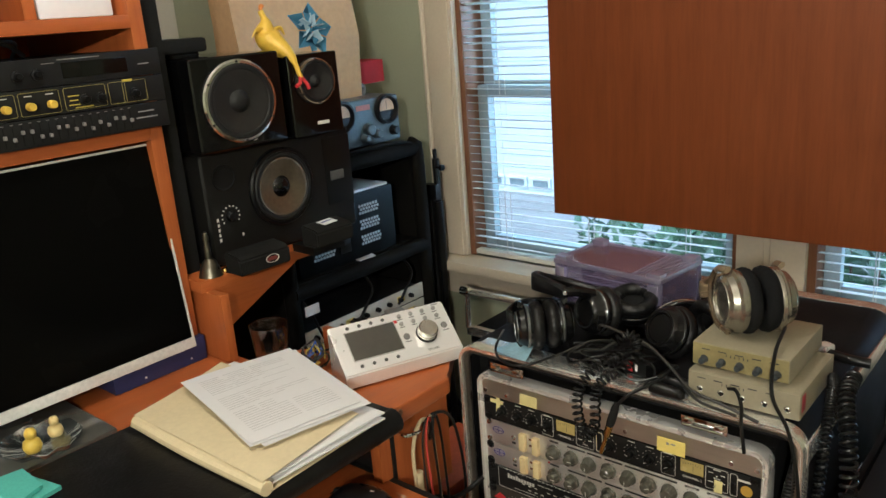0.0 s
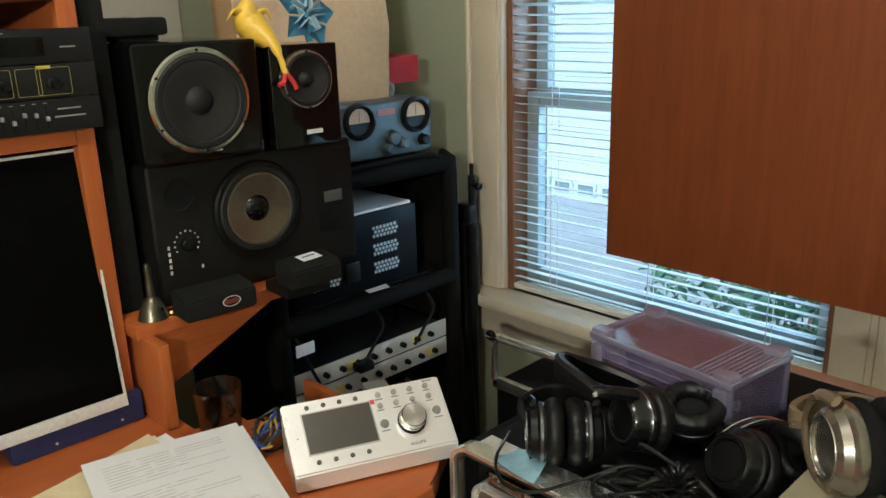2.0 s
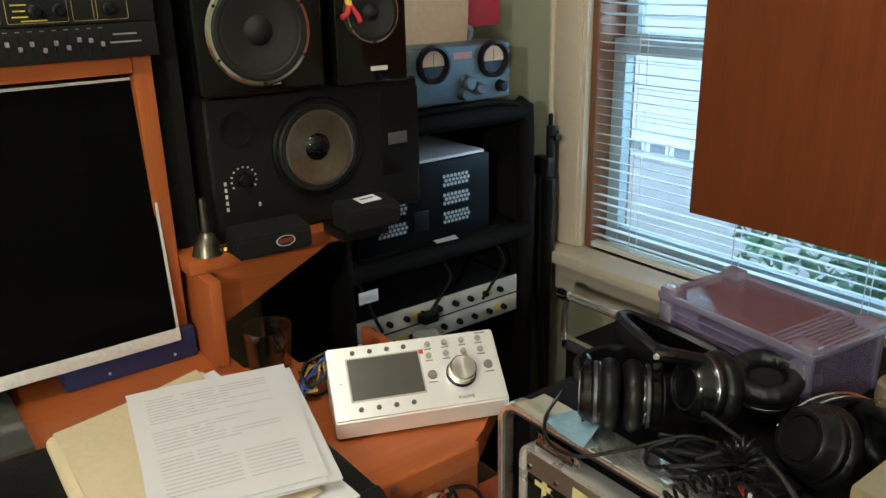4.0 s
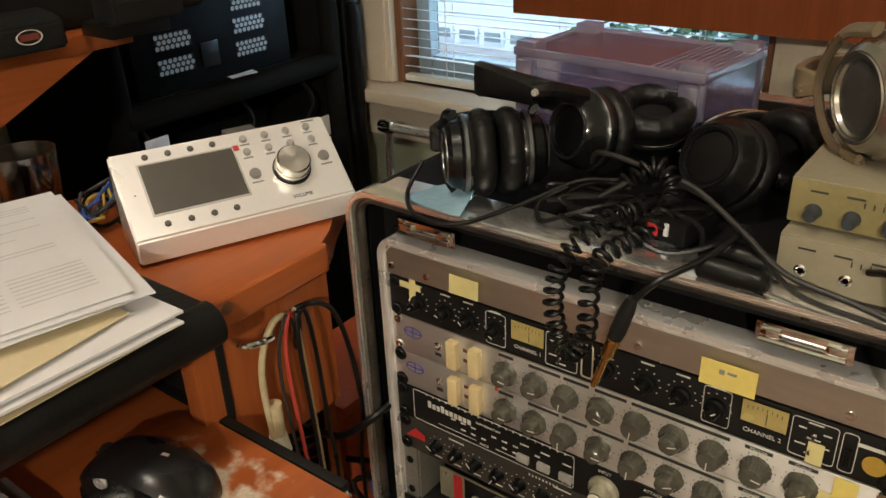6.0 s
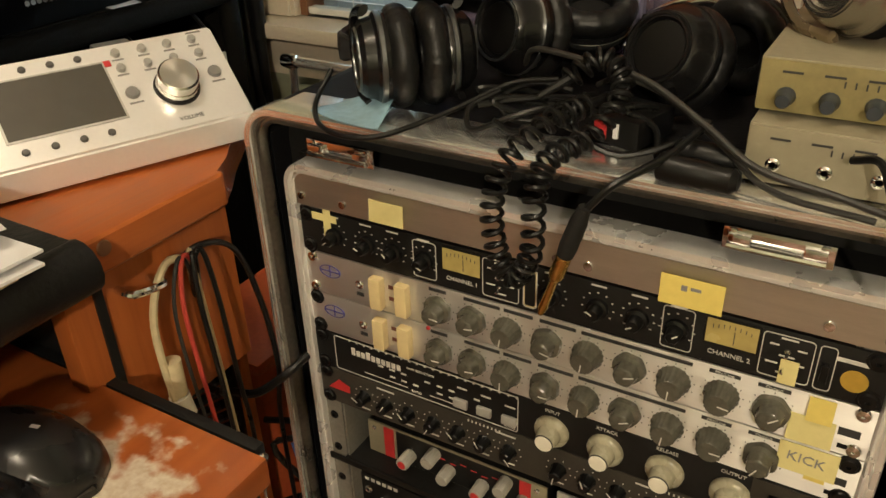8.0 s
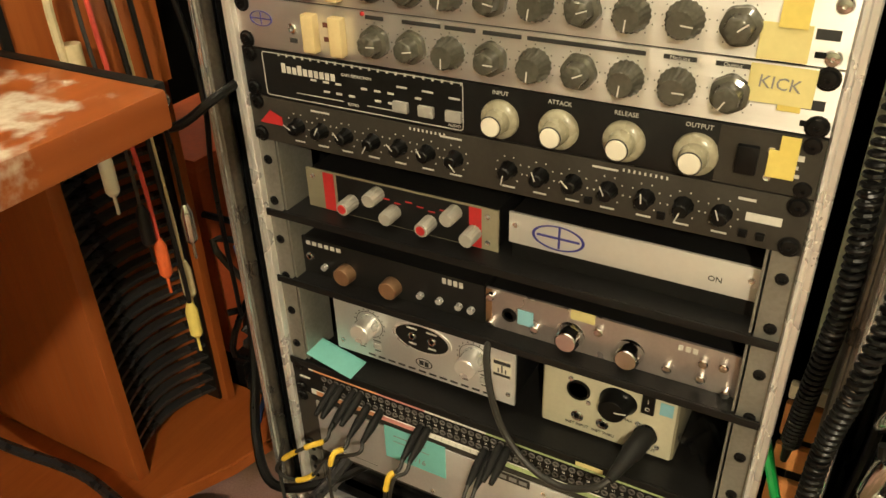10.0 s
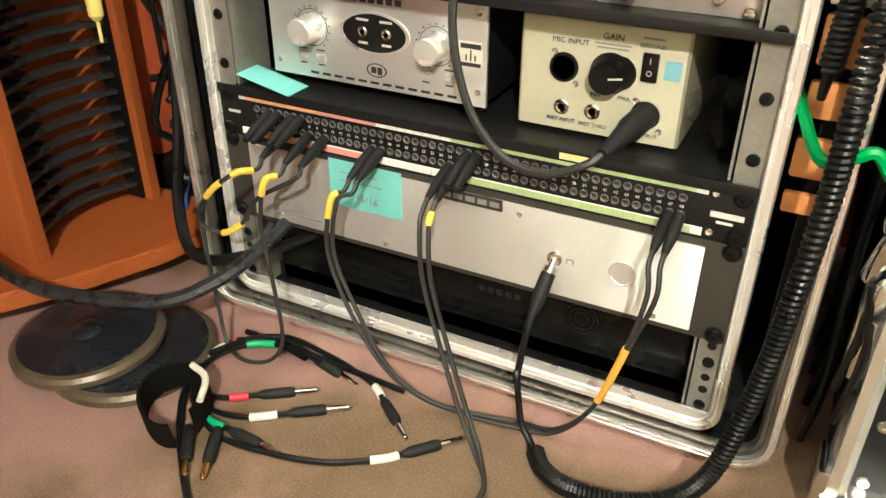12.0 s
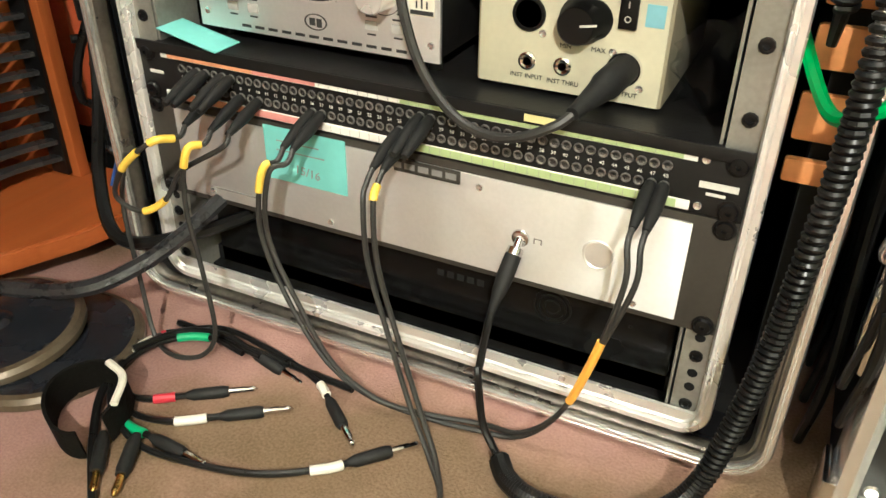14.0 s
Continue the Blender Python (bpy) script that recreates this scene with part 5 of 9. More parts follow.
# mouse
def mouse_shell():
    """Sections from the buttons at +x to the palm at -x; the thumb hollow lies at +y."""
    bm_ = bmesh.new()
    rings_ = []
    n_ = 22
    for i in range(n_ + 1):
        u = i / n_
        x = 0.062 - 0.124 * u
        e_ = max(0.0, 1 - abs(2 * u - 1) ** 3.2) ** 0.42 + 0.02
        top = (0.020 + 0.030 * math.sin(math.pi * min(1, 0.12 + 0.80 * u)) ** 1.1) * (0.35 + 0.65 * min(1, e_))
        rt = -0.036 * e_ - 0.003 * math.sin(2.5 * u)
        dip = math.exp(-((u - 0.52) / 0.20) ** 2)
        lt = 0.030 * e_
        ledge = (0.033 + 0.022 * dip) * e_
        inn = (0.029 - 0.019 * dip) * e_
        sec = [(rt * 0.94, 0.0), (rt, top * 0.22), (rt * 0.97, top * 0.48), (rt * 0.80, top * 0.78), (rt * 0.45, top * 0.97), (0.0, top), (lt * 0.42, top * 0.985), (lt * 0.80, top * 0.90), (lt * 0.98, top * 0.80), (inn + 0.004 * dip, top * 0.70), (inn, top * 0.45), (inn + 0.003, 0.0095), ((inn + ledge) / 2, 0.0075), (ledge, 0.0085), (ledge * 1.01, 0.004), (ledge * 0.97, 0.0)]
        rings_.append([bm_.verts.new((x, y, z)) for y, z in sec])
    m_n = len(rings_[0])
    for a, b in zip(rings_, rings_[1:]):
        for k in range(m_n):
            bm_.faces.new((a[k], a[(k + 1) % m_n], b[(k + 1) % m_n], b[k]))
    bm_.faces.new(rings_[0][::-1])
    bm_.faces.new(rings_[-1])
    bmesh.ops.smooth_vert(bm_, verts=[v for v in bm_.verts if v.co.z > 0.012], factor=0.35, use_axis_x=True, use_axis_y=True, use_axis_z=True)
    return bm_


SOFT_BLACK = mat("black_soft_plastic", (0.010, 0.010, 0.0108), 0.30, 0, 0.25, 12, 200, 0.08)
ms = thing("computer_mouse", "black ergonomic computer mouse with a sculpted thumb rest", "mouse", pose(-0.268, -0.290, 0.7074, 0, 0, 196))
part("shell", mouse_shell(), SOFT_BLACK, ms, sharp=75)
part("button_split", tube([(0.057, -0.006, 0.0265), (0.040, -0.006, 0.0370), (0.022, -0.006, 0.0440)], 0.0009, 6, 4), DARK, ms)
part("wheel", lathe([(0, 0.004), (0.010, 0.0035), (0.011, 0), (0.010, -0.0035), (0, -0.004)], 18, at(0.040, -0.006, 0.0300) @ TO_FRONT), BLACK_RUBBER, ms, "ribbed rubber scroll wheel")
part("thumb_wheel", lathe([(0, 0.002), (0.006, 0.002), (0.007, 0), (0.006, -0.002), (0, -0.002)], 14, at(0.024, 0.0245, 0.030) @ TO_FRONT), ALU, ms)
part("logo_mark", box(-0.004, 0.003, -0.0015, 0.0015, 0, 0.0004), ALU, ms, "", at(-0.022, -0.004, 0.0478))

# keyboard on the tray
kb = thing("keyboard", "slim silver keyboard with pale keys", "keyboard", pose(-0.30, -0.57, 0.7074, 0, 0, 0))
bm = box(-0.080, 0.060, -0.21, 0.215, 0.0, 0.016, 0.005)
part("body", bm, ALU_WORN, kb)
key = mesh_of(box(-0.0075, 0.0075, -0.0078, 0.0078, 0.0, 0.006, 0.0012), "key", mat("pale_grey_key", (0.5, 0.45, 0.45), 0.5))
for i in range(6):
    for j in range(22):
        piece("key", key, kb, at(-0.062 + 0.019 * i, -0.196 + 0.0185 * j, 0.016))

# folder and papers
fd = thing("folder_stack", "buff card folder bulging with papers lying on the desk mat", "folder")
F0, F1, F2, F3 = Vector((-0.243, -0.468)), Vector((-0.252, -0.256)), Vector((-0.615, -0.262)), Vector((-0.575, -0.468))


def sheet(corners, z, thick, curl, seed, bm=None, nx=10, ny=8):
    """A thin sheet over four corners in plan, slightly curled."""
    rnd = random.Random(seed)
    bm = bm or bmesh.new()
    a, b, c, d = [Vector((*p, 0)) for p in corners]
    ph = rnd.uniform(0, 6)
    grid = []
    for lay in (0, 1):
        rows = []
        for i in range(nx + 1):
            row = []
            for j in range(ny + 1):
                u, w = i / nx, j / ny
                p = a.lerp(b, u).lerp(d.lerp(c, u), w)
                p.z = z + thick * lay + curl * (0.5 + 0.5 * math.sin(3.0 * u + 2.2 * w + ph)) * (0.3 + 0.7 * w)
                row.append(bm.verts.new(p))
            rows.append(row)
        grid.append(rows)
    for lay, rows in enumerate(grid):
        for i in range(nx):
            for j in range(ny):
                q = (rows[i][j], rows[i + 1][j], rows[i + 1][j + 1], rows[i][j + 1])
                bm.faces.new(q if lay else q[::-1])
    lo, hi = grid
    rim = [(i, 0) for i in range(nx)] + [(nx, j) for j in range(ny)] + [(i, ny) for i in range(nx, 0, -1)] + [(0, j) for j in range(ny, 0, -1)]
    for (i, j), (k, l) in zip(rim, rim[1:] + rim[:1]):
        bm.faces.new((lo[i][j], lo[k][l], hi[k][l], hi[i][j]))
    return bm


ZB = DZ + 0.0115
part("back_cover", sheet([F0, F1, F2, F3], ZB, 0.0008, 0.001, 1), BUFF, fd)
for k, (dx, dy) in enumerate(((0.004, -0.004), (0.012, 0.004), (-0.004, 0.0), (0.008, 0.006))):
    q = [Vector((p[0] + dx - 0.006, p[1] + dy * 2)) for p in (F0 + Vector((-0.01, 0.006)), F1 + Vector((0.004, 0.006)), F2, F3)]
    part("page", sheet(q, ZB + 0.003 + 0.0032 * k, 0.0022, 0.003, 7 + k), PAPER if k % 2 else BUFF, fd)
spine = tube([(-0.57, -0.468, ZB + 0.010), (-0.42, -0.472, ZB + 0.010), (-0.241, -0.468, ZB + 0.009)], 0.0105, 10, 5)
part("spine", spine, BUFF, fd)
cov = sheet([F0 + Vector((0.0, -0.004)), F1 + Vector((-0.02, -0.012)), F2 + Vector((-0.004, -0.01)), F3], ZB + 0.0185, 0.0008, 0.006, 3)
part("front_cover", cov, BUFF, fd)
P = [Vector((-0.320, -0.430)), Vector((-0.276, -0.258)), Vector((-0.541, -0.178)), Vector((-0.580, -0.378))]
for k, (dx, dy, rot) in enumerate(((0.012, 0.008, 1.5), (0.006, 0.0, -2.0), (0.0, 0.0, 0.0))):
    c = sum(P, Vector((0, 0))) / 4
    q = [c + Matrix.Rotation(radians(rot), 2) @ (p - c) + Vector((dx, dy)) for p in P]
    ob = solid("paper_sheet", sheet(q, ZB + 0.027 + 0.0022 * k, 0.0004, 0.006, 20 + k * 0), PAPER, "white printed sheet of paper lying on the folder", "paper", group="papers on the folder")
bm = bmesh.new()
rnd = random.Random(11)
a, b, c, d = P
for k in range(30):
    w = 0.10 + 0.027 * k
    if k in (9, 10, 18):
        continue
    length = rnd.choice((0.35, 0.5, 0.62, 0.75)) if k < 22 else 0.8
    for u0, u1 in ((0.1, 0.1 + length * 0.55), (0.12 + length * 0.57, 0.1 + length)):
        vs = []
        for u, ww in ((u0, w), (u1, w), (u1, w + 0.007), (u0, w + 0.007)):
            p = Vector((*d, 0)).lerp(Vector((*c, 0)), u).lerp(Vector((*a, 0)).lerp(Vector((*b, 0)), u), ww)
            uu, vv = u, 1 - ww
            rr = random.Random(20)
            ph = rr.uniform(0, 6)
            p.z = ZB + 0.027 + 0.0044 + 0.0004 + 0.0004 + 0.006 * (0.5 + 0.5 * math.sin(3.0 * uu + 2.2 * vv + ph)) * (0.3 + 0.7 * vv)
            vs.append(bm.verts.new(p))
        bm.faces.new(vs)
part("printed_text", bm, mat("faint_grey_print", (0.54, 0.53, 0.54), 0.8, 0, 0.15, 60, 300, 0), ob)

# monitor controller remote on the desk
rc = thing("desktop_controller", "white and silver desktop controller with a large dial", "controller", at(-0.297, 0.019, DZ + 0.0005) @ Matrix(((0.921, 0.389, 0, 0), (-0.389, 0.921, 0, 0), (0, 0, 1, 0), (0, 0, 0, 1))))
WID, DEP, ZF, ZR = 0.224, 0.078, 0.027, 0.090
WHITE_METAL = mat("white_silver_metal", (0.92, 0.90, 0.89), 0.30, 0.55, 0.03, 8, 260, 0.015, worn=0.4)
DIAL_METAL = brushed(mat("turned_dial_metal", (0.80, 0.78, 0.74), 0.24, 1.0, 0.06, 30, 260, 0.04), 0.8, 0.0)
bm = bmesh.new()
prof = [(0.0, 0.003), (0.0, ZF), (-DEP, ZR), (-DEP - 0.004, ZR - 0.004), (-DEP - 0.004, 0.003)]
sides = [[bm.verts.new((x, y, z)) for x, z in prof] for y in (-WID, 0.0)]
bm.faces.new(sides[0])
bm.faces.new(sides[1][::-1])
for i in range(len(prof)):
    j = (i + 1) % len(prof)
    bm.faces.new((sides[0][i], sides[1][i], sides[1][j], sides[0][j]))
bmesh.ops.bevel(bm, geom=bm.edges[:], offset=0.002, segments=2, affect='EDGES')
part("body", bm, WHITE_METAL, rc)
for y in (-WID + 0.015, -0.015):
    for x in (-0.012, -DEP + 0.01):
        part("foot", lathe([(0, 0), (0.005, 0), (0.005, 0.0035), (0, 0.0035)], 10, at(x, y, 0)), BLACK_RUBBER, rc)
SL = math.atan2(ZR - ZF, DEP)
LEN = math.hypot(ZR - ZF, DEP)
FACE = Matrix(((-math.cos(SL), 0, math.sin(SL), 0.0), (0, 1, 0, 0), (math.sin(SL), 0, math.cos(SL), ZF), (0, 0, 0, 1)))


def on_face(u, v, lift=0.0002):
    """u: 0..1 along the width from the left, v: 0..1 up the sloping face."""
    return FACE @ at(v * LEN, -WID + u * WID, lift)


part("screen_frame", box(-0.030, 0.030, -0.0485, 0.0485, 0, 0.0008, 0.0003), mat("pale_screen_rim", (0.5, 0.48, 0.46), 0.4), rc, "", on_face(0.318, 0.53))
part("screen", box(-0.028, 0.028, -0.0465, 0.0465, 0.0006, 0.0012), mat("grey_lcd_glass", (0.055, 0.050, 0.042), 0.14, 0, 0.1, 5, 60, 0, None, 1.0, 0.9), rc, "blank grey display", on_face(0.318, 0.53))
dot = mesh_of(lathe([(0, 0.0022), (0.0024, 0.0022), (0.0031, 0.0014), (0.0033, 0), (0, 0)], 12), "button", mat("dark_grey_button", (0.09, 0.085, 0.08), 0.4))
grey = mesh_of(lathe([(0, 0.004), (0.0032, 0.004), (0.0038, 0.003), (0.004, 0), (0, 0)], 14), "button", mat("grey_silver_button", (0.45, 0.44, 0.42), 0.35, 0.4))
rnd_b = mesh_of(lathe([(0, 0.003), (0.0052, 0.003), (0.0058, 0.002), (0.0062, 0), (0, 0)], 18), "button", mat("mid_grey_button", (0.26, 0.25, 0.24), 0.4, 0.3))
for i in range(4):
    piece("button", dot, rc, on_face(0.15 + 0.1 * i, 0.90))
    piece("button", dot, rc, on_face(0.15 + 0.1 * i, 0.13))
for i in range(4):
    piece("button", grey, rc, on_face(0.59 + 0.103 * i, 0.885))
    piece("button", grey, rc, on_face(0.585 + 0.105 * i, 0.725))
piece("button", rnd_b, rc, on_face(0.585, 0.46))
piece("button", rnd_b, rc, on_face(0.925, 0.50))
dial = part("dial", lathe([(0, 0.019), (0.0158, 0.019), (0.0174, 0.0176), (0.0174, 0.0085), (0.0182, 0.008), (0.0184, 0.003), (0.0185, 0.0), (0, 0)], 44), DIAL_METAL, rc, "brushed metal volume dial", on_face(0.755, 0.43))
part("dial_base", lathe([(0, 0.003), (0.0195, 0.003), (0.020, 0), (0, 0)], 36), BLACK_PLASTIC, rc, "", on_face(0.755, 0.43))
part("red_sticker", box(-0.003, 0.003, -0.003, 0.003, 0, 0.0008), RED, rc, "", on_face(0.545, 0.80))
FL = Matrix(((0, 1, 0, 0), (1, 0, 0, 0), (0, 0, -1, 0), (0, 0, 0, 1)))
words("lettering", "VOLUME", 0.0055, INK_BLACK, rc, on_face(0.755, 0.10) @ Matrix(((0, 1, 0, 0), (1, 0, 0, 0), (0, 0, 1, 0), (0, 0, 0, 1))) @ Matrix.Diagonal((1, 1, 1, 1)))
for u, v, w in [(0.59 + 0.103 * i, 0.82, 0.010) for i in range(4)] + [(0.585 + 0.105 * i, 0.66, 0.010) for i in range(4)] + [(0.585, 0.36, 0.012), (0.925, 0.40, 0.012), (0.06, 0.5, 0.002), (0.92, 0.96, 0.014)]:
    part("print", box(-0.0008, 0.0008, -w / 2, w / 2, 0, 0.0003), INK_GREY, rc, "", on_face(u, v))
bm = tube([(-DEP - 0.004, -0.085, 0.055), (-DEP - 0.03, -0.08, 0.06), (-DEP - 0.06, -0.05, 0.03), (-DEP - 0.12, 0.02, 0.002), (-DEP - 0.3, 0.05, -0.06)], 0.004, 8, 6)
part("cable", bm, CABLE_BLACK, rc)
part("connector", box(-DEP - 0.035, -DEP - 0.004, -0.102, -0.068, 0.045, 0.085, 0.003), mat("grey_connector_shell", (0.20, 0.2, 0.2), 0.4, 0.4), rc, "grey multi pin connector")

# computer monitor
TIL = pose(-0.745, -0.565, 1.075, 0, -5.6, 0)
mo = thing("computer_monitor", "large switched off monitor with a thin silver bezel", "monitor", at(0, 0, 0))
part("housing", box(-0.03, 0.0, -0.31, 0.31, -0.195, 0.19, 0.004), BLACK_PLASTIC, mo, "", TIL)
bm = bmesh.new()
for y0, y1, z0, z1 in ((-0.31, 0.31, -0.195, -0.176), (-0.31, 0.31, 0.1865, 0.1905), (-0.31, -0.306, -0.176, 0.1865), (0.306, 0.31, -0.176, 0.1865)):
    box(0.0004, 0.0045, y0, y1, z0, z1, 0.0008, bm)
part("bezel", bm, mat("silver_white_bezel", (0.80, 0.79, 0.76), 0.35, 0.2), mo, "thin silver white bezel", TIL)
part("screen", box(0.0004, 0.0024, -0.3055, 0.3055, -0.1755, 0.186), mat("dark_screen_glass", (0.0022, 0.0022, 0.002), 0.22, 0, 0.1, 4, 50, 0, None, 0.0, 0.05), mo, "black switched off screen", TIL)
part("neck", tube([(-0.80, -0.565, DZ + 0.02), (-0.79, -0.565, 0.93), (-0.775, -0.565, 1.0)], 0.026, 16, 4), mat("silver_plastic_stand", (0.42, 0.42, 0.42), 0.35, 0.3), mo)
part("foot", box(-0.88, -0.605, -0.70, -0.485, DZ + 0.001, DZ + 0.009, 0.003), mat("grey_glass_foot", (0.085, 0.085, 0.075), 0.12, 0, 0.1, 5, 60, 0, None, 0.4), mo, "flat grey stand foot")
bx = thing("blue_box", "small dark blue box under the monitor", "box", at(-0.86, -0.42, DZ + 0.0005))
part("body", box(0, 0.13, 0, 0.19, 0, 0.048, 0.004), CITY, bx)
for y in (0.06, 0.155):
    part("lamp", lathe([(0, 0.002), (0.002, 0.0015), (0.0022, 0), (0, 0)], 8, at(0.13, y, 0.012) @ TO_X), ALU, bx)

# glass dish with two small yellow toys
bm = lathe([(0, 0.004), (0.03, 0.005), (0.05, 0.012), (0.058, 0.018), (0.0595, 0.017), (0.052, 0.008), (0.03, 0.001), (0, 0)], 40)
for v in bm.verts:
    r = math.hypot(v.co.x, v.co.y)
    if r > 0.045:
        v.co.z += 0.0025 * math.cos(10 * math.atan2(v.co.y, v.co.x))
solid("glass_dish", bm, clear("cut_glass", (0.80, 0.84, 0.86), 0.3, 0.12), "scalloped glass dish on the monitor foot", "dish", at(-0.645, -0.585, DZ + 0.0094))
for i, (x, y, s, col) in enumerate(((-0.635, -0.602, 1.0, (0.72, 0.52, 0.06)), (-0.655, -0.558, 0.85, (0.70, 0.55, 0.22)))):
    bm = bmesh.new()
    lathe([(0, 0), (0.011, 0.002), (0.014, 0.01), (0.012, 0.019), (0.007, 0.023), (0, 0.024)], 16, I4, bm)
    lathe([(0, 0), (0.008, 0.004), (0.009, 0.011), (0.006, 0.017), (0, 0.019)], 14, at(0.002, 0, 0.022), bm)
    lathe([(0, 0.006), (0.0025, 0.0), (0, 0.0)], 8, at(0.010, 0, 0.032) @ TO_X, bm)
    solid("toy_chick", bm, mat("yellow_toy_plastic", col, 0.5), "small yellow toy standing in the glass dish", "toy", at(x, y, DZ + 0.0145) @ Matrix.Diagonal((s, s, s, 1)), "toys in the dish", sharp=70)
bm = sheet([Vector((-0.47, -0.735)), Vector((-0.495, -0.625)), Vector((-0.575, -0.64)), Vector((-0.58, -0.745))], DZ + 0.0125, 0.006, 0.008, 31)
sheet([Vector((-0.475, -0.73)), Vector((-0.505, -0.645)), Vector((-0.565, -0.645)), Vector((-0.575, -0.73))], DZ + 0.0225, 0.005, 0.006, 33, bm)
solid("folded_cloth", bm, TEAL_CLOTH, "folded teal cleaning cloth on the desk mat", "cloth", sharp=80)

# tangle behind the papers
tg = thing("cable_tangle", "tangle of thin coloured wires on the desk", "wires", at(-0.53, -0.135, DZ) @ Matrix.Diagonal((0.8, 0.8, 1, 1)))
for k, (mm, r) in enumerate(((CABLE_BLACK, 0.0022), (mat("yellow_wire", (0.55, 0.40, 0.05), 0.5), 0.0022), (mat("blue_wire", (0.05, 0.10, 0.42), 0.5), 0.002), (CABLE, 0.0024))):
    rn = random.Random(50 + k)
    pts = [(0.045 * math.cos(a * 1.1 + k) + rn.uniform(-0.01, 0.01), 0.04 * math.sin(a + k * 0.4) + rn.uniform(-0.01, 0.01), 0.004 + 0.004 * k + 0.012 * abs(math.sin(a * 1.7))) for a in [0.6 * i for i in range(18)]]
    part("wire", tube(pts, r, 6, 5), mm, tg)
solid("clear_cup", lathe([(0, 0), (0.03, 0), (0.036, 0.07), (0.0345, 0.07), (0.0285, 0.002), (0, 0.002)], 24), clear("clear_plastic", (0.75, 0.72, 0.66), 0.2, 0.1), "small clear plastic cup behind the wires", "cup", at(-0.615, -0.165, DZ))

# ---- hutch over the desk ----
hu = thing("hutch", "orange cherry laminate hutch with shelves over the desk", "hutch")
part("upright", box(-1.15, -0.742, -0.262, -0.236, DZ + 0.001, 1.72, 0.0015), ORANGE_WOOD_Z, hu)
part("far_upright", box(-1.15, -0.742, -0.965, -0.94, DZ + 0.001, 1.72, 0.0015), ORANGE_WOOD_Z, hu)
for z in (1.272, 1.462, 1.695):
    part("shelf", box(-1.14, -0.738, -0.939, -0.263, z, z + 0.022, 0.0015), ORANGE_WOOD, hu)
part("back", box(-1.16, -1.151, -0.965, -0.236, DZ + 0.001, 1.72, 0.001), ORANGE_WOOD, hu)
part("shelf_divider", box(-1.1, -0.76, -0.425, -0.405, 1.4845, 1.694, 0.001), ORANGE_WOOD_Z, hu)
bm = box(-1.05, -0.708, -0.234, 0.055, 0.981, 1.003, 0.0015)
part("corner_shelf", bm, ORANGE_WOOD, hu)
part("shelf_support", box(-0.95, -0.665, -0.224, -0.206, DZ + 0.001, 0.9805, 0.0015), ORANGE_WOOD_Z, hu)
bm = bmesh.new()
tri = [(-0.2055, 0.9805), (0.0, 0.9805), (-0.2055, 0.885)]
A = [bm.verts.new((-0.712, y, z)) for y, z in tri]
B = [bm.verts.new((-0.728, y, z)) for y, z in tri]
bm.faces.new(A)
bm.faces.new(B[::-1])
for i in range(3):
    j = (i + 1) % 3
    bm.faces.new((A[i], B[i], B[j], A[j]))
part("corner_brace", bm, ORANGE_WOOD, hu)
solid("acoustic_foam", box(-1.02, -0.772, -0.2335, -0.188, 1.0035, 1.7, 0.003), FOAM, "tall narrow black foam panel beside the hutch", "foam panel")

# gear in the hutch
def hutch_unit(name, label, z, material):
    g_ = thing(name, label, "rack unit", at(-0.726, 0, z) @ Matrix.Rotation(radians(90), 4, 'Z'), "units in the hutch")
    part("faceplate", box(-0.712, -0.2285, 0, 0.003, 0.0005, U - 0.0008, 0.0005), material, g_)
    part("chassis", box(-0.69, -0.2635, 0.0032, 0.28, 0.002, U - 0.002), BLACK_PANEL, g_)
    return g_


hz = 1.2945
e = hutch_unit("graphic_equaliser", "black graphic equaliser with rows of sliders", hz, BLACK_PANEL)
sl = mesh_of(box(-0.0022, 0.0022, -0.006, 0, -0.003, 0.003, 0.0008), "slider", mat("grey_slider_cap", (0.22, 0.21, 0.2), 0.5))
for k in range(30):
    piece("slider", sl, e, at(-0.70 + 0.0138 * k, 0, 0.0205 + 0.0055 * math.sin(k * k * 1.7)))
bars("slider_track", e, DARK, [(-0.70 + 0.0138 * k, 0.021, 0.0012, 0.030) for k in range(30)])
bars("print", e, INK_GREY, [(-0.70 + 0.0138 * k, 0.039, 0.005, 0.001) for k in range(30)] + [(-0.27, 0.03, 0.03, 0.002), (-0.27, 0.02, 0.04, 0.002)])
e = hutch_unit("effects_unit", "black effects unit with yellow capped knobs", hz + U, BLACK_PANEL)
YK = knob_mesh("knob", [(0, 0.012), (0.0055, 0.012), (0.0062, 0.011), (0.0066, 0), (0, 0)], mat("yellow_knob_cap", (0.62, 0.42, 0.04), 0.45), 0, 18)
for x in (-0.53, -0.497, -0.46, -0.427, -0.60, -0.64):
    piece("knob", YK, e, at(x, 0, 0.018) @ TO_FRONT)
    bars("dial_scale", e, INK_WHITE, [(x, 0.034, 0.012, 0.0014)])
for x in (-0.372, -0.345, -0.285):
    piece("knob", BLACK_KNOB, e, at(x, 0, 0.018) @ TO_FRONT)
for a, b in ((-0.545, -0.48), (-0.475, -0.412), (-0.405, -0.335), (-0.33, -0.30), (-0.305, -0.262)):
    outline(e, a, b, 0.004, U - 0.005, mat("dim_yellow_print", (0.35, 0.30, 0.08), 0.6))
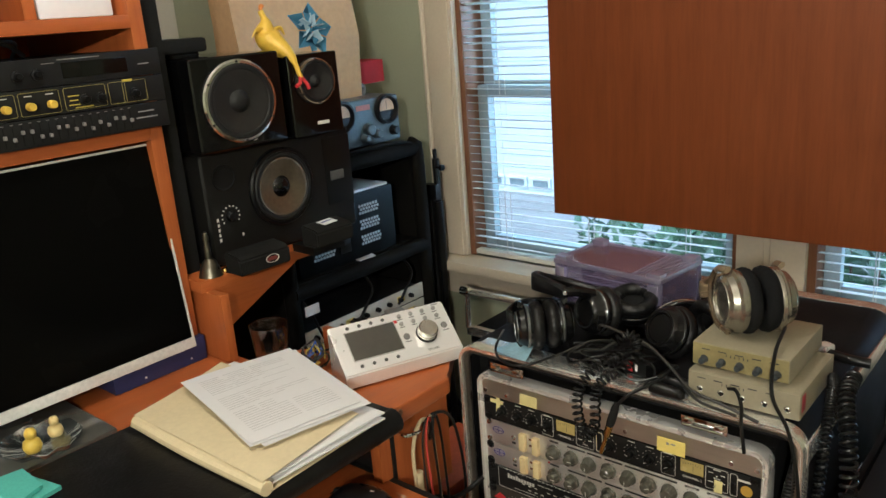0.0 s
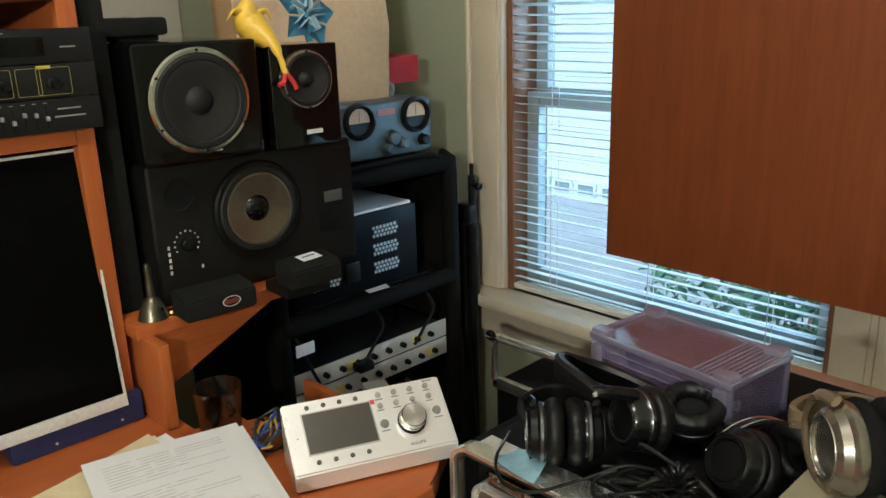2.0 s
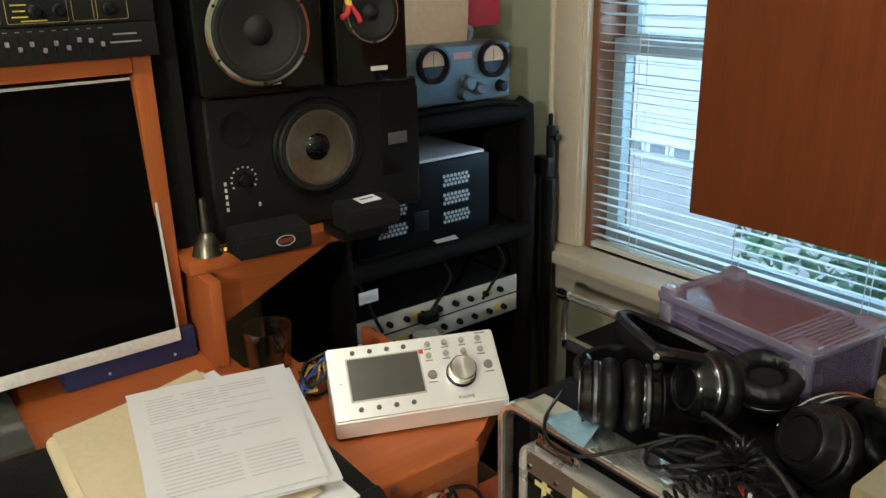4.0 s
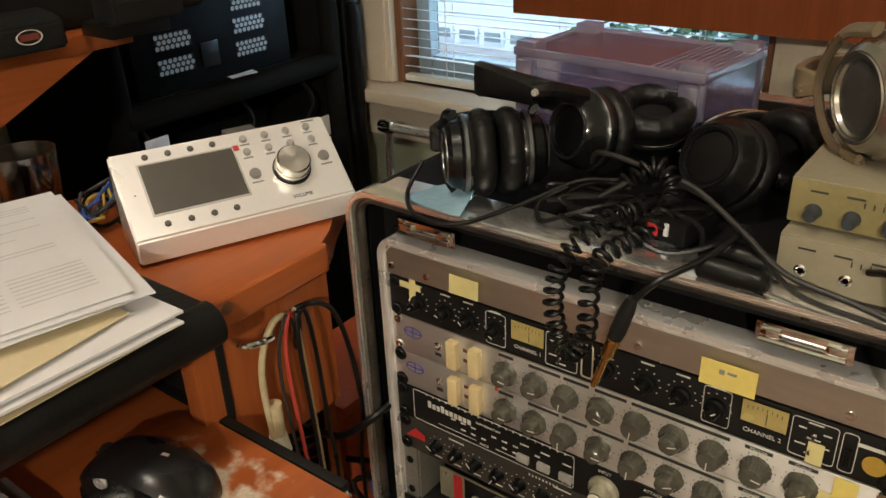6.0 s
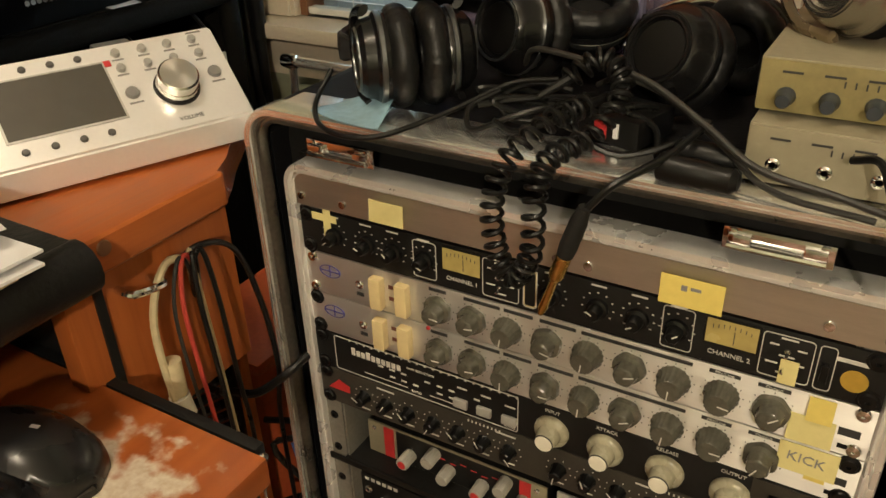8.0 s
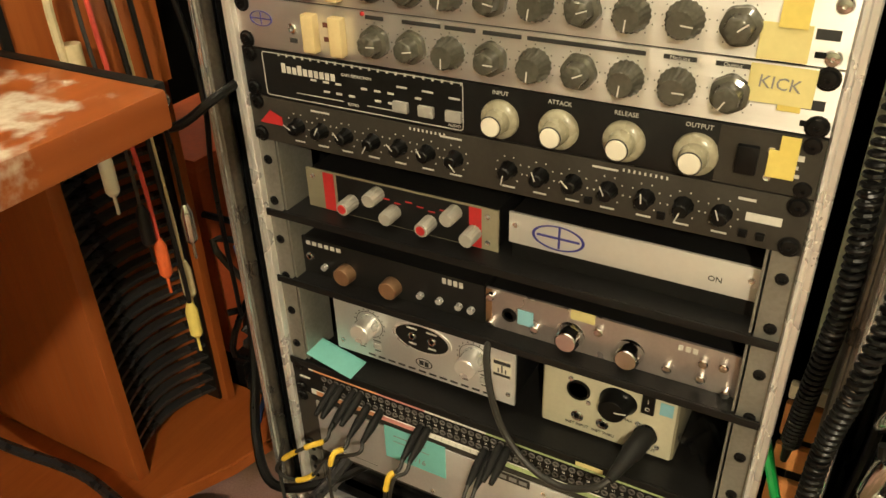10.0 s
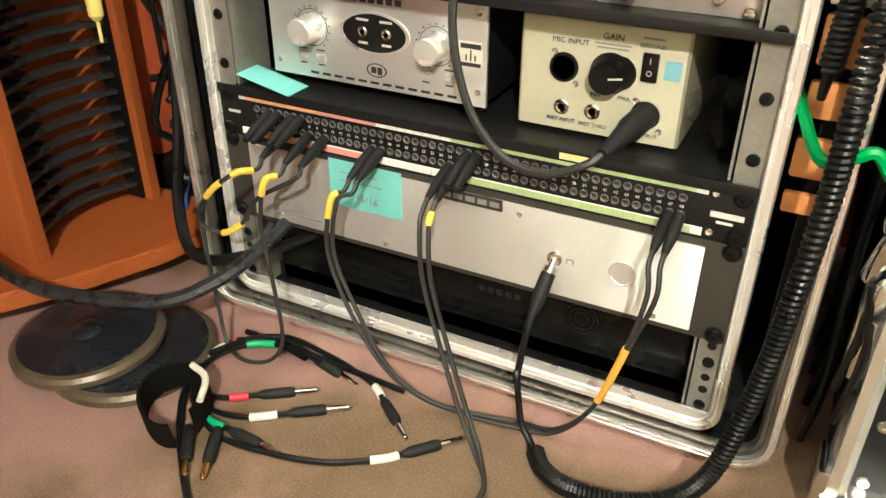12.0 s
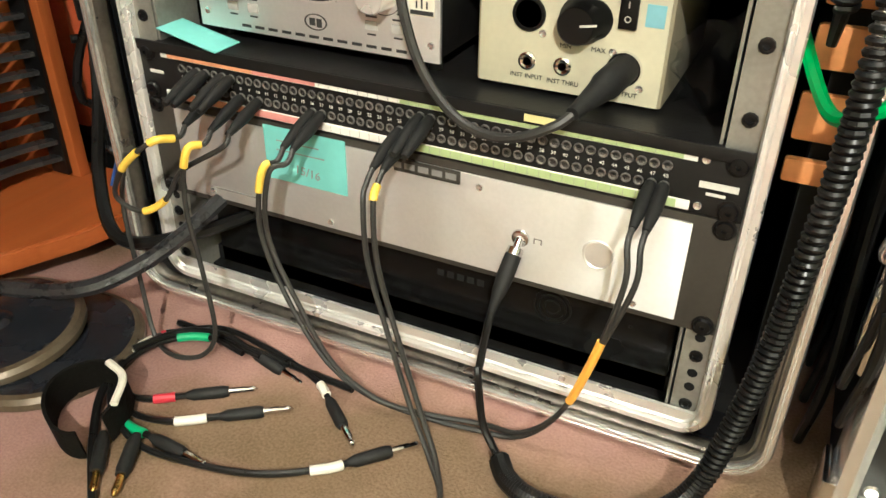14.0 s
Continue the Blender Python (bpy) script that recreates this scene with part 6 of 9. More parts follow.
bars("yellow_print", e, mat("yellow_print", (0.55, 0.45, 0.05), 0.6), [(-0.295, U - 0.0045, 0.018, 0.004), (-0.39, 0.026, 0.018, 0.0016), (-0.39, 0.019, 0.014, 0.0016), (-0.39, 0.012, 0.018, 0.0016), (-0.375, 0.007, 0.03, 0.0016)])
e = hutch_unit("reverb_unit", "black unit with a dark display", hz + 2 * U, BLACK_PANEL)
part("display", box(-0.40, -0.29, -0.001, 0, 0.010, 0.034, 0.0004), BLACK_GLOSS, e)
for x in (-0.52, -0.44, -0.47, -0.57):
    piece("knob", BLACK_KNOB, e, at(x, 0, 0.02) @ TO_FRONT)
bars("print", e, INK_GREY, [(-0.37, 0.039, 0.07, 0.0012), (-0.42, 0.035, 0.02, 0.0012), (-0.26, 0.02, 0.02, 0.002)])
bm = tube([(-0.80, -0.52, 1.43), (-0.77, -0.49, 1.455), (-0.76, -0.46, 1.450), (-0.78, -0.43, 1.432)], 0.004, 8, 6)
tube([(-0.79, -0.54, 1.43), (-0.76, -0.53, 1.452), (-0.77, -0.5, 1.432)], 0.003, 8, 6, bm)
tube([(-0.80, -0.44, 1.43), (-0.755, -0.45, 1.452), (-0.76, -0.485, 1.456), (-0.80, -0.5, 1.432)], 0.003, 8, 6, bm)
solid("loose_cable", bm, CABLE_BLACK, "black cable loops lying on the units", "cable")
solid("white_box", box(-0.93, -0.765, -0.40, -0.275, 1.4845, 1.535, 0.003), PAPER, "white cardboard box on the upper shelf", "box")
for k in range(9):
    solid("disc_case", box(-0.90, -0.765, -0.60 + 0.0125 * k, -0.59 + 0.0125 * k, 1.4845, 1.61, 0.001), (BLACK_PLASTIC, GREY_PANEL, KRAFT)[k % 3], "disc case standing on the upper shelf", "disc case", group="disc cases")

# ---- loudspeakers ----
CONE = mat("black_paper_cone", (0.012, 0.0115, 0.011), 0.5, 0, 0.3, 20, 200, 0.3)
CONE_AMBER = mat("amber_grey_poly_cone", (0.16, 0.128, 0.085), 0.22, 0.55, 0.25, 12, 120, 0.1, None, 0.4)


def driver(parent, y, z, r, ring, cone, cap, x=0.0):
    m_ = at(x, y, z) @ TO_X
    d = part("driver", lathe([(r * 0.86, 0.008), (r * 0.80, 0.0095), (r * 0.72, 0.0085), (r * 0.40, 0.0025), (r * 0.27, 0.001), (0, 0.001)], 40, m_), cone, parent)
    part("surround", lathe([(r * 0.96, 0.008), (r * 0.91, 0.0112), (r * 0.83, 0.0112), (r * 0.79, 0.009), (r * 0.79, 0.006)], 40, m_), BLACK_RUBBER, d)
    part("ring", lathe([(r * 1.06, 0.0), (r * 1.06, 0.006), (r * 1.02, 0.0095), (r * 0.96, 0.0100), (r * 0.945, 0.008), (r * 0.945, 0.0)], 44, m_), ring, d)
    part("dust_cap", lathe([(0, 0.0115), (r * 0.12, 0.0108), (r * 0.22, 0.007), (r * 0.29, 0.0015)], 24, m_), cap, d)
    for k in range(6):
        a = radians(30 + 60 * k)
        part("bolt", lathe([(0, 0.0022), (0.0022, 0.0016), (0.0024, 0), (0, 0)], 8, at(x + 0.0092, y + r * 1.0 * math.cos(a), z + r * 1.0 * math.sin(a)) @ TO_X), BLACK_PLASTIC, d)


sp = thing("studio_monitor", "large gloss black monitor loudspeaker with a chrome ringed woofer", "loudspeaker", pose(-0.702, -0.103, 1.2305, 0, 0, -6))
part("cabinet", box(-0.22, 0, -0.082, 0.106, 0, 0.172, 0.008, seg=2), BLACK_GLOSS, sp)
driver(sp, 0.008, 0.088, 0.072, CHROME, CONE, BLACK_RUBBER)
bars_bm = box(0.0, 0.0006, 0.0, 0.035, 0.012, 0.015)
part("logo_bar", bars_bm, ALU, sp)
sp = thing("small_monitor", "small black monitor loudspeaker with a bronze ringed driver", "loudspeaker", pose(-0.700, 0.092, 1.2265, 0, 0, -4))
part("cabinet", box(-0.15, 0, -0.062, 0.062, 0, 0.163, 0.004, seg=2), BLACK_GLOSS, sp)
driver(sp, -0.001, 0.108, 0.044, mat("bronze_ring", (0.48, 0.38, 0.30), 0.25, 0.9), CONE, BLACK_RUBBER)
part("logo_bar", box(0.0, 0.0006, -0.005, 0.025, 0.020, 0.027), INK_WHITE, sp)
sp = thing("wide_monitor", "wide matt black loudspeaker lying on its side", "loudspeaker", pose(-0.745, 0.018, 1.0035, 0, 0, -1))
part("cabinet", box(-0.26, 0, -0.188, 0.188, 0, 0.2225, 0.010, seg=2), mat("matt_black_vinyl", (0.0085, 0.0082, 0.0075), 0.5, 0, 0.25, 16, 240, 0.3, None, 0.0, 0.25), sp)
driver(sp, -0.010, 0.128, 0.075, BLACK_PLASTIC, CONE_AMBER, BLACK_GLOSS)
part("port", lathe([(0.026, 0.0), (0.0255, 0.0030), (0.0225, 0.0026), (0.0215, 0.0006), (0, 0.0006)], 28, at(0.0006, -0.142, 0.172) @ TO_X), DARK, sp)
part("tweeter_plate", box(0, 0.0012, 0.11, 0.185, 0.06, 0.205, 0.0004), BLACK_PLASTIC, sp)
part("tweeter", box(0.0008, 0.004, 0.122, 0.160, 0.112, 0.132, 0.002), mat("grey_tweeter_horn", (0.08, 0.08, 0.078), 0.4), sp)
part("level_knob", lathe([(0, 0.01), (0.009, 0.01), (0.010, 0.009), (0.011, 0), (0, 0)], 20, at(0.0002, -0.138, 0.095) @ TO_X), BLACK_PLASTIC, sp)
bm = bmesh.new()
for k in range(11):
    a = radians(-30 + 24 * k)
    box(0.0, 0.0006, -0.138 + 0.02 * math.cos(a) - 0.0014, -0.138 + 0.02 * math.cos(a) + 0.0014, 0.095 + 0.02 * math.sin(a) - 0.0014, 0.095 + 0.02 * math.sin(a) + 0.0014, 0, bm)
for k in range(5):
    box(0.0, 0.0006, -0.170, -0.166, 0.05 + 0.010 * k, 0.056 + 0.010 * k, 0, bm)
box(0.0, 0.0006, -0.118, -0.114, 0.05, 0.056, 0, bm)
part("print", bm, INK_WHITE, sp)

fb = thing("foam_bar", "black foam bar lying on the gloss loudspeaker", "foam bar", pose(-0.80, -0.135, 1.4028, 0, 0, 8))
part("bar", box(-0.05, 0.02, -0.070, 0.045, 0.008, 0.034, 0.006), FOAM, fb)
part("foot_strip", box(-0.03, 0.0, -0.030, 0.040, 0.0, 0.0079, 0.002), BLACK_RUBBER, fb)

# foam blocks, bell and small things on the corner shelf
def foam_block(x, y, w, label, z):
    b_ = thing("foam_block", label, "foam block", pose(x, y, z, 0, 0, -3), "foam blocks")
    bm_ = bmesh.new()
    pr = [(-0.040, 0.0), (0.012, 0.0), (0.012, 0.029), (0.003, 0.036), (-0.040, 0.041)]
    s_ = [[bm_.verts.new((px, py, pz)) for px, pz in pr] for py in (-w / 2, w / 2)]
    bm_.faces.new(s_[0])
    bm_.faces.new(s_[1][::-1])
    for i in range(5):
        j = (i + 1) % 5
        bm_.faces.new((s_[0][i], s_[1][i], s_[1][j], s_[0][j]))
    bmesh.ops.bevel(bm_, geom=bm_.edges[:], offset=0.003, segments=2, affect='EDGES')
    part("block", bm_, FOAM, b_)
    return b_


b = foam_block(-0.668, -0.118, 0.115, "charcoal foam block with an oval logo", 1.0035)
bm = lathe([(0.015, 0), (0.015, 0.0006), (0.0132, 0.0006), (0.0132, 0)], 28, at(0.0122, 0.015, 0.018) @ TO_X @ Matrix.Diagonal((0.55, 1, 1, 1)))
part("logo_ring", bm, INK_WHITE, b)
part("logo_mark", box(0.0121, 0.0127, 0.004, 0.026, 0.0145, 0.0215), mat("dull_red_print", (0.16, 0.03, 0.02), 0.6), b)
part("ledge", box(-0.042, -0.034, -0.055, 0.055, -0.0004, 0.0), FOAM, b)
b = foam_block(-0.632, 0.032, 0.094, "charcoal foam block with a white paper label on top", 1.0195)
part("paper_label", box(-0.03, -0.006, -0.012, 0.026, 0.0003, 0.0009), PAPER, b, "", at(0, 0, 0.0372) @ pose(0, 0, 0, 0, 7, 8))
bars_ = box(-0.022, -0.018, -0.006, 0.02, 0.001, 0.0013)
part("label_print", bars_, INK_BLUE, b, "", at(0, 0, 0.0372) @ pose(0, 0, 0, 0, 7, 8))
part("stand", box(-0.07, 0.0, -0.05, 0.03, -0.016, 0.0, 0.001), BLACK_PLASTIC, b)
bm = lathe([(0, 0.062), (0.004, 0.06), (0.0055, 0.052), (0.004, 0.046), (0.0055, 0.040), (0.006, 0.024), (0.012, 0.02), (0.018, 0.010), (0.021, 0.002), (0.022, 0), (0.0, 0.0)], 26)
solid("hand_bell", bm, mat("tarnished_bell_metal", (0.15, 0.135, 0.10), 0.32, 0.9, 0.25), "small tarnished metal hand bell on the shelf", "bell", at(-0.726, -0.197, 1.0035) @ Matrix.Diagonal((1.05, 1.05, 1.4, 1)))
solid("brass_piece", lathe([(0, 0.009), (0.006, 0.0085), (0.008, 0.004), (0.007, 0), (0, 0)], 14), GOLD, "small brass piece beside the bell", "brass piece", at(-0.716, -0.172, 1.0035))

# toys on the loudspeakers
YEL = mat("yellow_rubber", (0.72, 0.46, 0.03), 0.45, 0, 0.12, 20, 150, 0.15)
bm = bmesh.new()
tube([(-0.765, 0.030, 1.476), (-0.757, 0.032, 1.455), (-0.757, 0.030, 1.43), (-0.742, 0.036, 1.412), (-0.705, 0.044, 1.385), (-0.694, 0.052, 1.345)], lambda s_: (0.006 + 0.019 * math.sin(min(1, max(0, (s_ - 0.12) * 1.35)) * math.pi) ** 1.2) if s_ < 0.85 else 0.005, 12, 6, bm)
tube([(-0.757, 0.026, 1.432), (-0.75, 0.004, 1.442), (-0.747, -0.012, 1.428)], lambda s_: 0.010 * (1.15 - s_), 8, 5, bm, True, 0.5)
tube([(-0.752, 0.038, 1.432), (-0.745, 0.056, 1.442), (-0.742, 0.064, 1.428)], lambda s_: 0.009 * (1.15 - s_), 8, 5, bm, True, 0.5)
ch = thing("rubber_chicken", "yellow rubber toy bird with red feet draped over the loudspeaker", "toy")
part("body", bm, YEL, ch, sharp=80)
bm = tube([(-0.694, 0.051, 1.347), (-0.690, 0.044, 1.334), (-0.689, 0.034, 1.330)], 0.004, 8, 5)
tube([(-0.694, 0.053, 1.347), (-0.690, 0.062, 1.332), (-0.689, 0.066, 1.322)], 0.004, 8, 5, bm)
part("feet", bm, RED, ch, "red feet")
part("comb", tube([(-0.765, 0.030, 1.478), (-0.765, 0.033, 1.486), (-0.762, 0.036, 1.483)], 0.004, 8, 4), mat("orange_rubber", (0.6, 0.2, 0.03), 0.5), ch)

PETAL = [mat("blue_paper", (0.10, 0.30, 0.48), 0.7, 0, 0.1, 10, 100, 0.1), mat("pale_blue_paper", (0.40, 0.56, 0.66), 0.7, 0, 0.1, 10, 100, 0.1)]
fl = thing("paper_flower", "blue folded paper flower on the small loudspeaker", "paper flower", pose(-0.735, 0.122, 1.432, 0, 72, 0))
for k in range(5):
    a = radians(72 * k + 20)
    rot = Matrix.Rotation(a, 4, 'Z')
    bm = bmesh.new()
    for s_ in (-1, 1):
        c0 = bm.verts.new((0.003, 0, 0.0))
        c1 = bm.verts.new((0.030, s_ * 0.020, 0.012))
        c2 = bm.verts.new((0.058, 0, 0.006))
        c3 = bm.verts.new((0.034, 0, 0.002))
        c4 = bm.verts.new((0.026, s_ * 0.007, 0.018))
        bm.faces.new((c0, c1, c2, c3))
        bm.faces.new((c0, c4, c1))
    bmesh.ops.solidify(bm, geom=bm.faces[:], thickness=0.0006)
    pt = part("petal", bm, PETAL[0], fl, "", rot, 20)
    bm = bmesh.new()
    for s_ in (-0.5, 0.5):
        box(0.008, 0.030, s_ * 0.010 - 0.0006, s_ * 0.010 + 0.0006, 0.004, 0.018, 0, bm)
    part("fold", bm, PETAL[1], pt)
part("heart", lathe([(0, 0.008), (0.005, 0.006), (0.006, 0), (0, 0)], 12), PETAL[0], fl)
part("stem_fold", box(0.0, 0.042, -0.006, 0.006, -0.004, 0.0), PETAL[0], fl)

# ---- soft edged rack in the corner ----
NYLON = mat("black_nylon_fabric", (0.0065, 0.006, 0.005), 0.8, 0, 0.3, 14, 320, 0.6, None, 0.0, 0.08)
MESH = mat("white_mesh_print", (0.55, 0.57, 0.58), 0.6, 0, 0.1)
RX, RY0, RY1, RT = -0.965, 0.165, 0.665, 1.100
rk = thing("soft_rack", "black padded equipment rack standing in the corner", "rack")
for y in (RY0, RY1):
    part("post", tube([(RX, y, FZ + 0.001), (RX, y, 0.5), (RX, y, RT - 0.05), (RX, y + (0.02 if y < 0.4 else -0.02), RT - 0.012)], 0.020, 12, 4), NYLON, rk)
    part("side_panel", box(RX - 0.42, RX - 0.015, y - 0.008, y + 0.008, FZ + 0.002, RT - 0.03, 0.003), NYLON, rk)
part("top_roll", tube([(RX, RY0 + 0.02, RT - 0.014), (RX, 0.4, RT - 0.012), (RX, RY1 - 0.02, RT - 0.014)], 0.022, 12, 4), NYLON, rk)
part("top_cover", box(RX - 0.42, RX - 0.005, RY0, RY1, RT - 0.022, RT - 0.004, 0.006), NYLON, rk)
part("middle_bar", tube([(RX + 0.004, RY0, 0.802), (RX + 0.006, 0.4, 0.800), (RX + 0.004, RY1, 0.802)], 0.021, 12, 4), NYLON, rk, "padded cross bar")
part("amp_shelf", box(RX - 0.40, RX - 0.02, RY0 + 0.01, RY1 - 0.01, 0.812, 0.820, 0.002), NYLON, rk)
part("back_panel", box(RX - 0.43, RX - 0.422, RY0, RY1, FZ + 0.002, RT - 0.03, 0.002), NYLON, rk)
part("top_strap", tube([(RX + 0.012, 0.33, RT + 0.012), (RX + 0.014, 0.45, RT + 0.016), (RX + 0.012, 0.60, RT + 0.010), (RX + 0.01, 0.655, RT - 0.04), (RX + 0.012, 0.668, RT - 0.25)], 0.006, 8, 5), NYLON, rk)

am = thing("power_amplifier", "black amplifier with punched vent grids and papers on top", "amplifier", at(-0.985, 0, 0.8205))
part("body", box(-0.36, 0, 0.215, 0.572, 0.0, 0.178, 0.004), mat("blue_black_metal", (0.004, 0.0045, 0.005), 0.4, 0.0, 0.2, 9, 160, 0.1, None, 0.0, 0.1), am)
hexm = mesh_of(lathe([(0, 0.0006), (0.0044, 0.0006), (0.0044, 0), (0, 0)], 6), "vent_hole", MESH)
for gy, gz in ((0.475, 0.132), (0.475, 0.090), (0.475, 0.047), (0.302, 0.090), (0.302, 0.047)):
    gr = part("vent_grid", box(0.0, 0.0008, gy - 0.038, gy + 0.038, gz - 0.014, gz + 0.014), BLACK_PLASTIC, am)
    for i in range(7):
        for j in range(3):
            piece("vent_hole", hexm, gr, at(0.0008, gy - 0.034 + 0.0105 * i + 0.005 * (j % 2), gz - 0.0095 + 0.0095 * j) @ TO_X)
part("socket_plate", box(0, 0.004, 0.355, 0.395, 0.03, 0.075, 0.002), BLACK_PLASTIC, am)
solid("paper_pad", box(-1.26, -0.99, 0.285, 0.56, 0.9995, 1.006, 0.001), PAPER, "pile of white papers lying on the amplifier", "papers")
solid("small_card", sheet([Vector((-0.955, 0.395)), Vector((-0.953, 0.455)), Vector((-0.975, 0.46)), Vector((-0.977, 0.40))], 0.8245, 0.0008, 0.002, 4), PAPER, "small white card on the padded bar", "card")
for k, z in enumerate((0.672, 0.624)):
    st = thing("white_strip_unit", "off white one unit panel with a row of small dark knobs", "rack unit", at(-0.955, 0, z - 0.022) @ pose(0, 0, 0, 0, 0, 0), "units in the soft rack")
    part("faceplate", box(-0.004, 0, 0.172, 0.632, 0, 0.0436, 0.0006), mat("off_white_panel", (0.58, 0.55, 0.46), 0.5, 0.1, 0.08), st)
    part("chassis", box(-0.26, -0.0045, 0.19, 0.615, 0.002, 0.041), BLACK_PANEL, st)
    for j in range(9):
        part("knob", lathe([(0, 0.012), (0.0055, 0.012), (0.0065, 0.010), (0.007, 0), (0, 0)], 14, at(0, 0.215 + 0.045 * j + (0.012 if k else 0), 0.021) @ TO_X), BLACK_PLASTIC, st)
    for yy in ((0.34, 0.54) if k == 0 else (0.30, 0.58)):
        part("yellow_tape", box(0, 0.0006, yy - 0.018, yy + 0.012, 0.012, 0.03), NOTE_Y, st)
part("plug", box(-0.955, -0.925, 0.335, 0.375, 0.655, 0.675, 0.003), BLACK_PLASTIC, thing("plug_adaptor", "small dark plug adaptor", "plug"))
solid("white_tag", box(-0.948, -0.946, 0.185, 0.232, 0.738, 0.765, 0.0005), PAPER, "small white tag on the rack", "tag")
tg = thing("hanging_leads", "black leads hanging inside the rack", "leads")
for k, (y, y2) in enumerate(((0.20, 0.24), (0.42, 0.36), (0.58, 0.52))):
    part("lead", tube([(-0.99, y, 0.79), (-0.955, y + 0.01, 0.74), (-0.945, (y + y2) / 2, 0.70), (-0.95, y2, 0.66)], 0.004, 7, 5), CABLE_BLACK, tg)

# old meter box on the rack
mb = thing("meter_box", "old grey blue metal instrument with two round meters", "instrument", pose(-1.022, 0.522, RT + 0.0085, 0, 0, -2))
HAM = mat("grey_blue_hammered_paint", (0.085, 0.112, 0.125), 0.4, 0.2, 0.2, 30, 160, 0.5)
part("case", box(-0.17, 0, -0.138, 0.142, 0, 0.128, 0.010, seg=2), HAM, mb)
for y in (-0.076, 0.088):
    part("meter", lathe([(0, 0.004), (0.030, 0.004), (0.035, 0.014), (0.041, 0.012), (0.042, 0), (0, 0)], 30, at(0, y, 0.092) @ TO_X), BLACK_PLASTIC, mb)
    bm = lathe([(0, 0.0046), (0.0285, 0.0046)], 26, at(0.0006, y, 0.092) @ TO_X)
    for v in list(bm.verts):
        if v.co.z < 0.092 - 0.004:
            v.co.z = 0.092 - 0.004
    part("meter_dial", bm, mat("warm_meter_dial", (0.52, 0.34, 0.20), 0.5), mb)
    part("needle", box(0.0052, 0.0056, y - 0.0006, y + 0.0006, 0.09, 0.116), INK_BLACK, mb)
for y, z, r in ((0.015, 0.045, 0.016), (0.045, 0.03, 0.012), (0.0, 0.022, 0.011), (0.11, 0.03, 0.012)):
    part("knob", lathe([(0, 0.02), (r * 0.8, 0.02), (r, 0.017), (r, 0.004), (r * 1.2, 0), (0, 0)], 18, at(0, y, z) @ TO_X), HAM if y < 0.1 else BLACK_PLASTIC, mb)
part("nameplate", box(0, 0.0008, -0.02, 0.03, 0.098, 0.112), mat("faded_red_plate", (0.42, 0.16, 0.13), 0.5), mb)
part("carry_handle", tube([(-0.09, -0.10, 0.126), (-0.09, -0.09, 0.155), (-0.09, 0.08, 0.157), (-0.09, 0.09, 0.126)], 0.008, 10, 5), mat("grey_handle_plastic", (0.2, 0.2, 0.2), 0.4), mb)
solid("red_cloth", sheet([Vector((-1.12, 0.56)), Vector((-1.12, 0.72)), Vector((-1.28, 0.72)), Vector((-1.28, 0.56))], 1.262, 0.062, 0.01, 6), mat("red_fabric", (0.36, 0.02, 0.03), 0.85, 0, 0.2, 14, 260, 0.5), "folded dark red cloth on the case", "cloth", sharp=80)
solid("tool_case", box(-1.33, -1.215, 0.40, 0.70, RT + 0.001, 1.255, 0.006), mat("grey_case_plastic", (0.22, 0.22, 0.22), 0.5), "grey case behind the meter box", "case")
solid("white_pouch", sheet([Vector((-1.225, 0.40)), Vector((-1.225, 0.54)), Vector((-1.30, 0.54)), Vector((-1.30, 0.40))], 1.258, 0.075, 0.012, 8), mat("cream_cloth", (0.58, 0.50, 0.40), 0.9, 0, 0.1, 14, 200, 0.4), "cream cloth pouch on the case", "pouch", sharp=80)

# kraft bag behind the loudspeakers
bm = bmesh.new()
pl = [(-1.10, 0.20), (-1.10, 0.60), (-1.20, 0.585), (-1.20, 0.215)]
lo = [bm.verts.new((x, y, RT + 0.001)) for x, y in pl]
md = [bm.verts.new((x + (0.01 if i < 2 else 0.0), y, 1.40)) for i, (x, y) in enumerate(pl)]
hi = [bm.verts.new((x + (-0.02 if i < 2 else 0.015), y + 0.01 * (-1) ** i, 1.66)) for i, (x, y) in enumerate(pl)]
for a, b in ((lo, md), (md, hi)):
    for i in range(4):
        bm.faces.new((a[i], a[(i + 1) % 4], b[(i + 1) % 4], b[i]))
bm.faces.new(lo[::-1])
bmesh.ops.subdivide_edges(bm, edges=bm.edges[:], cuts=4, use_grid_fill=True)
rnd = random.Random(2)
for v in bm.verts:
    v.co.x += rnd.uniform(-0.003, 0.003) + 0.006 * math.sin(11 * v.co.y + 5 * v.co.z)
bmesh.ops.solidify(bm, geom=bm.faces[:], thickness=0.001)
solid("paper_bag", bm, KRAFT, "tall brown kraft paper bag standing on the rack", "paper bag", sharp=50)
# No panel stands here: the pale sheet puts daylight onto the wall.
solid("window_lit_wall_sheet", box(-1.415, -1.395, -0.22, 0.24, 0.95, 1.75, 0.003), CEIL_WHITE, "added pale sheet for the window-lit wall behind the loudspeakers", "panel")
solid("black_lamp_bar", box(-0.90, -0.87, -0.24, -0.10, 1.418, 1.446, 0.004), BLACK_PLASTIC, "short black bar lying on the loudspeaker", "bar", pose(0.0, 0, -0.0085, 0, 0, 0))

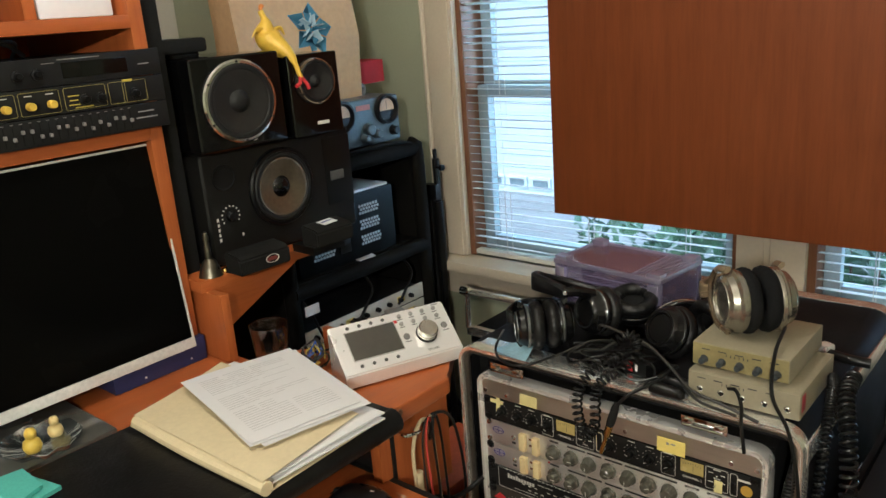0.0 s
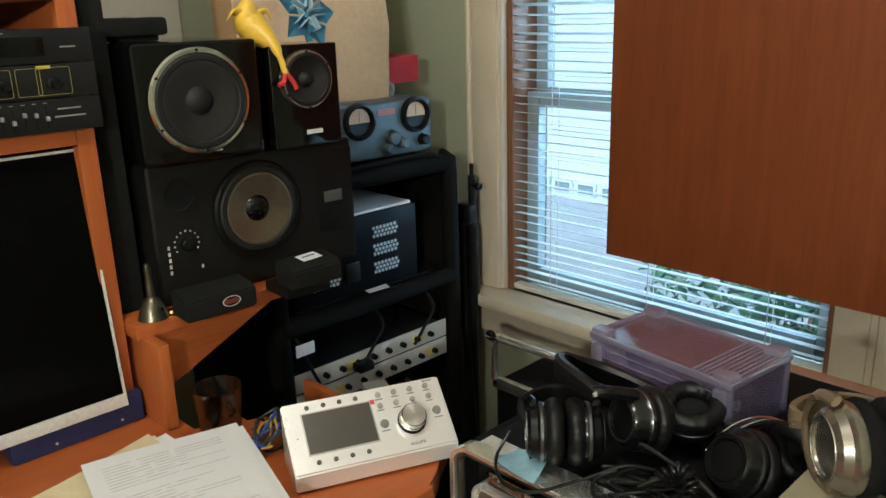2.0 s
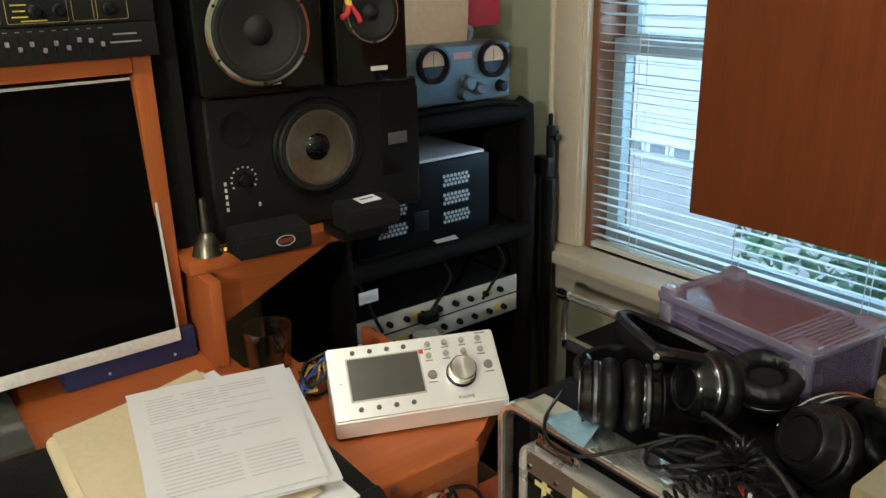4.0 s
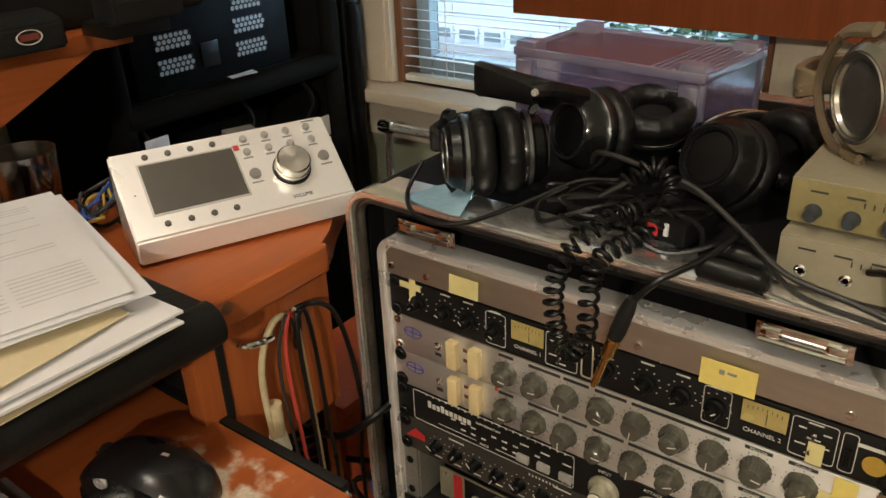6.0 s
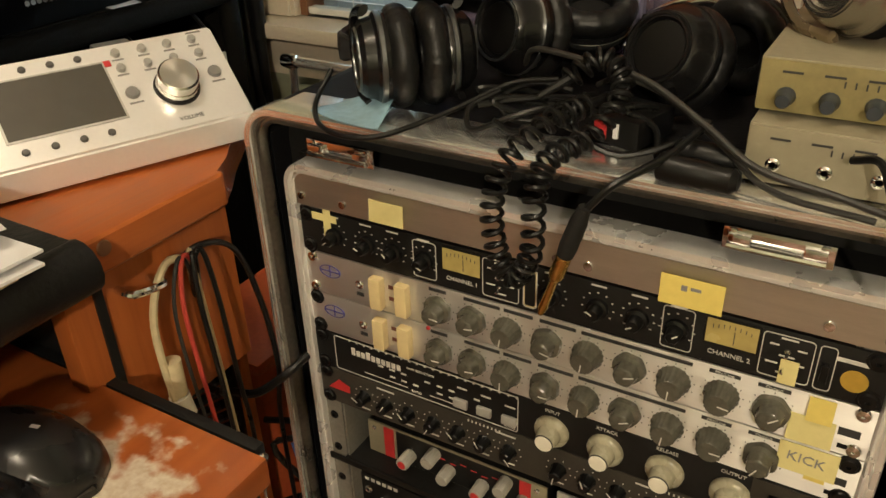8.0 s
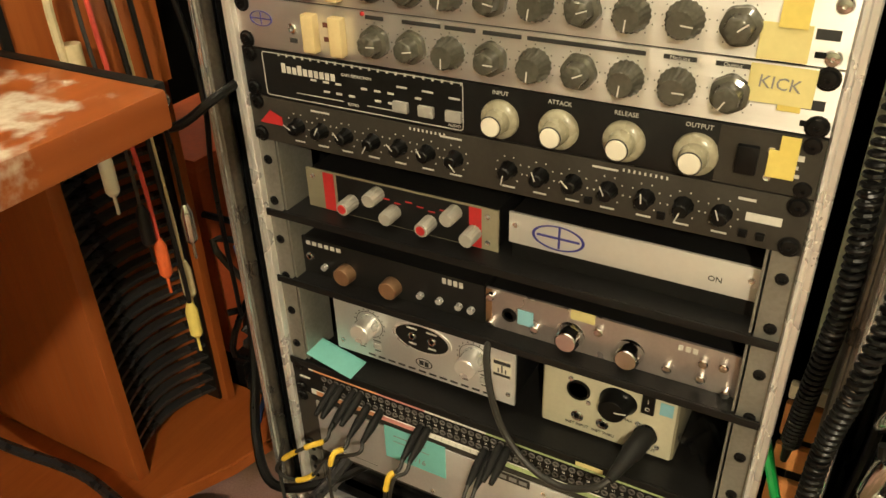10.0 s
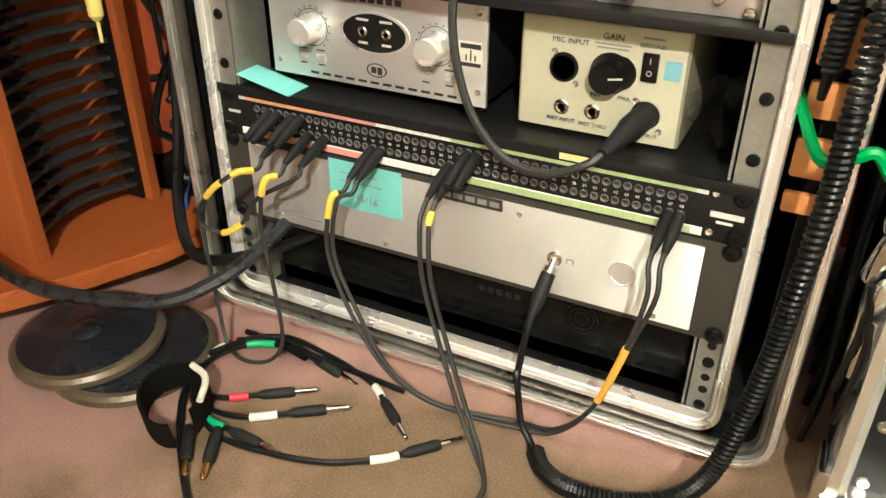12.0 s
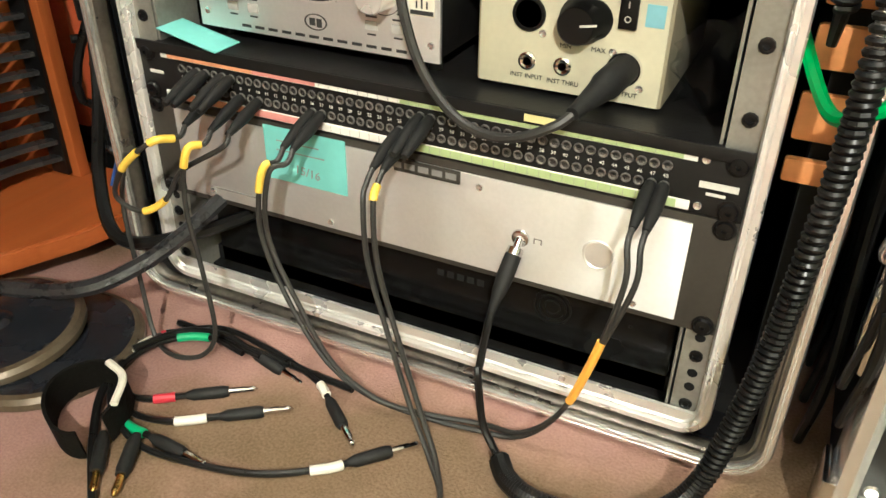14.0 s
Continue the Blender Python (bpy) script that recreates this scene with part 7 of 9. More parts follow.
# microphone stand by the window
ms_ = thing("microphone_stand", "black folded microphone stand in the corner", "microphone stand", at(-0.990, 0.770, FZ))
part("pole", tube([(0, 0, 0.03), (0, 0, 0.5), (0, 0.002, 0.97)], 0.0105, 10, 3), BLACK_PLASTIC, ms_)
part("boom", tube([(-0.022, -0.01, 0.88), (-0.012, -0.018, 0.55), (0.03, -0.03, 0.18), (0.045, -0.035, 0.06)], 0.0105, 10, 4), BLACK_PLASTIC, ms_)
part("tip", lathe([(0, 1.0), (0.006, 0.998), (0.006, 0.97), (0.010, 0.968), (0.010, 0.93), (0, 0.93)], 12), BLACK_PLASTIC, ms_)
part("clutch_knob", lathe([(0, 0.030), (0.009, 0.029), (0.010, 0.02), (0.004, 0.018), (0.004, 0), (0, 0)], 12, at(0.004, -0.005, 0.945) @ TO_X), BLACK_PLASTIC, ms_)
part("hinge", box(-0.038, 0.012, -0.022, 0.006, 0.845, 0.895, 0.008), BLACK_PLASTIC, ms_)
part("sleeve", tube([(0.0, 0, 0.62), (0.0, 0, 0.84)], 0.016, 12, 2), BLACK_PLASTIC, ms_)
for a in (20, 140, 260):
    part("leg", tube([(0, 0, 0.20), (0.10 * math.cos(radians(a)), 0.05 * math.sin(radians(a)), 0.06), (0.16 * math.cos(radians(a)), 0.07 * math.sin(radians(a)), 0.008)], 0.007, 8, 3), BLACK_PLASTIC, ms_)

# low case under the window sill
lc = thing("low_case", "second black road case with aluminium edges under the sill", "road case", at(0, 0, 0))
part("shell", box(-0.785, -0.32, 0.632, 0.825, FZ + 0.001, 0.58, 0.004), LAMINATE, lc)
part("top_edge", box(-0.79, -0.315, 0.622, 0.640, 0.564, 0.592, 0.004), ALU_WORN, lc)
# The rail is another road case's silver edge, held on added posts.
hs = thing("case_edge_rail", "silver road case edge rail with end knob in front of the sill", "rail", at(0, 0, 0))
part("rail", tube([(-0.775, 0.618, 0.700), (-0.5, 0.625, 0.698), (-0.18, 0.63, 0.696)], 0.0095, 10, 3), ALU_WORN, hs)
part("end_knob", lathe([(0, 0.02), (0.012, 0.016), (0.015, 0), (0.012, -0.016), (0, -0.02)], 14, at(-0.780, 0.618, 0.700) @ TO_X), CHROME, hs)
part("post", tube([(-0.775, 0.618, 0.694), (-0.775, 0.616, 0.645), (-0.775, 0.614, 0.594)], 0.008, 10, 3), ALU_WORN, hs)
part("rear_post", tube([(-0.33, 0.627, 0.694), (-0.33, 0.625, 0.645), (-0.33, 0.624, 0.594)], 0.008, 10, 3), ALU_WORN, hs)

# ---- on top of the road case ----
TZ = CZ1 + 0.0006
LILAC = frosted("lilac_clear_acrylic", (0.95, 0.92, 0.99), (0.46, 0.40, 0.66), 0.66, 0.30)
EDGE_CLEAR = frosted("thick_clear_plastic_edge", (0.95, 0.93, 1.0), (0.60, 0.56, 0.80), 0.42, 0.45)
BASE_H = 0.018
bc = solid("flat_case", box(-0.225, 0.012, 0.205, 0.345, TZ, TZ + BASE_H, 0.004), BLACK_PLASTIC, "flat black case under the clear plastic box", "case")
ab = thing("acrylic_box", "lilac tinted clear plastic box holding small parts", "plastic box", pose(-0.105, 0.272, TZ + BASE_H + 0.0003, 0, 0, -6))
for n_, x0, x1, y0, y1, z0, z1 in (("front_wall", -0.11, 0.11, -0.066, -0.063, 0.004, 0.072), ("rear_wall", -0.11, 0.11, 0.063, 0.066, 0.004, 0.072), ("end_wall", -0.11, -0.107, -0.063, 0.063, 0.004, 0.072), ("end_wall", 0.107, 0.11, -0.063, 0.063, 0.004, 0.072), ("base", -0.11, 0.11, -0.066, 0.066, 0.0, 0.004)):
    part(n_, box(x0, x1, y0, y1, z0, z1), LILAC, ab)
for x in (-0.1105, 0.1105):
    for y in (-0.0665, 0.0665):
        part("corner_post", lathe([(0, 0.001), (0.0045, 0.001), (0.0045, 0.071), (0, 0.071)], 10, at(x * 0.985, y * 0.975, 0)), EDGE_CLEAR, ab)
lid = part("lid", box(-0.108, 0.108, -0.064, 0.064, 0.0735, 0.0775, 0.001), frosted("mauve_frosted_lid", (0.92, 0.84, 0.92), (0.40, 0.25, 0.33), 0.42, 0.25), ab, "mauve tinted lid")
for x0, x1, y0, y1 in ((-0.114, 0.114, -0.070, -0.0642), (-0.114, 0.114, 0.0642, 0.070), (-0.114, -0.1082, -0.064, 0.064), (0.1082, 0.114, -0.064, 0.064)):
    part("lid_rim", box(x0, x1, y0, y1, 0.0722, 0.0815, 0.0016), EDGE_CLEAR, lid, "thick clear rim")
for k in range(8):
    part("rib", box(0.050 + 0.0072 * k, 0.054 + 0.0072 * k, -0.060, 0.060, 0.0777, 0.0800, 0.0006), EDGE_CLEAR, lid)
for x in (-0.098, 0.098):
    for y in (-0.058, 0.058):
        part("corner_clip", box(x - 0.014, x + 0.014, y - 0.011, y + 0.011, 0.0705, 0.089, 0.004), EDGE_CLEAR, lid)
    for y in (-0.067, 0.067):
        part("latch", box(x - 0.010, x + 0.010, y - 0.005, y + 0.005, 0.008, 0.068, 0.002), EDGE_CLEAR, ab)
for k in range(5):
    part("seam_line", box(-0.105, 0.085, -0.0675, -0.0662, 0.012 + 0.012 * k, 0.0132 + 0.012 * k), EDGE_CLEAR, ab)
rnd = random.Random(9)
part("parts_bag", box(-0.095, 0.02, -0.05, 0.05, 0.005, 0.030, 0.008), mat("mauve_inner_tray", (0.52, 0.40, 0.52), 0.5), ab, "mauve inner tray")
for k in range(10):
    x, y = rnd.uniform(0.04, 0.095), rnd.uniform(-0.05, 0.05)
    part("fitting", lathe([(0, 0.012), (0.007, 0.011), (0.008, 0), (0, 0)], 10, at(x, y, 0.005 + 0.012 * (k % 4))), (mat("small_brown_part", (0.35, 0.2, 0.1), 0.5), ALU, KRAFT)[k % 3], ab)

# beige boxes
AGED_BEIGE = mat("aged_yellow_beige_metal", (0.24, 0.20, 0.085), 0.5, 0, 0.15, 25, 200, 0.1)
for k, (x0, x1, y0, y1, z0, h, lab) in enumerate(((0.128, 0.283, 0.012, 0.165, 0.0, 0.041, "beige metal test box with jacks under another box"), (0.126, 0.262, 0.030, 0.178, 0.0415, 0.0365, "beige metal box with small knobs on another box"))):
    g = thing("beige_box", lab, "electronic box", at(0, 0, TZ + z0), "stacked beige boxes")
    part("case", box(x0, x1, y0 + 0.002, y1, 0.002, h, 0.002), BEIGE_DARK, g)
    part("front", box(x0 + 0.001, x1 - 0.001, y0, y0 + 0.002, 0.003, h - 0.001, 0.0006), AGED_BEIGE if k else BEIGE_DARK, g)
    part("feet", box(x0 + 0.008, x1 - 0.008, y0 + 0.01, y1 - 0.01, 0, 0.002), BLACK_RUBBER, g)
    for j in range(5):
        x = x0 + 0.018 + (x1 - x0 - 0.034) / 4 * j
        if k:
            kn = part("knob", lathe([(0, 0.012), (0.004, 0.012), (0.0046, 0.011), (0.005, 0.003), (0.0062, 0), (0, 0)], 14, at(x, y0, 0.013) @ TO_FRONT), mat("blue_grey_knob", (0.035, 0.042, 0.05), 0.3), g)
        else:
            piece("jack", JACK, g, at(x, y0, 0.016) @ TO_FRONT)
    bars_b = [(x0 + 0.02 + 0.024 * j, h - 0.008, 0.012, 0.0014) for j in range(5)] + [(x0 + 0.05 + 0.006 * j, h - 0.012, 0.001, 0.004) for j in range(6)]
    bm = bmesh.new()
    for x, z, w, hh in bars_b:
        box(x - w / 2, x + w / 2, y0 - 0.0004, y0, z - hh / 2, z + hh / 2, 0, bm)
    part("print", bm, INK_BLACK, g)
    if not k:
        part("red_label", box(x1, x1 + 0.0006, y0 + 0.008, y0 + 0.022, 0.012, 0.036), mat("dark_red_label", (0.30, 0.03, 0.04), 0.5), g)


# headphones
def ear_cup(g_, cm, shell, pad, steel, cup_r=0.040, pad_r=0.042, deep=0.034, wrinkles=26):
    """One cup: local z points outwards, the pad lies at z = 0 and below."""
    k_ = deep / 0.034
    c = part("ear_cup", lathe([(0, 0.031 * k_), (cup_r * 0.56, 0.030 * k_), (cup_r * 0.60, 0.0335 * k_), (cup_r * 0.72, 0.0335 * k_), (cup_r * 0.84, 0.029 * k_), (cup_r * 0.90, 0.020 * k_), (cup_r * 0.98, 0.017 * k_), (cup_r, 0.011 * k_), (cup_r * 0.97, 0.006), (0, 0.006)], 36, cm), shell, g_)
    part("rim", lathe([(cup_r * 0.64, 0.0330 * k_), (cup_r * 0.65, 0.0350 * k_), (cup_r * 0.69, 0.0350 * k_), (cup_r * 0.70, 0.0333 * k_)], 36, cm), steel, c, "bright metal rim")
    part("edge_ring", lathe([(cup_r * 0.985, 0.0172 * k_), (cup_r * 1.012, 0.016 * k_), (cup_r * 1.012, 0.0125 * k_), (cup_r * 0.99, 0.0118 * k_)], 36, cm), steel, c)
    part("outer_disc", lathe([(0, 0.0325 * k_), (cup_r * 0.30, 0.0322 * k_), (cup_r * 0.54, 0.0312 * k_), (cup_r * 0.555, 0.0295 * k_), (0, 0.0295 * k_)], 28, cm), BLACK_PLASTIC if steel != SILVER_P else SILVER_P, c)
    bm_ = bmesh.new()
    n_, w_ = 72, 12
    rings_ = []
    for i in range(n_):
        a = 2 * math.pi * i / n_
        wr = 1 + 0.045 * math.sin(wrinkles * a) * (0.6 + 0.4 * math.sin(3 * a + 1)) + 0.03 * math.sin(5 * a)
        rings_.append([bm_.verts.new(cm @ Vector((math.cos(a) * (pad_r * 0.74 + pad_r * 0.27 * wr * math.cos(b_)), math.sin(a) * (pad_r * 0.74 + pad_r * 0.27 * wr * math.cos(b_)), -0.003 + 0.0115 * wr * math.sin(b_)))) for b_ in [2 * math.pi * j / w_ for j in range(w_)]])
    for i in range(n_):
        for j in range(w_):
            bm_.faces.new((rings_[i][j], rings_[(i + 1) % n_][j], rings_[(i + 1) % n_][(j + 1) % w_], rings_[i][(j + 1) % w_]))
    part("ear_pad", bm_, pad, c, "wrinkled black pad", sharp=60)
    part("inner_cloth", lathe([(0, 0.002), (pad_r * 0.6, 0.002), (pad_r * 0.6, 0.0058), (0, 0.0058)], 20, cm), DARK, c)
    return c


def ribbon(pts, half, thick, up=None, res=7):
    """A padded band along a smooth line; half: half its width, at 0..1 along it."""
    bm_ = bmesh.new()
    path = smooth_path(pts, res)
    fr_ = frames(path)
    rings_ = []
    for i, p in enumerate(path):
        t_ = (path[min(i + 1, len(path) - 1)] - path[max(i - 1, 0)]).normalized()
        w_ = Vector(up) if up else fr_[i][0]
        w_ = (w_ - t_ * w_.dot(t_)).normalized()
        n_ = t_.cross(w_)
        h_ = half(i / (len(path) - 1)) if callable(half) else half
        rings_.append([bm_.verts.new(p + w_ * a * h_ + n_ * b * thick) for a, b in ((-1, 0.0), (-0.85, 0.8), (0, 1.0), (0.85, 0.8), (1, 0.0), (0.85, -0.8), (0, -1.0), (-0.85, -0.8))])
    for a, b in zip(rings_, rings_[1:]):
        for k_ in range(8):
            bm_.faces.new((a[k_], a[(k_ + 1) % 8], b[(k_ + 1) % 8], b[k_]))
    bm_.faces.new(rings_[0][::-1])
    bm_.faces.new(rings_[-1])
    return bm_


def headphones(name, label, m, shell, pad, band, steel, gap=0.05, cup_r=0.040, pad_r=0.042, arc=0.085, deep=0.034, yoke_r=0.0035):
    """Cups face one another along local x; the band arches up local z."""
    g_ = thing(name, label, "headphones", m, "headphones on the case")
    for s_ in (-1, 1):
        ear_cup(g_, at(s_ * gap / 2, 0, 0) @ Matrix.Rotation(radians(90 * s_), 4, 'Y'), shell, pad, steel, cup_r, pad_r, deep)
        x_ = s_ * (gap / 2 + 0.022)
        part("yoke", tube([(x_, -cup_r * 1.02, 0.0), (x_ + s_ * 0.004, -cup_r * 0.86, cup_r * 0.78), (x_ + s_ * 0.004, 0, cup_r * 1.32), (x_ + s_ * 0.004, cup_r * 0.86, cup_r * 0.78), (x_, cup_r * 1.02, 0)], yoke_r, 8, 5, None, True, 1.6), band if steel == SILVER_P else shell, g_)
    w_ = gap / 2 + 0.024
    z_ = cup_r * 1.30
    part("headband", ribbon([(-w_, 0, z_), (-w_ - 0.010, 0, z_ + arc * 0.35), (-w_ * 0.75, 0, z_ + arc * 0.82), (0, 0, z_ + arc), (w_ * 0.75, 0, z_ + arc * 0.82), (w_ + 0.010, 0, z_ + arc * 0.35), (w_, 0, z_)], lambda q: 0.006 + 0.011 * math.sin(math.pi * q) ** 0.6, 0.0045, (0, 1, 0)), band, g_)
    return g_


HP_SHELL = mat("glossy_black_shell", (0.006, 0.006, 0.0065), 0.20, 0, 0.2, 20, 200, 0.04, None, 0.0, 0.4)
SILVER_P = mat("silver_grey_plastic", (0.38, 0.355, 0.31), 0.22, 0.9, 0.06, worn=0.3)
CHAMP = mat("champagne_plastic", (0.28, 0.215, 0.135), 0.28, 0.6, 0.1)
VELOUR = mat("black_velour", (0.008, 0.008, 0.0085), 0.95, 0, 0.3, 20, 300, 0.5, None, 0.0, 0.15)
GUN = mat("gunmetal_trim", (0.13, 0.135, 0.14), 0.28, 0.9)


def lying(x, y, z, face, lean=0.06):
    """Headphones on their side: cups in line along the heading, band flat behind."""
    a = radians(face)
    ax, az = Vector((math.cos(a), math.sin(a), 0)), Vector((-math.sin(a), math.cos(a), lean)).normalized()
    ay = az.cross(ax)
    m = Matrix((ax, ay, az)).transposed().to_4x4()
    m.translation = (x, y, z)
    return m


headphones("studio_headphones", "black closed headphones with silver rims lying beside the case edge", lying(-0.140, 0.046, TZ + 0.0435, 43, -0.10), HP_SHELL, BLACK_LEATHER, BLACK_LEATHER, GUN, 0.032, 0.0365, 0.041, 0.07, 0.030)

# headphones folded open: one cup on edge, the other with its pad upwards
hp = thing("folded_headphones", "black folding headphones, one cup ringed, one pad turned up", "headphones", I4, "headphones on the case")
ear_cup(hp, look((-0.076, 0.128, TZ + 0.051), (-0.076 + 0.39, 0.128 + 0.90, TZ + 0.051 - 0.20)), HP_SHELL, BLACK_LEATHER, GUN, 0.038, 0.042, 0.038)
ear_cup(hp, look((-0.042, 0.176, TZ + 0.060), (-0.042 + 0.10, 0.176 - 0.22, TZ + 0.060 + 0.80)), HP_SHELL, BLACK_LEATHER, GUN, 0.037, 0.041, 0.034, 14)
part("hinge", tube([(-0.082, 0.110, TZ + 0.088), (-0.098, 0.078, TZ + 0.099), (-0.112, 0.066, TZ + 0.099)], 0.0085, 10, 4), HP_SHELL, hp)
part("hinge_pin", lathe([(0, 0.0035), (0.003, 0.003), (0.0035, 0), (0, 0)], 10, at(-0.105, 0.0605, TZ + 0.101) @ TO_FRONT), ALU, hp)
part("headband", ribbon([(-0.108, 0.068, TZ + 0.098), (-0.150, 0.080, TZ + 0.099), (-0.192, 0.104, TZ + 0.093), (-0.208, 0.140, TZ + 0.080), (-0.180, 0.174, TZ + 0.066), (-0.120, 0.188, TZ + 0.055), (-0.075, 0.190, TZ + 0.048)], lambda q: 0.009 + 0.009 * math.sin(math.pi * q) ** 0.5, 0.0075, (0.25, -0.35, 1)), BLACK_LEATHER, hp, "thick padded headband")

# headphones with a wire band under the folded pair
hp = thing("wire_band_headphones", "black headphones with twin chrome wires lying behind the cables", "headphones", I4, "headphones on the case")
ear_cup(hp, look((0.052, 0.128, TZ + 0.040), (0.052 + 0.30, 0.128 + 0.75, TZ + 0.040 - 0.42)), HP_SHELL, BLACK_LEATHER, BLACK_PLASTIC, 0.040, 0.043, 0.034)
ear_cup(hp, look((0.086, 0.192, TZ + 0.040), (0.086 - 0.30, 0.192 - 0.75, TZ + 0.040 - 0.10)), HP_SHELL, BLACK_LEATHER, BLACK_PLASTIC, 0.038, 0.041, 0.030)
for d_ in (0.0, 0.010):
    part("band_wire", tube([(0.012 + d_, 0.112, TZ + 0.050), (0.022 + d_, 0.150, TZ + 0.070), (0.040 + d_, 0.192, TZ + 0.072), (0.066 + d_, 0.214, TZ + 0.060), (0.088 + d_, 0.206, TZ + 0.046)], 0.0016, 8, 6), CHROME, hp, "thin chrome wire")
part("band_pad", ribbon([(0.020, 0.152, TZ + 0.066), (0.040, 0.190, TZ + 0.066), (0.066, 0.210, TZ + 0.055)], 0.012, 0.003, (1, 0, 0.3)), BLACK_LEATHER, hp)

headphones("silver_headphones", "silver headphones with black velour pads on the beige boxes", lying(0.186, 0.106, TZ + 0.0415 + 0.0365 + 0.0495, 42, -0.10), SILVER_P, VELOUR, CHAMP, SILVER_P, 0.034, 0.046, 0.048, 0.045, 0.032, 0.0040)

# loose things among the headphones
cm = thing("card_reader", "small black device with a red switch among the cables", "device", pose(0.030, 0.055, TZ, 0, 0, -14))
part("body", box(-0.03, 0.03, -0.02, 0.03, 0, 0.022, 0.004), BLACK_PLASTIC, cm)
part("red_switch", box(-0.006, 0.004, -0.022, -0.0195, 0.004, 0.019, 0.001), RED, cm, "red switch")
part("white_tab", box(0.010, 0.014, -0.022, -0.0195, 0.007, 0.018, 0.0006), PAPER, cm)
for i, (x, y, rz) in enumerate(((0.092, -0.006, -6), (0.096, 0.024, -4))):
    bm = lathe([(0, 0), (0.006, 0), (0.0095, 0.003), (0.0095, 0.034), (0.0085, 0.036), (0.0085, 0.05), (0.005, 0.054), (0, 0.054)], 18, TO_X)
    solid("cable_connector", bm, BLACK_PLASTIC, "black barrel cable connector lying on the case", "connector", pose(x - 0.014, y, TZ + 0.0097, 0, 0, rz), "connectors on the case")
bm = sheet([Vector((-0.205, -0.012)), Vector((-0.135, -0.018)), Vector((-0.145, 0.03)), Vector((-0.2, 0.03))], TZ + 0.001, 0.001, 0.018, 12)
solid("plastic_wrapper", bm, mat("pale_blue_wrapper", (0.25, 0.40, 0.50), 0.35, 0, 0.25, 30, 150, 0.5), "crumpled pale blue wrapper under the headphones", "wrapper", sharp=60)
pk = thing("mic_clamp", "chrome and black clamp with a red sleeve on the case edge", "clamp", pose(0.262, 0.225, TZ, 0, 0, -25))
part("body", tube([(-0.01, 0, 0.012), (0.03, 0.004, 0.014), (0.055, 0.02, 0.012)], 0.008, 12, 4), BLACK_PLASTIC, pk)
part("sleeve", tube([(-0.012, -0.022, 0.010), (0.006, -0.035, 0.008)], 0.0075, 10, 2), RED, pk, "red sleeve")
part("jaw", box(-0.02, 0.0, -0.008, 0.012, 0, 0.026, 0.004), ALU, pk)


def cable(name, label, pts, r, material, category="cable", res=6):
    return solid(name, tube(pts, r, 8, res), material, label, category, group="cables")


cable("headphone_lead", "thin black headphone lead across the case edge", [(-0.205, 0.02, TZ + 0.030), (-0.200, -0.012, TZ + 0.008), (-0.165, -0.040, TZ + 0.0035), (-0.125, -0.034, TZ + 0.004), (-0.09, 0.01, TZ + 0.014), (-0.055, 0.05, TZ + 0.03), (-0.02, 0.06, TZ + 0.035)], 0.0022, CABLE_BLACK)
cable("headphone_lead", "two grey black leads running to the beige boxes", [(-0.066, 0.098, TZ + 0.030), (-0.045, 0.072, TZ + 0.052), (0.0, 0.060, TZ + 0.052), (0.050, 0.046, TZ + 0.048), (0.100, 0.020, TZ + 0.032), (0.14, -0.004, TZ + 0.018), (0.19, -0.012, TZ + 0.012), (0.24, -0.02, TZ + 0.004)], 0.0024, CABLE)
cable("headphone_lead", "grey lead beside another running to the beige boxes", [(0.006, 0.075, TZ + 0.030), (0.030, 0.056, TZ + 0.044), (0.065, 0.044, TZ + 0.040), (0.110, 0.020, TZ + 0.022), (0.15, -0.006, TZ + 0.006), (0.21, -0.018, TZ + 0.004)], 0.0022, CABLE)
cable("headphone_lead", "black lead falling from the silver headphones over the boxes", [(0.235, 0.09, TZ + 0.10), (0.242, 0.03, TZ + 0.085), (0.255, -0.015, TZ + 0.045), (0.285, -0.035, TZ + 0.006), (0.305, -0.050, 0.82), (0.312, -0.052, 0.70), (0.308, -0.046, 0.60)], 0.0026, CABLE_BLACK)
cable("metal_hook_lead", "thin lead with a silver plug hanging over the boxes", [(0.19, 0.004, TZ + 0.03), (0.205, -0.008, TZ + 0.036), (0.215, -0.014, TZ + 0.018), (0.225, -0.040, TZ + 0.005), (0.232, -0.045, 0.86)], 0.0026, CABLE_BLACK)
coiled_lead("black coiled headphone lead hanging over the case edge", [(0.02, 0.02, TZ + 0.034), (0.005, -0.01, TZ + 0.030), (-0.012, -0.040, TZ + 0.012), (-0.020, -0.050, 0.872), (-0.016, -0.050, 0.835), (-0.002, -0.052, 0.818), (0.010, -0.050, 0.840), (0.012, -0.050, 0.885), (0.016, -0.038, TZ + 0.014), (0.032, -0.005, TZ + 0.022), (0.040, 0.03, TZ + 0.045), (0.02, 0.045, TZ + 0.06), (-0.002, 0.03, TZ + 0.045)], 0.0072, 0.0019, 46)
pg = thing("gold_plug_lead", "black lead with a gold jack plug hanging over the case edge", "cable")
part("lead", tube([(0.10, 0.03, TZ + 0.03), (0.085, -0.01, TZ + 0.018), (0.062, -0.040, TZ + 0.006), (0.046, -0.050, 0.880)], 0.0027, 8, 6), CABLE_BLACK, pg)
pm = look((0.047, -0.0505, 0.884), (0.017, -0.046, 0.790))
part("grip", lathe([(0, 0), (0.0042, 0), (0.0062, -0.012), (0.0066, -0.034), (0.0058, -0.042), (0, -0.042)], 14, pm), BLACK_RUBBER, pg)
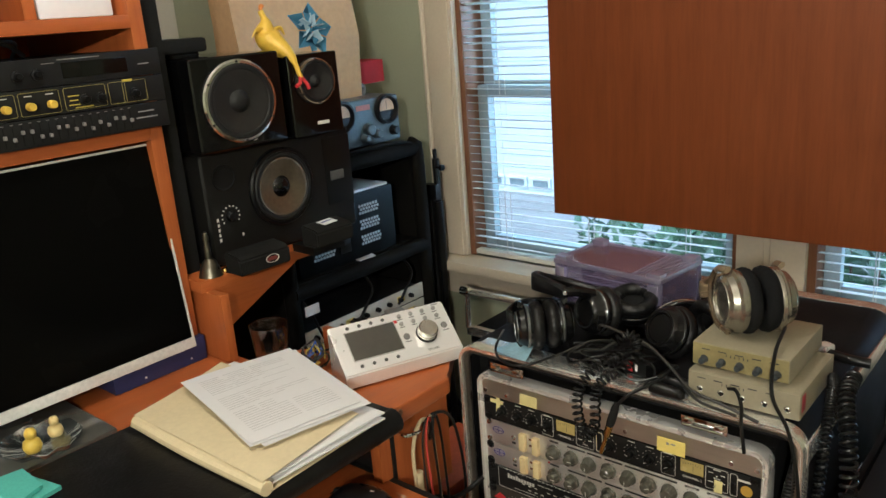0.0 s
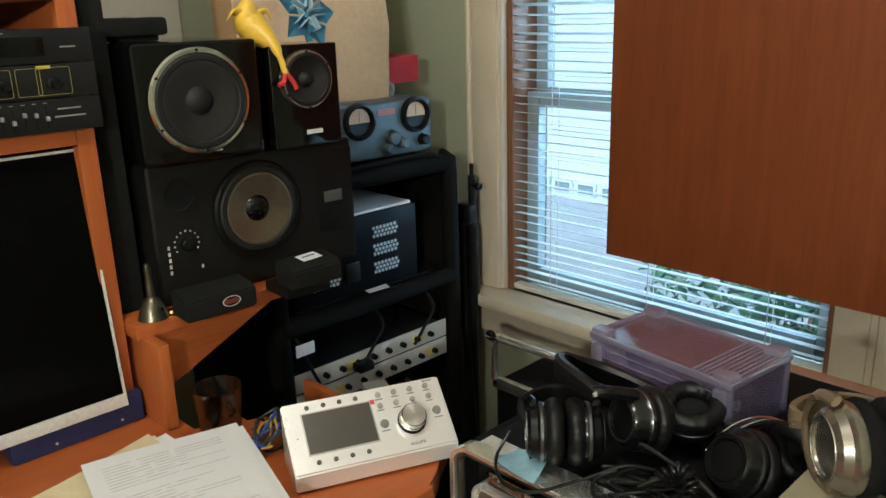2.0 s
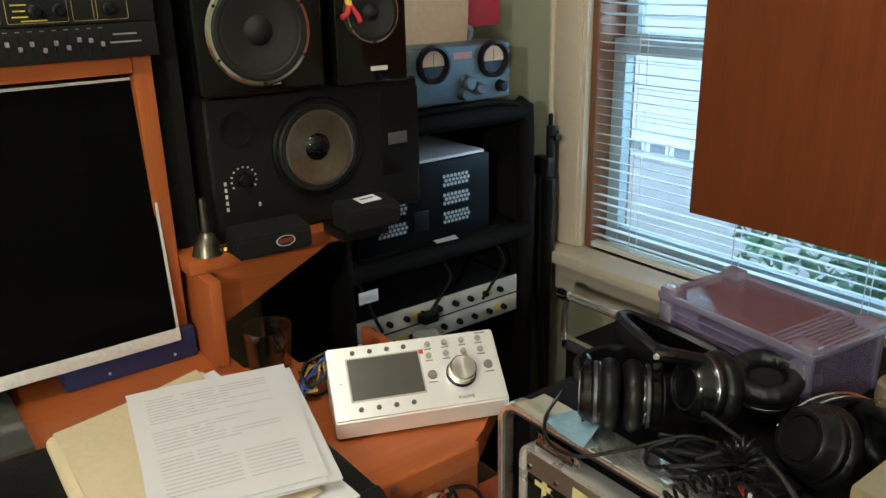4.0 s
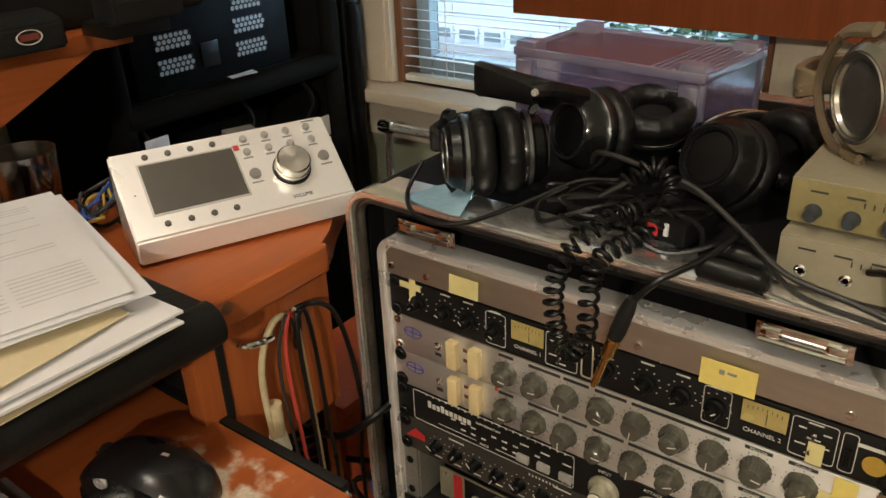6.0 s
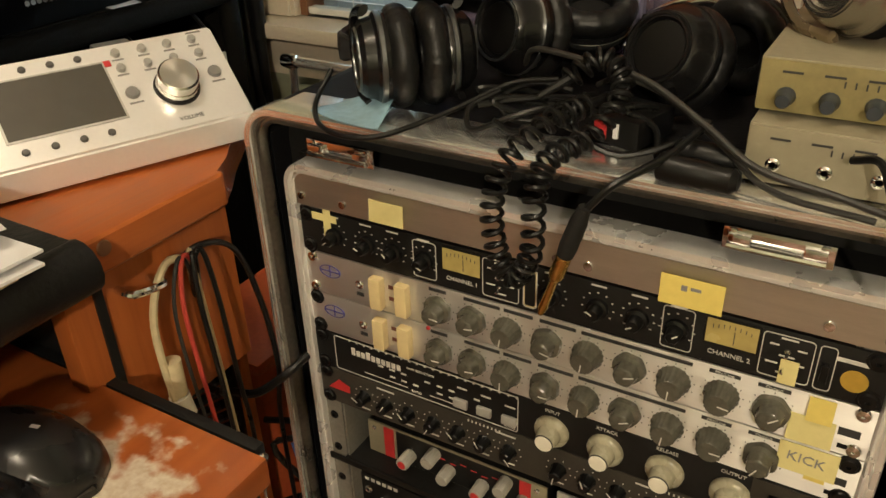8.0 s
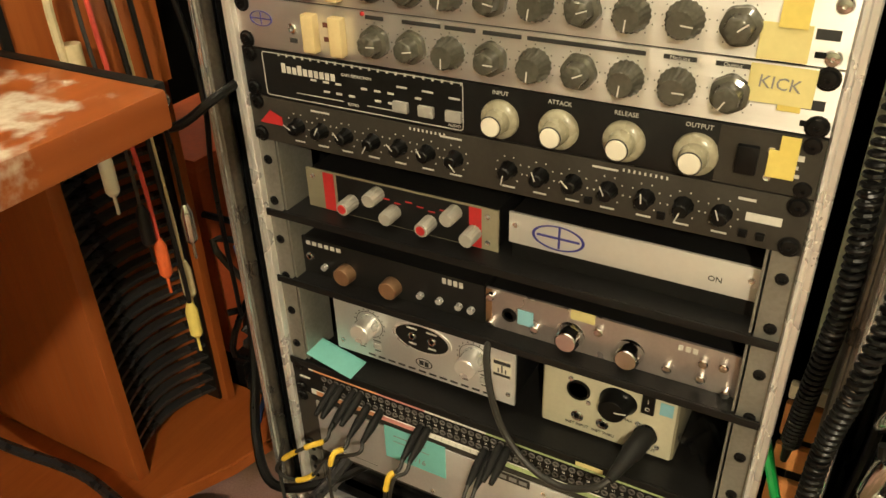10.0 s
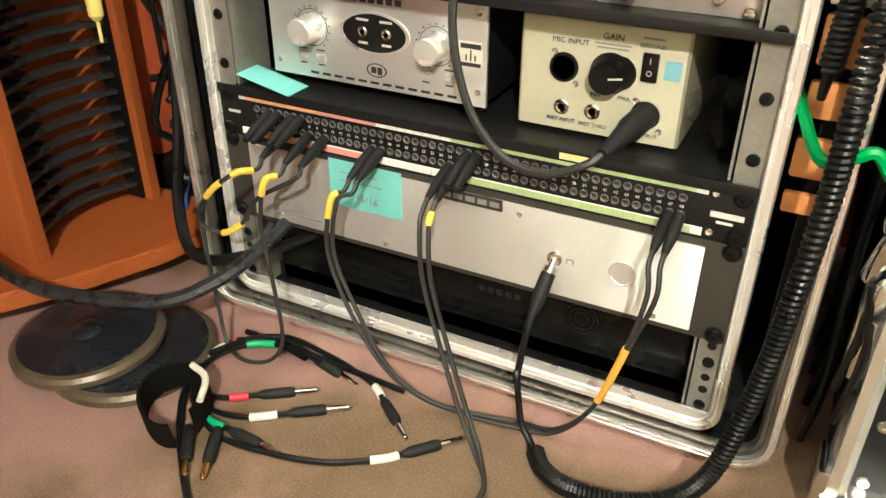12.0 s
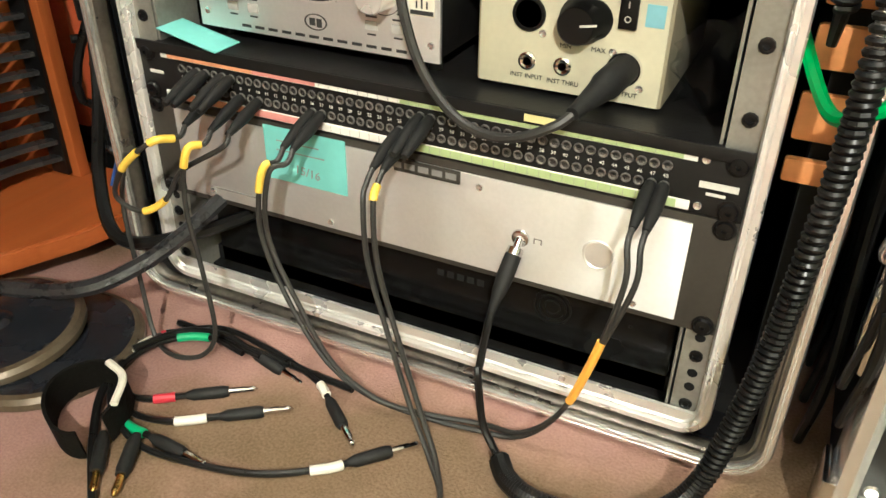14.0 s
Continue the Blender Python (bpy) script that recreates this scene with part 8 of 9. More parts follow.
part("plug", lathe([(0, -0.042), (0.0055, -0.042), (0.0058, -0.060), (0.0042, -0.064), (0.0031, -0.066), (0.0031, -0.088), (0.0036, -0.091), (0.0022, -0.099), (0, -0.100)], 14, pm), GOLD, pg, "gold plated jack plug")
cb = thing("cable_bundle", "untidy bundle of black cables between the headphones", "cables")
rnd = random.Random(77)
for k in range(7):
    pts = []
    x, y = rnd.uniform(-0.06, 0.06), rnd.uniform(0.0, 0.06)
    for j in range(9):
        a = j * 0.9 + k
        pts.append((x + 0.035 * math.cos(a) + 0.004 * j, y + 0.022 * math.sin(a * 1.2), TZ + 0.004 + 0.024 * abs(math.sin(0.6 * j + k))))
    part("lead", tube(pts, 0.0024, 7, 5), CABLE_BLACK, cb)
coiled_lead("black coiled lead hanging beside the case", [(0.312, 0.16, TZ + 0.015), (0.318, 0.10, TZ + 0.010), (0.335, 0.05, 0.87), (0.345, 0.03, 0.80), (0.345, 0.02, 0.70)], 0.010, 0.0026, 26)

# ---- on the floor and beside the case ----
IRON = mat("black_cast_iron", (0.020, 0.022, 0.028), 0.24, 0.3, 0.35, 18, 200, 0.25)
for (x, y, z, r, lab) in ((-0.287, -0.122, FZ + 0.0005, 0.080, "round black cast iron stand base on the carpet"), (-0.327, -0.138, FZ + 0.0150, 0.073, "round black cast iron stand base lying on another")):
    g = thing("stand_base", lab, "stand base", at(x, y, z) @ pose(0, 0, 0, 0 if z < FZ + 0.01 else 3, 0, 0), "stand bases")
    part("plate", lathe([(0, 0.014), (0.02, 0.0145), (0.030, 0.0125), (0.045, 0.0125), (0.055, 0.0110), (r - 0.008, 0.0120), (r - 0.003, 0.0105), (r, 0.007), (r, 0.001), (r - 0.004, 0.0), (0, 0.0)], 56), IRON, g)
    part("worn_rim", lathe([(r - 0.0075, 0.0122), (r - 0.003, 0.0110), (r + 0.0004, 0.0072), (r + 0.0004, 0.0012), (r - 0.001, 0.0012)], 56), mat("rubbed_rusty_iron", (0.105, 0.080, 0.050), 0.35, 0.3, 0.35, 40, 200, 0.2), g, "rubbed brown rim")
    part("boss", lathe([(0, 0.018), (0.010, 0.018), (0.014, 0.016), (0.016, 0.0143), (0, 0.0143)], 20), IRON, g)

# slatted disc tower
tw = thing("disc_tower", "orange laminate disc tower with curved black slats", "disc tower")
TX, TY0, TY1 = -0.432, -0.102, 0.078
part("side_panel", box(-0.74, TX, TY0, TY0 + 0.018, FZ + 0.052, 0.80, 0.0015), ORANGE_WOOD_Z, tw)
part("side_panel", box(-0.74, TX, TY1 - 0.014, TY1, FZ + 0.052, 0.80, 0.0015), ORANGE_WOOD_Z, tw)
bm = prism([(-0.80, -0.26), (-0.52, -0.26), (-0.44, -0.19), (-0.395, -0.115), (-0.345, -0.02), (-0.325, 0.06), (-0.325, 0.10), (-0.80, 0.10)], FZ + 0.030, FZ + 0.0515)
bmesh.ops.bevel(bm, geom=bm.edges[:], offset=0.003, segments=2, affect='EDGES')
part("base", bm, ORANGE_WOOD, tw)
for x, y in ((-0.75, -0.22), (-0.75, 0.06), (-0.40, 0.06), (-0.50, -0.22)):
    part("foot", lathe([(0, 0), (0.015, 0), (0.015, 0.03), (0, 0.03)], 14, at(x, y, FZ)), BLACK_RUBBER, tw)
part("back_board", box(TX - 0.118, TX - 0.108, TY0 + 0.019, TY1 - 0.015, FZ + 0.053, 0.80, 0.0005), ORANGE_WOOD_Z, tw)
bm = bmesh.new()
n = 9
lo, hi = [], []
for i in range(n + 1):
    u = i / n
    y = TY0 + 0.019 + (TY1 - TY0 - 0.034) * u
    x = TX - 0.012 - 0.022 * math.sin(math.pi * u)
    lo.append((x, y))
    hi.append((x - 0.014, y))
for z0, z1 in ((0, 0.0050),):
    a = [bm.verts.new((*p, z0)) for p in lo]
    b = [bm.verts.new((*p, z0)) for p in hi]
    c = [bm.verts.new((*p, z1)) for p in lo]
    d = [bm.verts.new((*p, z1)) for p in hi]
    for i in range(n):
        bm.faces.new((c[i], c[i + 1], d[i + 1], d[i]))
        bm.faces.new((a[i], b[i], b[i + 1], a[i + 1]))
        bm.faces.new((a[i], a[i + 1], c[i + 1], c[i]))
slat = mesh_of(bm, "slat", mat("satin_black_slat", (0.03, 0.03, 0.03), 0.28, 0, 0.2, 20, 200, 0.05))
for k in range(36):
    piece("slat", slat, tw, at(0, 0, FZ + 0.072 + 0.0192 * k))
for y in (TY0 + 0.0215, TY1 - 0.0175):
    part("slat_comb", box(TX - 0.034, TX - 0.010, y - 0.0025, y + 0.0025, FZ + 0.056, 0.79, 0.0006), BLACK_PLASTIC, tw, "black toothed side strip")
CASE_INK = [mat("dark_disc_case", (0.012, 0.012, 0.013), 0.2), mat("grey_disc_case", (0.05, 0.047, 0.042), 0.25), mat("brown_disc_case", (0.035, 0.02, 0.014), 0.25)]
rnd = random.Random(14)
tray_case = [mesh_of(box(TX - 0.100, TX - 0.062, TY0 + 0.026, TY0 + 0.026 + w_, 0.0, 0.0104, 0.0008), "disc_case", CASE_INK[i]) for i, w_ in enumerate((0.072, 0.066, 0.078))]
for k in range(35):
    cs = new("disc_case", tray_case[rnd.randrange(3)])
    cs.matrix_basis = at(rnd.uniform(-0.002, 0.004), 0, FZ + 0.0772 + 0.0192 * k)
    tagged(cs, "dark plastic disc case in the slatted tower", "disc case", "disc cases in the tower")

# leads hanging over the tray end
hl = thing("patch_leads", "bunch of hanging leads with coloured plugs under the desk", "cables")
YW = mat("yellowed_white_lead", (0.60, 0.50, 0.30), 0.5)
RW = mat("red_lead", (0.5, 0.06, 0.04), 0.45)
defs = ((-0.145, YW, 0.0035, 0.60), (-0.115, RW, 0.0022, 0.50), (-0.10, CABLE_BLACK, 0.0024, 0.42), (-0.09, YW, 0.0018, 0.46), (-0.125, CABLE, 0.0018, 0.54), (-0.08, CABLE_BLACK, 0.0024, 0.52))
for k, (y, mm, r, zl) in enumerate(defs):
    x = -0.290 + 0.004 * (k % 3)
    part("lead", tube([(-0.32, -0.07, 0.70), (x - 0.005, -0.085 - 0.002 * k, 0.765), (x, (y - 0.09) / 2, 0.785), (x + 0.004, y, 0.74), (x + 0.006, y + 0.004, 0.64), (x + 0.002, y + 0.012, zl + 0.06), (x, y + 0.014, zl)], r, 8, 6), mm, hl)
    pmat = (WHITE_CAP, mat("orange_red_plug", (0.72, 0.13, 0.03), 0.45), NOTE_Y, YW, BLACK_PLASTIC, CHROME)[k]
    part("plug", lathe([(0, 0.02), (0.003, 0.02), (0.0062, 0.010), (0.0062, -0.018), (0.0035, -0.022), (0.0016, -0.023), (0.0016, -0.040), (0, -0.041)], 12, at(x, y + 0.014, zl - 0.012)), pmat, hl)
part("adaptor", tube([(-0.286, -0.137, 0.70), (-0.285, -0.138, 0.665)], 0.0085, 12, 2), YW, hl, "yellowed adaptor")
part("adaptor_end", tube([(-0.285, -0.138, 0.663), (-0.284, -0.135, 0.640)], 0.0095, 12, 2), WHITE_CAP, hl)
cable("black_lead", "black lead looping down beside the desk", [(-0.31, -0.10, 0.755), (-0.29, -0.085, 0.785), (-0.286, -0.045, 0.765), (-0.288, -0.02, 0.69), (-0.295, -0.005, 0.60), (-0.33, 0.02, 0.50), (-0.36, 0.05, 0.3)], 0.0028, CABLE_BLACK)
cable("black_lead", "black lead tied round the case edge", [(-0.42, -0.02, 0.58), (-0.36, -0.045, 0.575), (-0.315, -0.052, 0.592), (-0.285, -0.048, 0.60), (-0.258, -0.028, 0.622), (-0.252, 0.0, 0.63)], 0.0045, CABLE_BLACK)
cable("braided_loom", "thick braided black cable loom running into the rack", [(-0.75, -0.20, 0.23), (-0.60, -0.165, 0.165), (-0.483, -0.141, 0.142), (-0.384, -0.150, 0.134), (-0.316, -0.139, 0.132), (-0.241, -0.114, 0.136), (-0.204, -0.078, 0.150), (-0.188, -0.035, 0.165), (-0.176, 0.02, 0.185), (-0.17, 0.1, 0.19)], 0.0072, mat("black_braided_sleeve", (0.03, 0.03, 0.032), 0.3, 0.3, 0.4, 60, 420, 0.8))
cable("black_lead", "black power leads behind the case edge", [(-0.335, 0.06, 0.42), (-0.330, 0.04, 0.33), (-0.322, 0.02, 0.25), (-0.30, -0.02, 0.18), (-0.26, -0.045, 0.142), (-0.20, -0.02, 0.15), (-0.15, 0.05, 0.16)], 0.006, CABLE_BLACK)
cable("blue_lead", "thin blue lead beside the disc tower", [(-0.40, 0.10, 0.36), (-0.365, 0.085, 0.28), (-0.352, 0.07, 0.20), (-0.345, 0.03, 0.14)], 0.003, mat("blue_cable_jacket", (0.03, 0.08, 0.30), 0.4))
rb = thing("storage_crate", "orange red plastic crate behind the tower", "crate")
CRATE = mat("orange_red_plastic", (0.50, 0.10, 0.03), 0.45)
part("body", box(-0.615, -0.465, 0.12, 0.355, FZ + 0.08, 0.4395, 0.01), CRATE, rb)
part("rim", box(-0.625, -0.455, 0.112, 0.365, 0.44, 0.46, 0.006), CRATE, rb)
solid("crate_stand", box(-0.64, -0.44, 0.11, 0.37, FZ + 0.0005, FZ + 0.079, 0.004), BLACK_PLASTIC, "black low stand under the crate", "stand")
lb = thing("lead_clutter", "pile of dark leads and adaptors beside the case", "cables")
rnd = random.Random(21)
for k in range(9):
    pts = []
    for j in range(7):
        pts.append((-0.37 + rnd.uniform(-0.05, 0.05), 0.12 + rnd.uniform(-0.06, 0.10), FZ + 0.02 + 0.05 * j * rnd.uniform(0.6, 1.3)))
    part("lead", tube(pts, 0.0045, 7, 5), (CABLE_BLACK, CABLE)[k % 2], lb)

# patch cords
def cord(name, label, pts, r, tape=None, tape_at=(0.3, 0.4), plugs=(False, False), jacket=CABLE, group="patch cords"):
    g_ = thing(name, label, "cable", I4, group)
    path = smooth_path(pts, 8)
    part("lead", tube(pts, r, 8, 8), jacket, g_)
    n_ = len(path) - 1
    if tape:
        for (a, b), mm in zip(tape_at, tape):
            i, j = int(a * n_), max(int(b * n_), int(a * n_) + 1)
            part("tape", tube([path[k_] for k_ in range(i, j + 1)], r * 1.5, 10, 1), mm, g_)
    for end, flag in ((0, plugs[0]), (-1, plugs[1])):
        if flag:
            p = path[end]
            q = path[1] if end == 0 else path[-2]
            d = (p - q).normalized()
            m_ = look(p, p + d)
            part("grip", lathe([(0, 0.0), (r * 1.1, 0.0), (0.0048, -0.006), (0.0052, -0.030), (0.0042, -0.034), (0, -0.034)], 12, m_), BLACK_RUBBER, g_)
            part("tip", lathe([(0, -0.034), (0.0028, -0.034), (0.0028, -0.047), (0.0020, -0.049), (0.0026, -0.054), (0, -0.058)], 10, m_), CHROME, g_)
    return g_


PBZ = zu(12)
PJ = lambda k, row: (PX[k], -0.001, PBZ + (0.0292, 0.0152)[row])


def patch_plug(parent, k, row):
    x, y, z = PJ(k, row)
    part("grip", lathe([(0, 0.001), (0.0042, 0.001), (0.0048, 0.008), (0.0050, 0.022), (0.0036, 0.034), (0.0026, 0.042), (0, 0.042)], 12, at(x, y, z) @ TO_FRONT @ pose(0, 0, 0, 18, 0, 0)), BLACK_RUBBER, parent)


def plug_start(k, row):
    x, y, z = PJ(k, row)
    return [(x, y - 0.038, z - 0.012), (x, y - 0.048, z - 0.020)]


R = 0.0021
# three cords on the left of the bay, with yellow tape
g = cord("jumper_cable", "dark grey patch cord with yellow tape looping beside the rack", plug_start(4, 1) + [(-0.176, -0.066, 0.262), (-0.205, -0.072, 0.238), (-0.226, -0.068, 0.205), (-0.208, -0.062, 0.192), (-0.185, -0.056, 0.205), (-0.168, -0.05, 0.232), plug_start(9, 1)[1], plug_start(9, 1)[0]], R, (TAPE_Y, TAPE_Y, TAPE_Y), ((0.15, 0.24), (0.28, 0.36), (0.58, 0.68)))
patch_plug(g, 4, 1), patch_plug(g, 9, 1)
g = cord("jumper_cable", "dark grey patch cord with yellow tape hanging to the carpet", plug_start(7, 1) + [(-0.148, -0.062, 0.258), (-0.154, -0.066, 0.215), (-0.147, -0.068, 0.160), (-0.140, -0.072, 0.100), (-0.152, -0.078, FZ + 0.012), (-0.178, -0.085, FZ + 0.006), (-0.205, -0.078, FZ + 0.012), (-0.222, -0.066, 0.12), (-0.232, -0.058, 0.19), (-0.226, -0.05, 0.235)], R, (TAPE_Y,), ((0.12, 0.22),))
patch_plug(g, 7, 1)
for k, (a, dx) in enumerate(((15, 0.0), (16, 0.006))):
    g = cord("jumper_cable", "dark grey patch cord with yellow tape falling to the carpet", plug_start(a, 1) + [(-0.081 + dx, -0.060, 0.255), (-0.085 + dx, -0.064, 0.205), (-0.062 + dx * 1.5, -0.068, 0.150), (-0.030 + dx, -0.070, 0.105), (0.005 + dx, -0.064, 0.078), (0.05, -0.056, FZ + 0.006 + 0.004 * k), (0.09, -0.050 + 0.008 * k, FZ + 0.005), (0.125, -0.046, 0.072 + 0.004 * k), (0.155, -0.052, 0.115), (0.174, -0.058, 0.175), (0.186 + dx, -0.056, 0.235), plug_start(46 + k, 1)[1], plug_start(46 + k, 1)[0]], R, (TAPE_Y, TAPE_O) if k == 0 else (), ((0.11, 0.17), (0.74, 0.81)) if k == 0 else ())
    patch_plug(g, a, 1), patch_plug(g, 46 + k, 1)
for k, (a, dx) in enumerate(((24, 0.0), (25, 0.008))):
    g = cord("jumper_cable", "dark grey patch cord with yellow tape running out over the carpet", plug_start(a, 1) + [(0.002 + dx, -0.058, 0.25), (0.006 + dx, -0.062, 0.205), (0.026 + dx, -0.070, 0.150), (0.050 + dx, -0.082, 0.100), (0.074 + dx * 0.6, -0.098, FZ + 0.010), (0.096, -0.128 - 0.004 * k, FZ + 0.005), (0.088 - dx, -0.17, FZ + 0.004), (0.07, -0.24, FZ + 0.004), (0.05, -0.34, FZ + 0.004)], R, (TAPE_Y,) if k == 1 else (), ((0.10, 0.19),) if k == 1 else ())
    patch_plug(g, a, 1)
for k in (2, 3, 5, 6, 26, 27):
    pg_ = thing("jack_plug", "black jack plug in the patch bay", "plug", I4, "plugs in the patch bay")
    patch_plug(pg_, k, 0 if k > 20 else 0)

# loop of cords tied on the carpet
FR = FZ + 0.0036
loopL = [(-0.118, -0.052, FR + 0.004), (-0.160, -0.044, FR), (-0.195, -0.055, FR + 0.002), (-0.216, -0.085, FR + 0.004), (-0.212, -0.118, FR + 0.002)]
cord("tied_jumper_cable", "black patch cord with red tape lying on the carpet", loopL[::1] + [(-0.190, -0.135, FR), (-0.165, -0.136, FR), (-0.138, -0.118, FR)], 0.0026, (TAPE_R, TAPE_R), ((0.28, 0.36), (0.90, 0.98)), (False, True), CABLE_BLACK, "tied patch cords")
cord("tied_jumper_cable", "black patch cord with a white sleeve lying on the carpet", [(-0.110, -0.056, FR + 0.005), (-0.160, -0.050, FR + 0.003), (-0.200, -0.062, FR + 0.004), (-0.214, -0.095, FR + 0.003), (-0.196, -0.135, FR + 0.003), (-0.165, -0.152, FR), (-0.130, -0.147, FR), (-0.098, -0.125, FR)], 0.0026, (TAPE_W, TAPE_W), ((0.36, 0.45), (0.88, 0.98)), (False, True), CABLE_BLACK, "tied patch cords")
cord("tied_jumper_cable", "black patch cord with green tape lying on the carpet", [(-0.125, -0.060, FR + 0.006), (-0.165, -0.055, FR + 0.006), (-0.196, -0.075, FR + 0.006), (-0.208, -0.110, FR + 0.004), (-0.190, -0.145, FR + 0.004), (-0.160, -0.163, FR), (-0.130, -0.166, FR)], 0.0026, (TAPE_G, TAPE_G), ((0.18, 0.30), (0.82, 0.97)), (False, True), CABLE_BLACK, "tied patch cords")
cord("tied_jumper_cable", "long black patch cord with a white sleeve on the carpet", [(-0.205, -0.128, FR + 0.007), (-0.178, -0.158, FR + 0.004), (-0.135, -0.176, FR), (-0.085, -0.173, FR), (-0.035, -0.160, FR), (0.005, -0.135, FR), (0.018, -0.122, FR)], 0.0026, (TAPE_W,), ((0.80, 0.97),), (False, True), CABLE_BLACK, "tied patch cords")
cord("tied_jumper_cable", "black patch cord with a pale sleeve pointing over the carpet", [(-0.200, -0.070, FR + 0.010), (-0.165, -0.040, FR + 0.006), (-0.115, -0.042, FR + 0.004), (-0.075, -0.048, FR), (-0.048, -0.058, FR), (-0.032, -0.070, FR)], 0.0026, (TAPE_W,), ((0.80, 0.97),), (False, True), CABLE_BLACK, "tied patch cords")
cord("tied_jumper_cable", "black patch cord end with a chrome plug", [(-0.21, -0.10, FR + 0.010), (-0.19, -0.062, FR + 0.009), (-0.155, -0.048, FR + 0.008), (-0.120, -0.052, FR + 0.003)], 0.003, (), (), (False, True), CABLE_BLACK, "tied patch cords")
cord("tied_jumper_cable", "black patch cord end lying beside the strap", [(-0.205, -0.115, FR + 0.008), (-0.197, -0.150, FR + 0.004), (-0.168, -0.188, FR), (-0.13, -0.225, FR), (-0.09, -0.26, FR), (-0.05, -0.30, FR)], 0.0034, (TAPE_Y,), ((0.78, 0.90),), (False, False), CABLE_BLACK, "tied patch cords")
for (x, y, a) in ((-0.139, -0.212, 128), (-0.121, -0.206, 118)):
    g = thing("jack_plug", "black jack plug with a gold tip on the carpet", "plug", pose(x, y, FZ + 0.0056, 0, 90, a - 180), "loose plugs")
    part("grip", lathe([(0, 0.0), (0.0045, 0.0), (0.0055, 0.005), (0.0055, 0.03), (0.0035, 0.04), (0, 0.04)], 12, pose(0, 0, 0, 180, 0, 0)), BLACK_RUBBER, g)
    part("tip", lathe([(0, 0.020), (0.0018, 0.018), (0.0028, 0.014), (0.0028, 0), (0, 0)], 10), GOLD, g)
# cable strap
bm = bmesh.new()
path = [Vector((0.020 * math.cos(a) * (1 + 0.25 * math.sin(a)), 0.026 * math.sin(a), 0.0)) for a in [radians(d) for d in range(-40, 290, 15)]]
rows = []
for i, p in enumerate(path):
    d = p.normalized()
    rows.append([bm.verts.new(p + d * w + Vector((0, 0, h))) for w, h in ((0, 0), (0.0022, 0), (0.0022, 0.024), (0, 0.024))])
for a, b in zip(rows, rows[1:]):
    for k in range(4):
        bm.faces.new((a[k], a[(k + 1) % 4], b[(k + 1) % 4], b[k]))
bm.faces.new(rows[0][::-1])
bm.faces.new(rows[-1])
st = thing("cable_strap", "black hook and loop cable strap curled on the carpet", "cable strap", pose(-0.184, -0.172, FZ + 0.0035, 6, -4, 35) @ Matrix.Diagonal((1.35, 1.35, 1.2, 1)))
part("strap", bm, NYLON, st)
part("pale_edge", tube([(0.012, 0.022, 0.026), (0.022, 0.008, 0.026), (0.020, -0.012, 0.026)], 0.0024, 8, 5), TAPE_W, st, "pale worn edge")

coiled_lead("black coiled lead hanging between frame and shell", [(0.286, 0.006, 0.845), (0.276, -0.004, 0.77), (0.272, -0.006, 0.66), (0.275, -0.004, 0.56), (0.270, 0.004, 0.47), (0.266, 0.012, 0.40)], 0.0062, 0.0022, 74, 6, 10)
# leads plugged into the rack
g = thing("microphone_lead", "dark grey lead with a black connector plugged into the gain box", "cable")
ox, oz = 0.045 + 0.104, SH + 0.027
part("connector", lathe([(0, -0.004), (0.0095, -0.004), (0.0100, 0.006), (0.0100, 0.022), (0.0085, 0.026), (0.0060, 0.045), (0.0045, 0.058), (0, 0.058)], 20, look((ox, 0.028, oz), (ox - 0.016, -0.03, oz - 0.014)) @ pose(0, 0, 0, 180, 0, 0)), BLACK_RUBBER, g)
part("lead", tube([(ox - 0.0135, -0.022, oz - 0.0125), (ox - 0.026, -0.032, oz - 0.022), (ox - 0.055, -0.034, oz - 0.034), (0.060, -0.028, SH - 0.004), (0.030, -0.022, SH + 0.022), (0.012, -0.016, SH + 0.062), (0.004, -0.006, SH + 0.10), (0.004, 0.014, SH + 0.105), (0.006, 0.06, SH + 0.106)], 0.0034, 8, 8), CABLE, g)
g = thing("headphone_extension", "black coiled headphone lead plugged into the silver unit", "cable")
jz = zu(14) + 0.041
m_ = look((0.0985, -0.004, jz), (0.094, -0.030, jz - 0.034))
part("plug", lathe([(0, 0), (0.0032, 0), (0.0032, -0.006), (0.0060, -0.007), (0.0060, -0.012), (0, -0.012)], 14, m_), CHROME, g)
part("grip", lathe([(0, -0.012), (0.0060, -0.0121), (0.0064, -0.028), (0.0054, -0.040), (0.0036, -0.048), (0.0030, -0.056), (0, -0.056)], 16, m_), BLACK_RUBBER, g)
part("lead", tube([(0.0929, -0.0365, jz - 0.0425), (0.092, -0.043, jz - 0.056), (0.091, -0.054, jz - 0.090), (0.093, -0.060, 0.135), (0.101, -0.066, 0.096), (0.112, -0.072, FZ + 0.019), (0.122, -0.079, FZ + 0.013)], 0.0030, 8, 8), CABLE_BLACK, g)
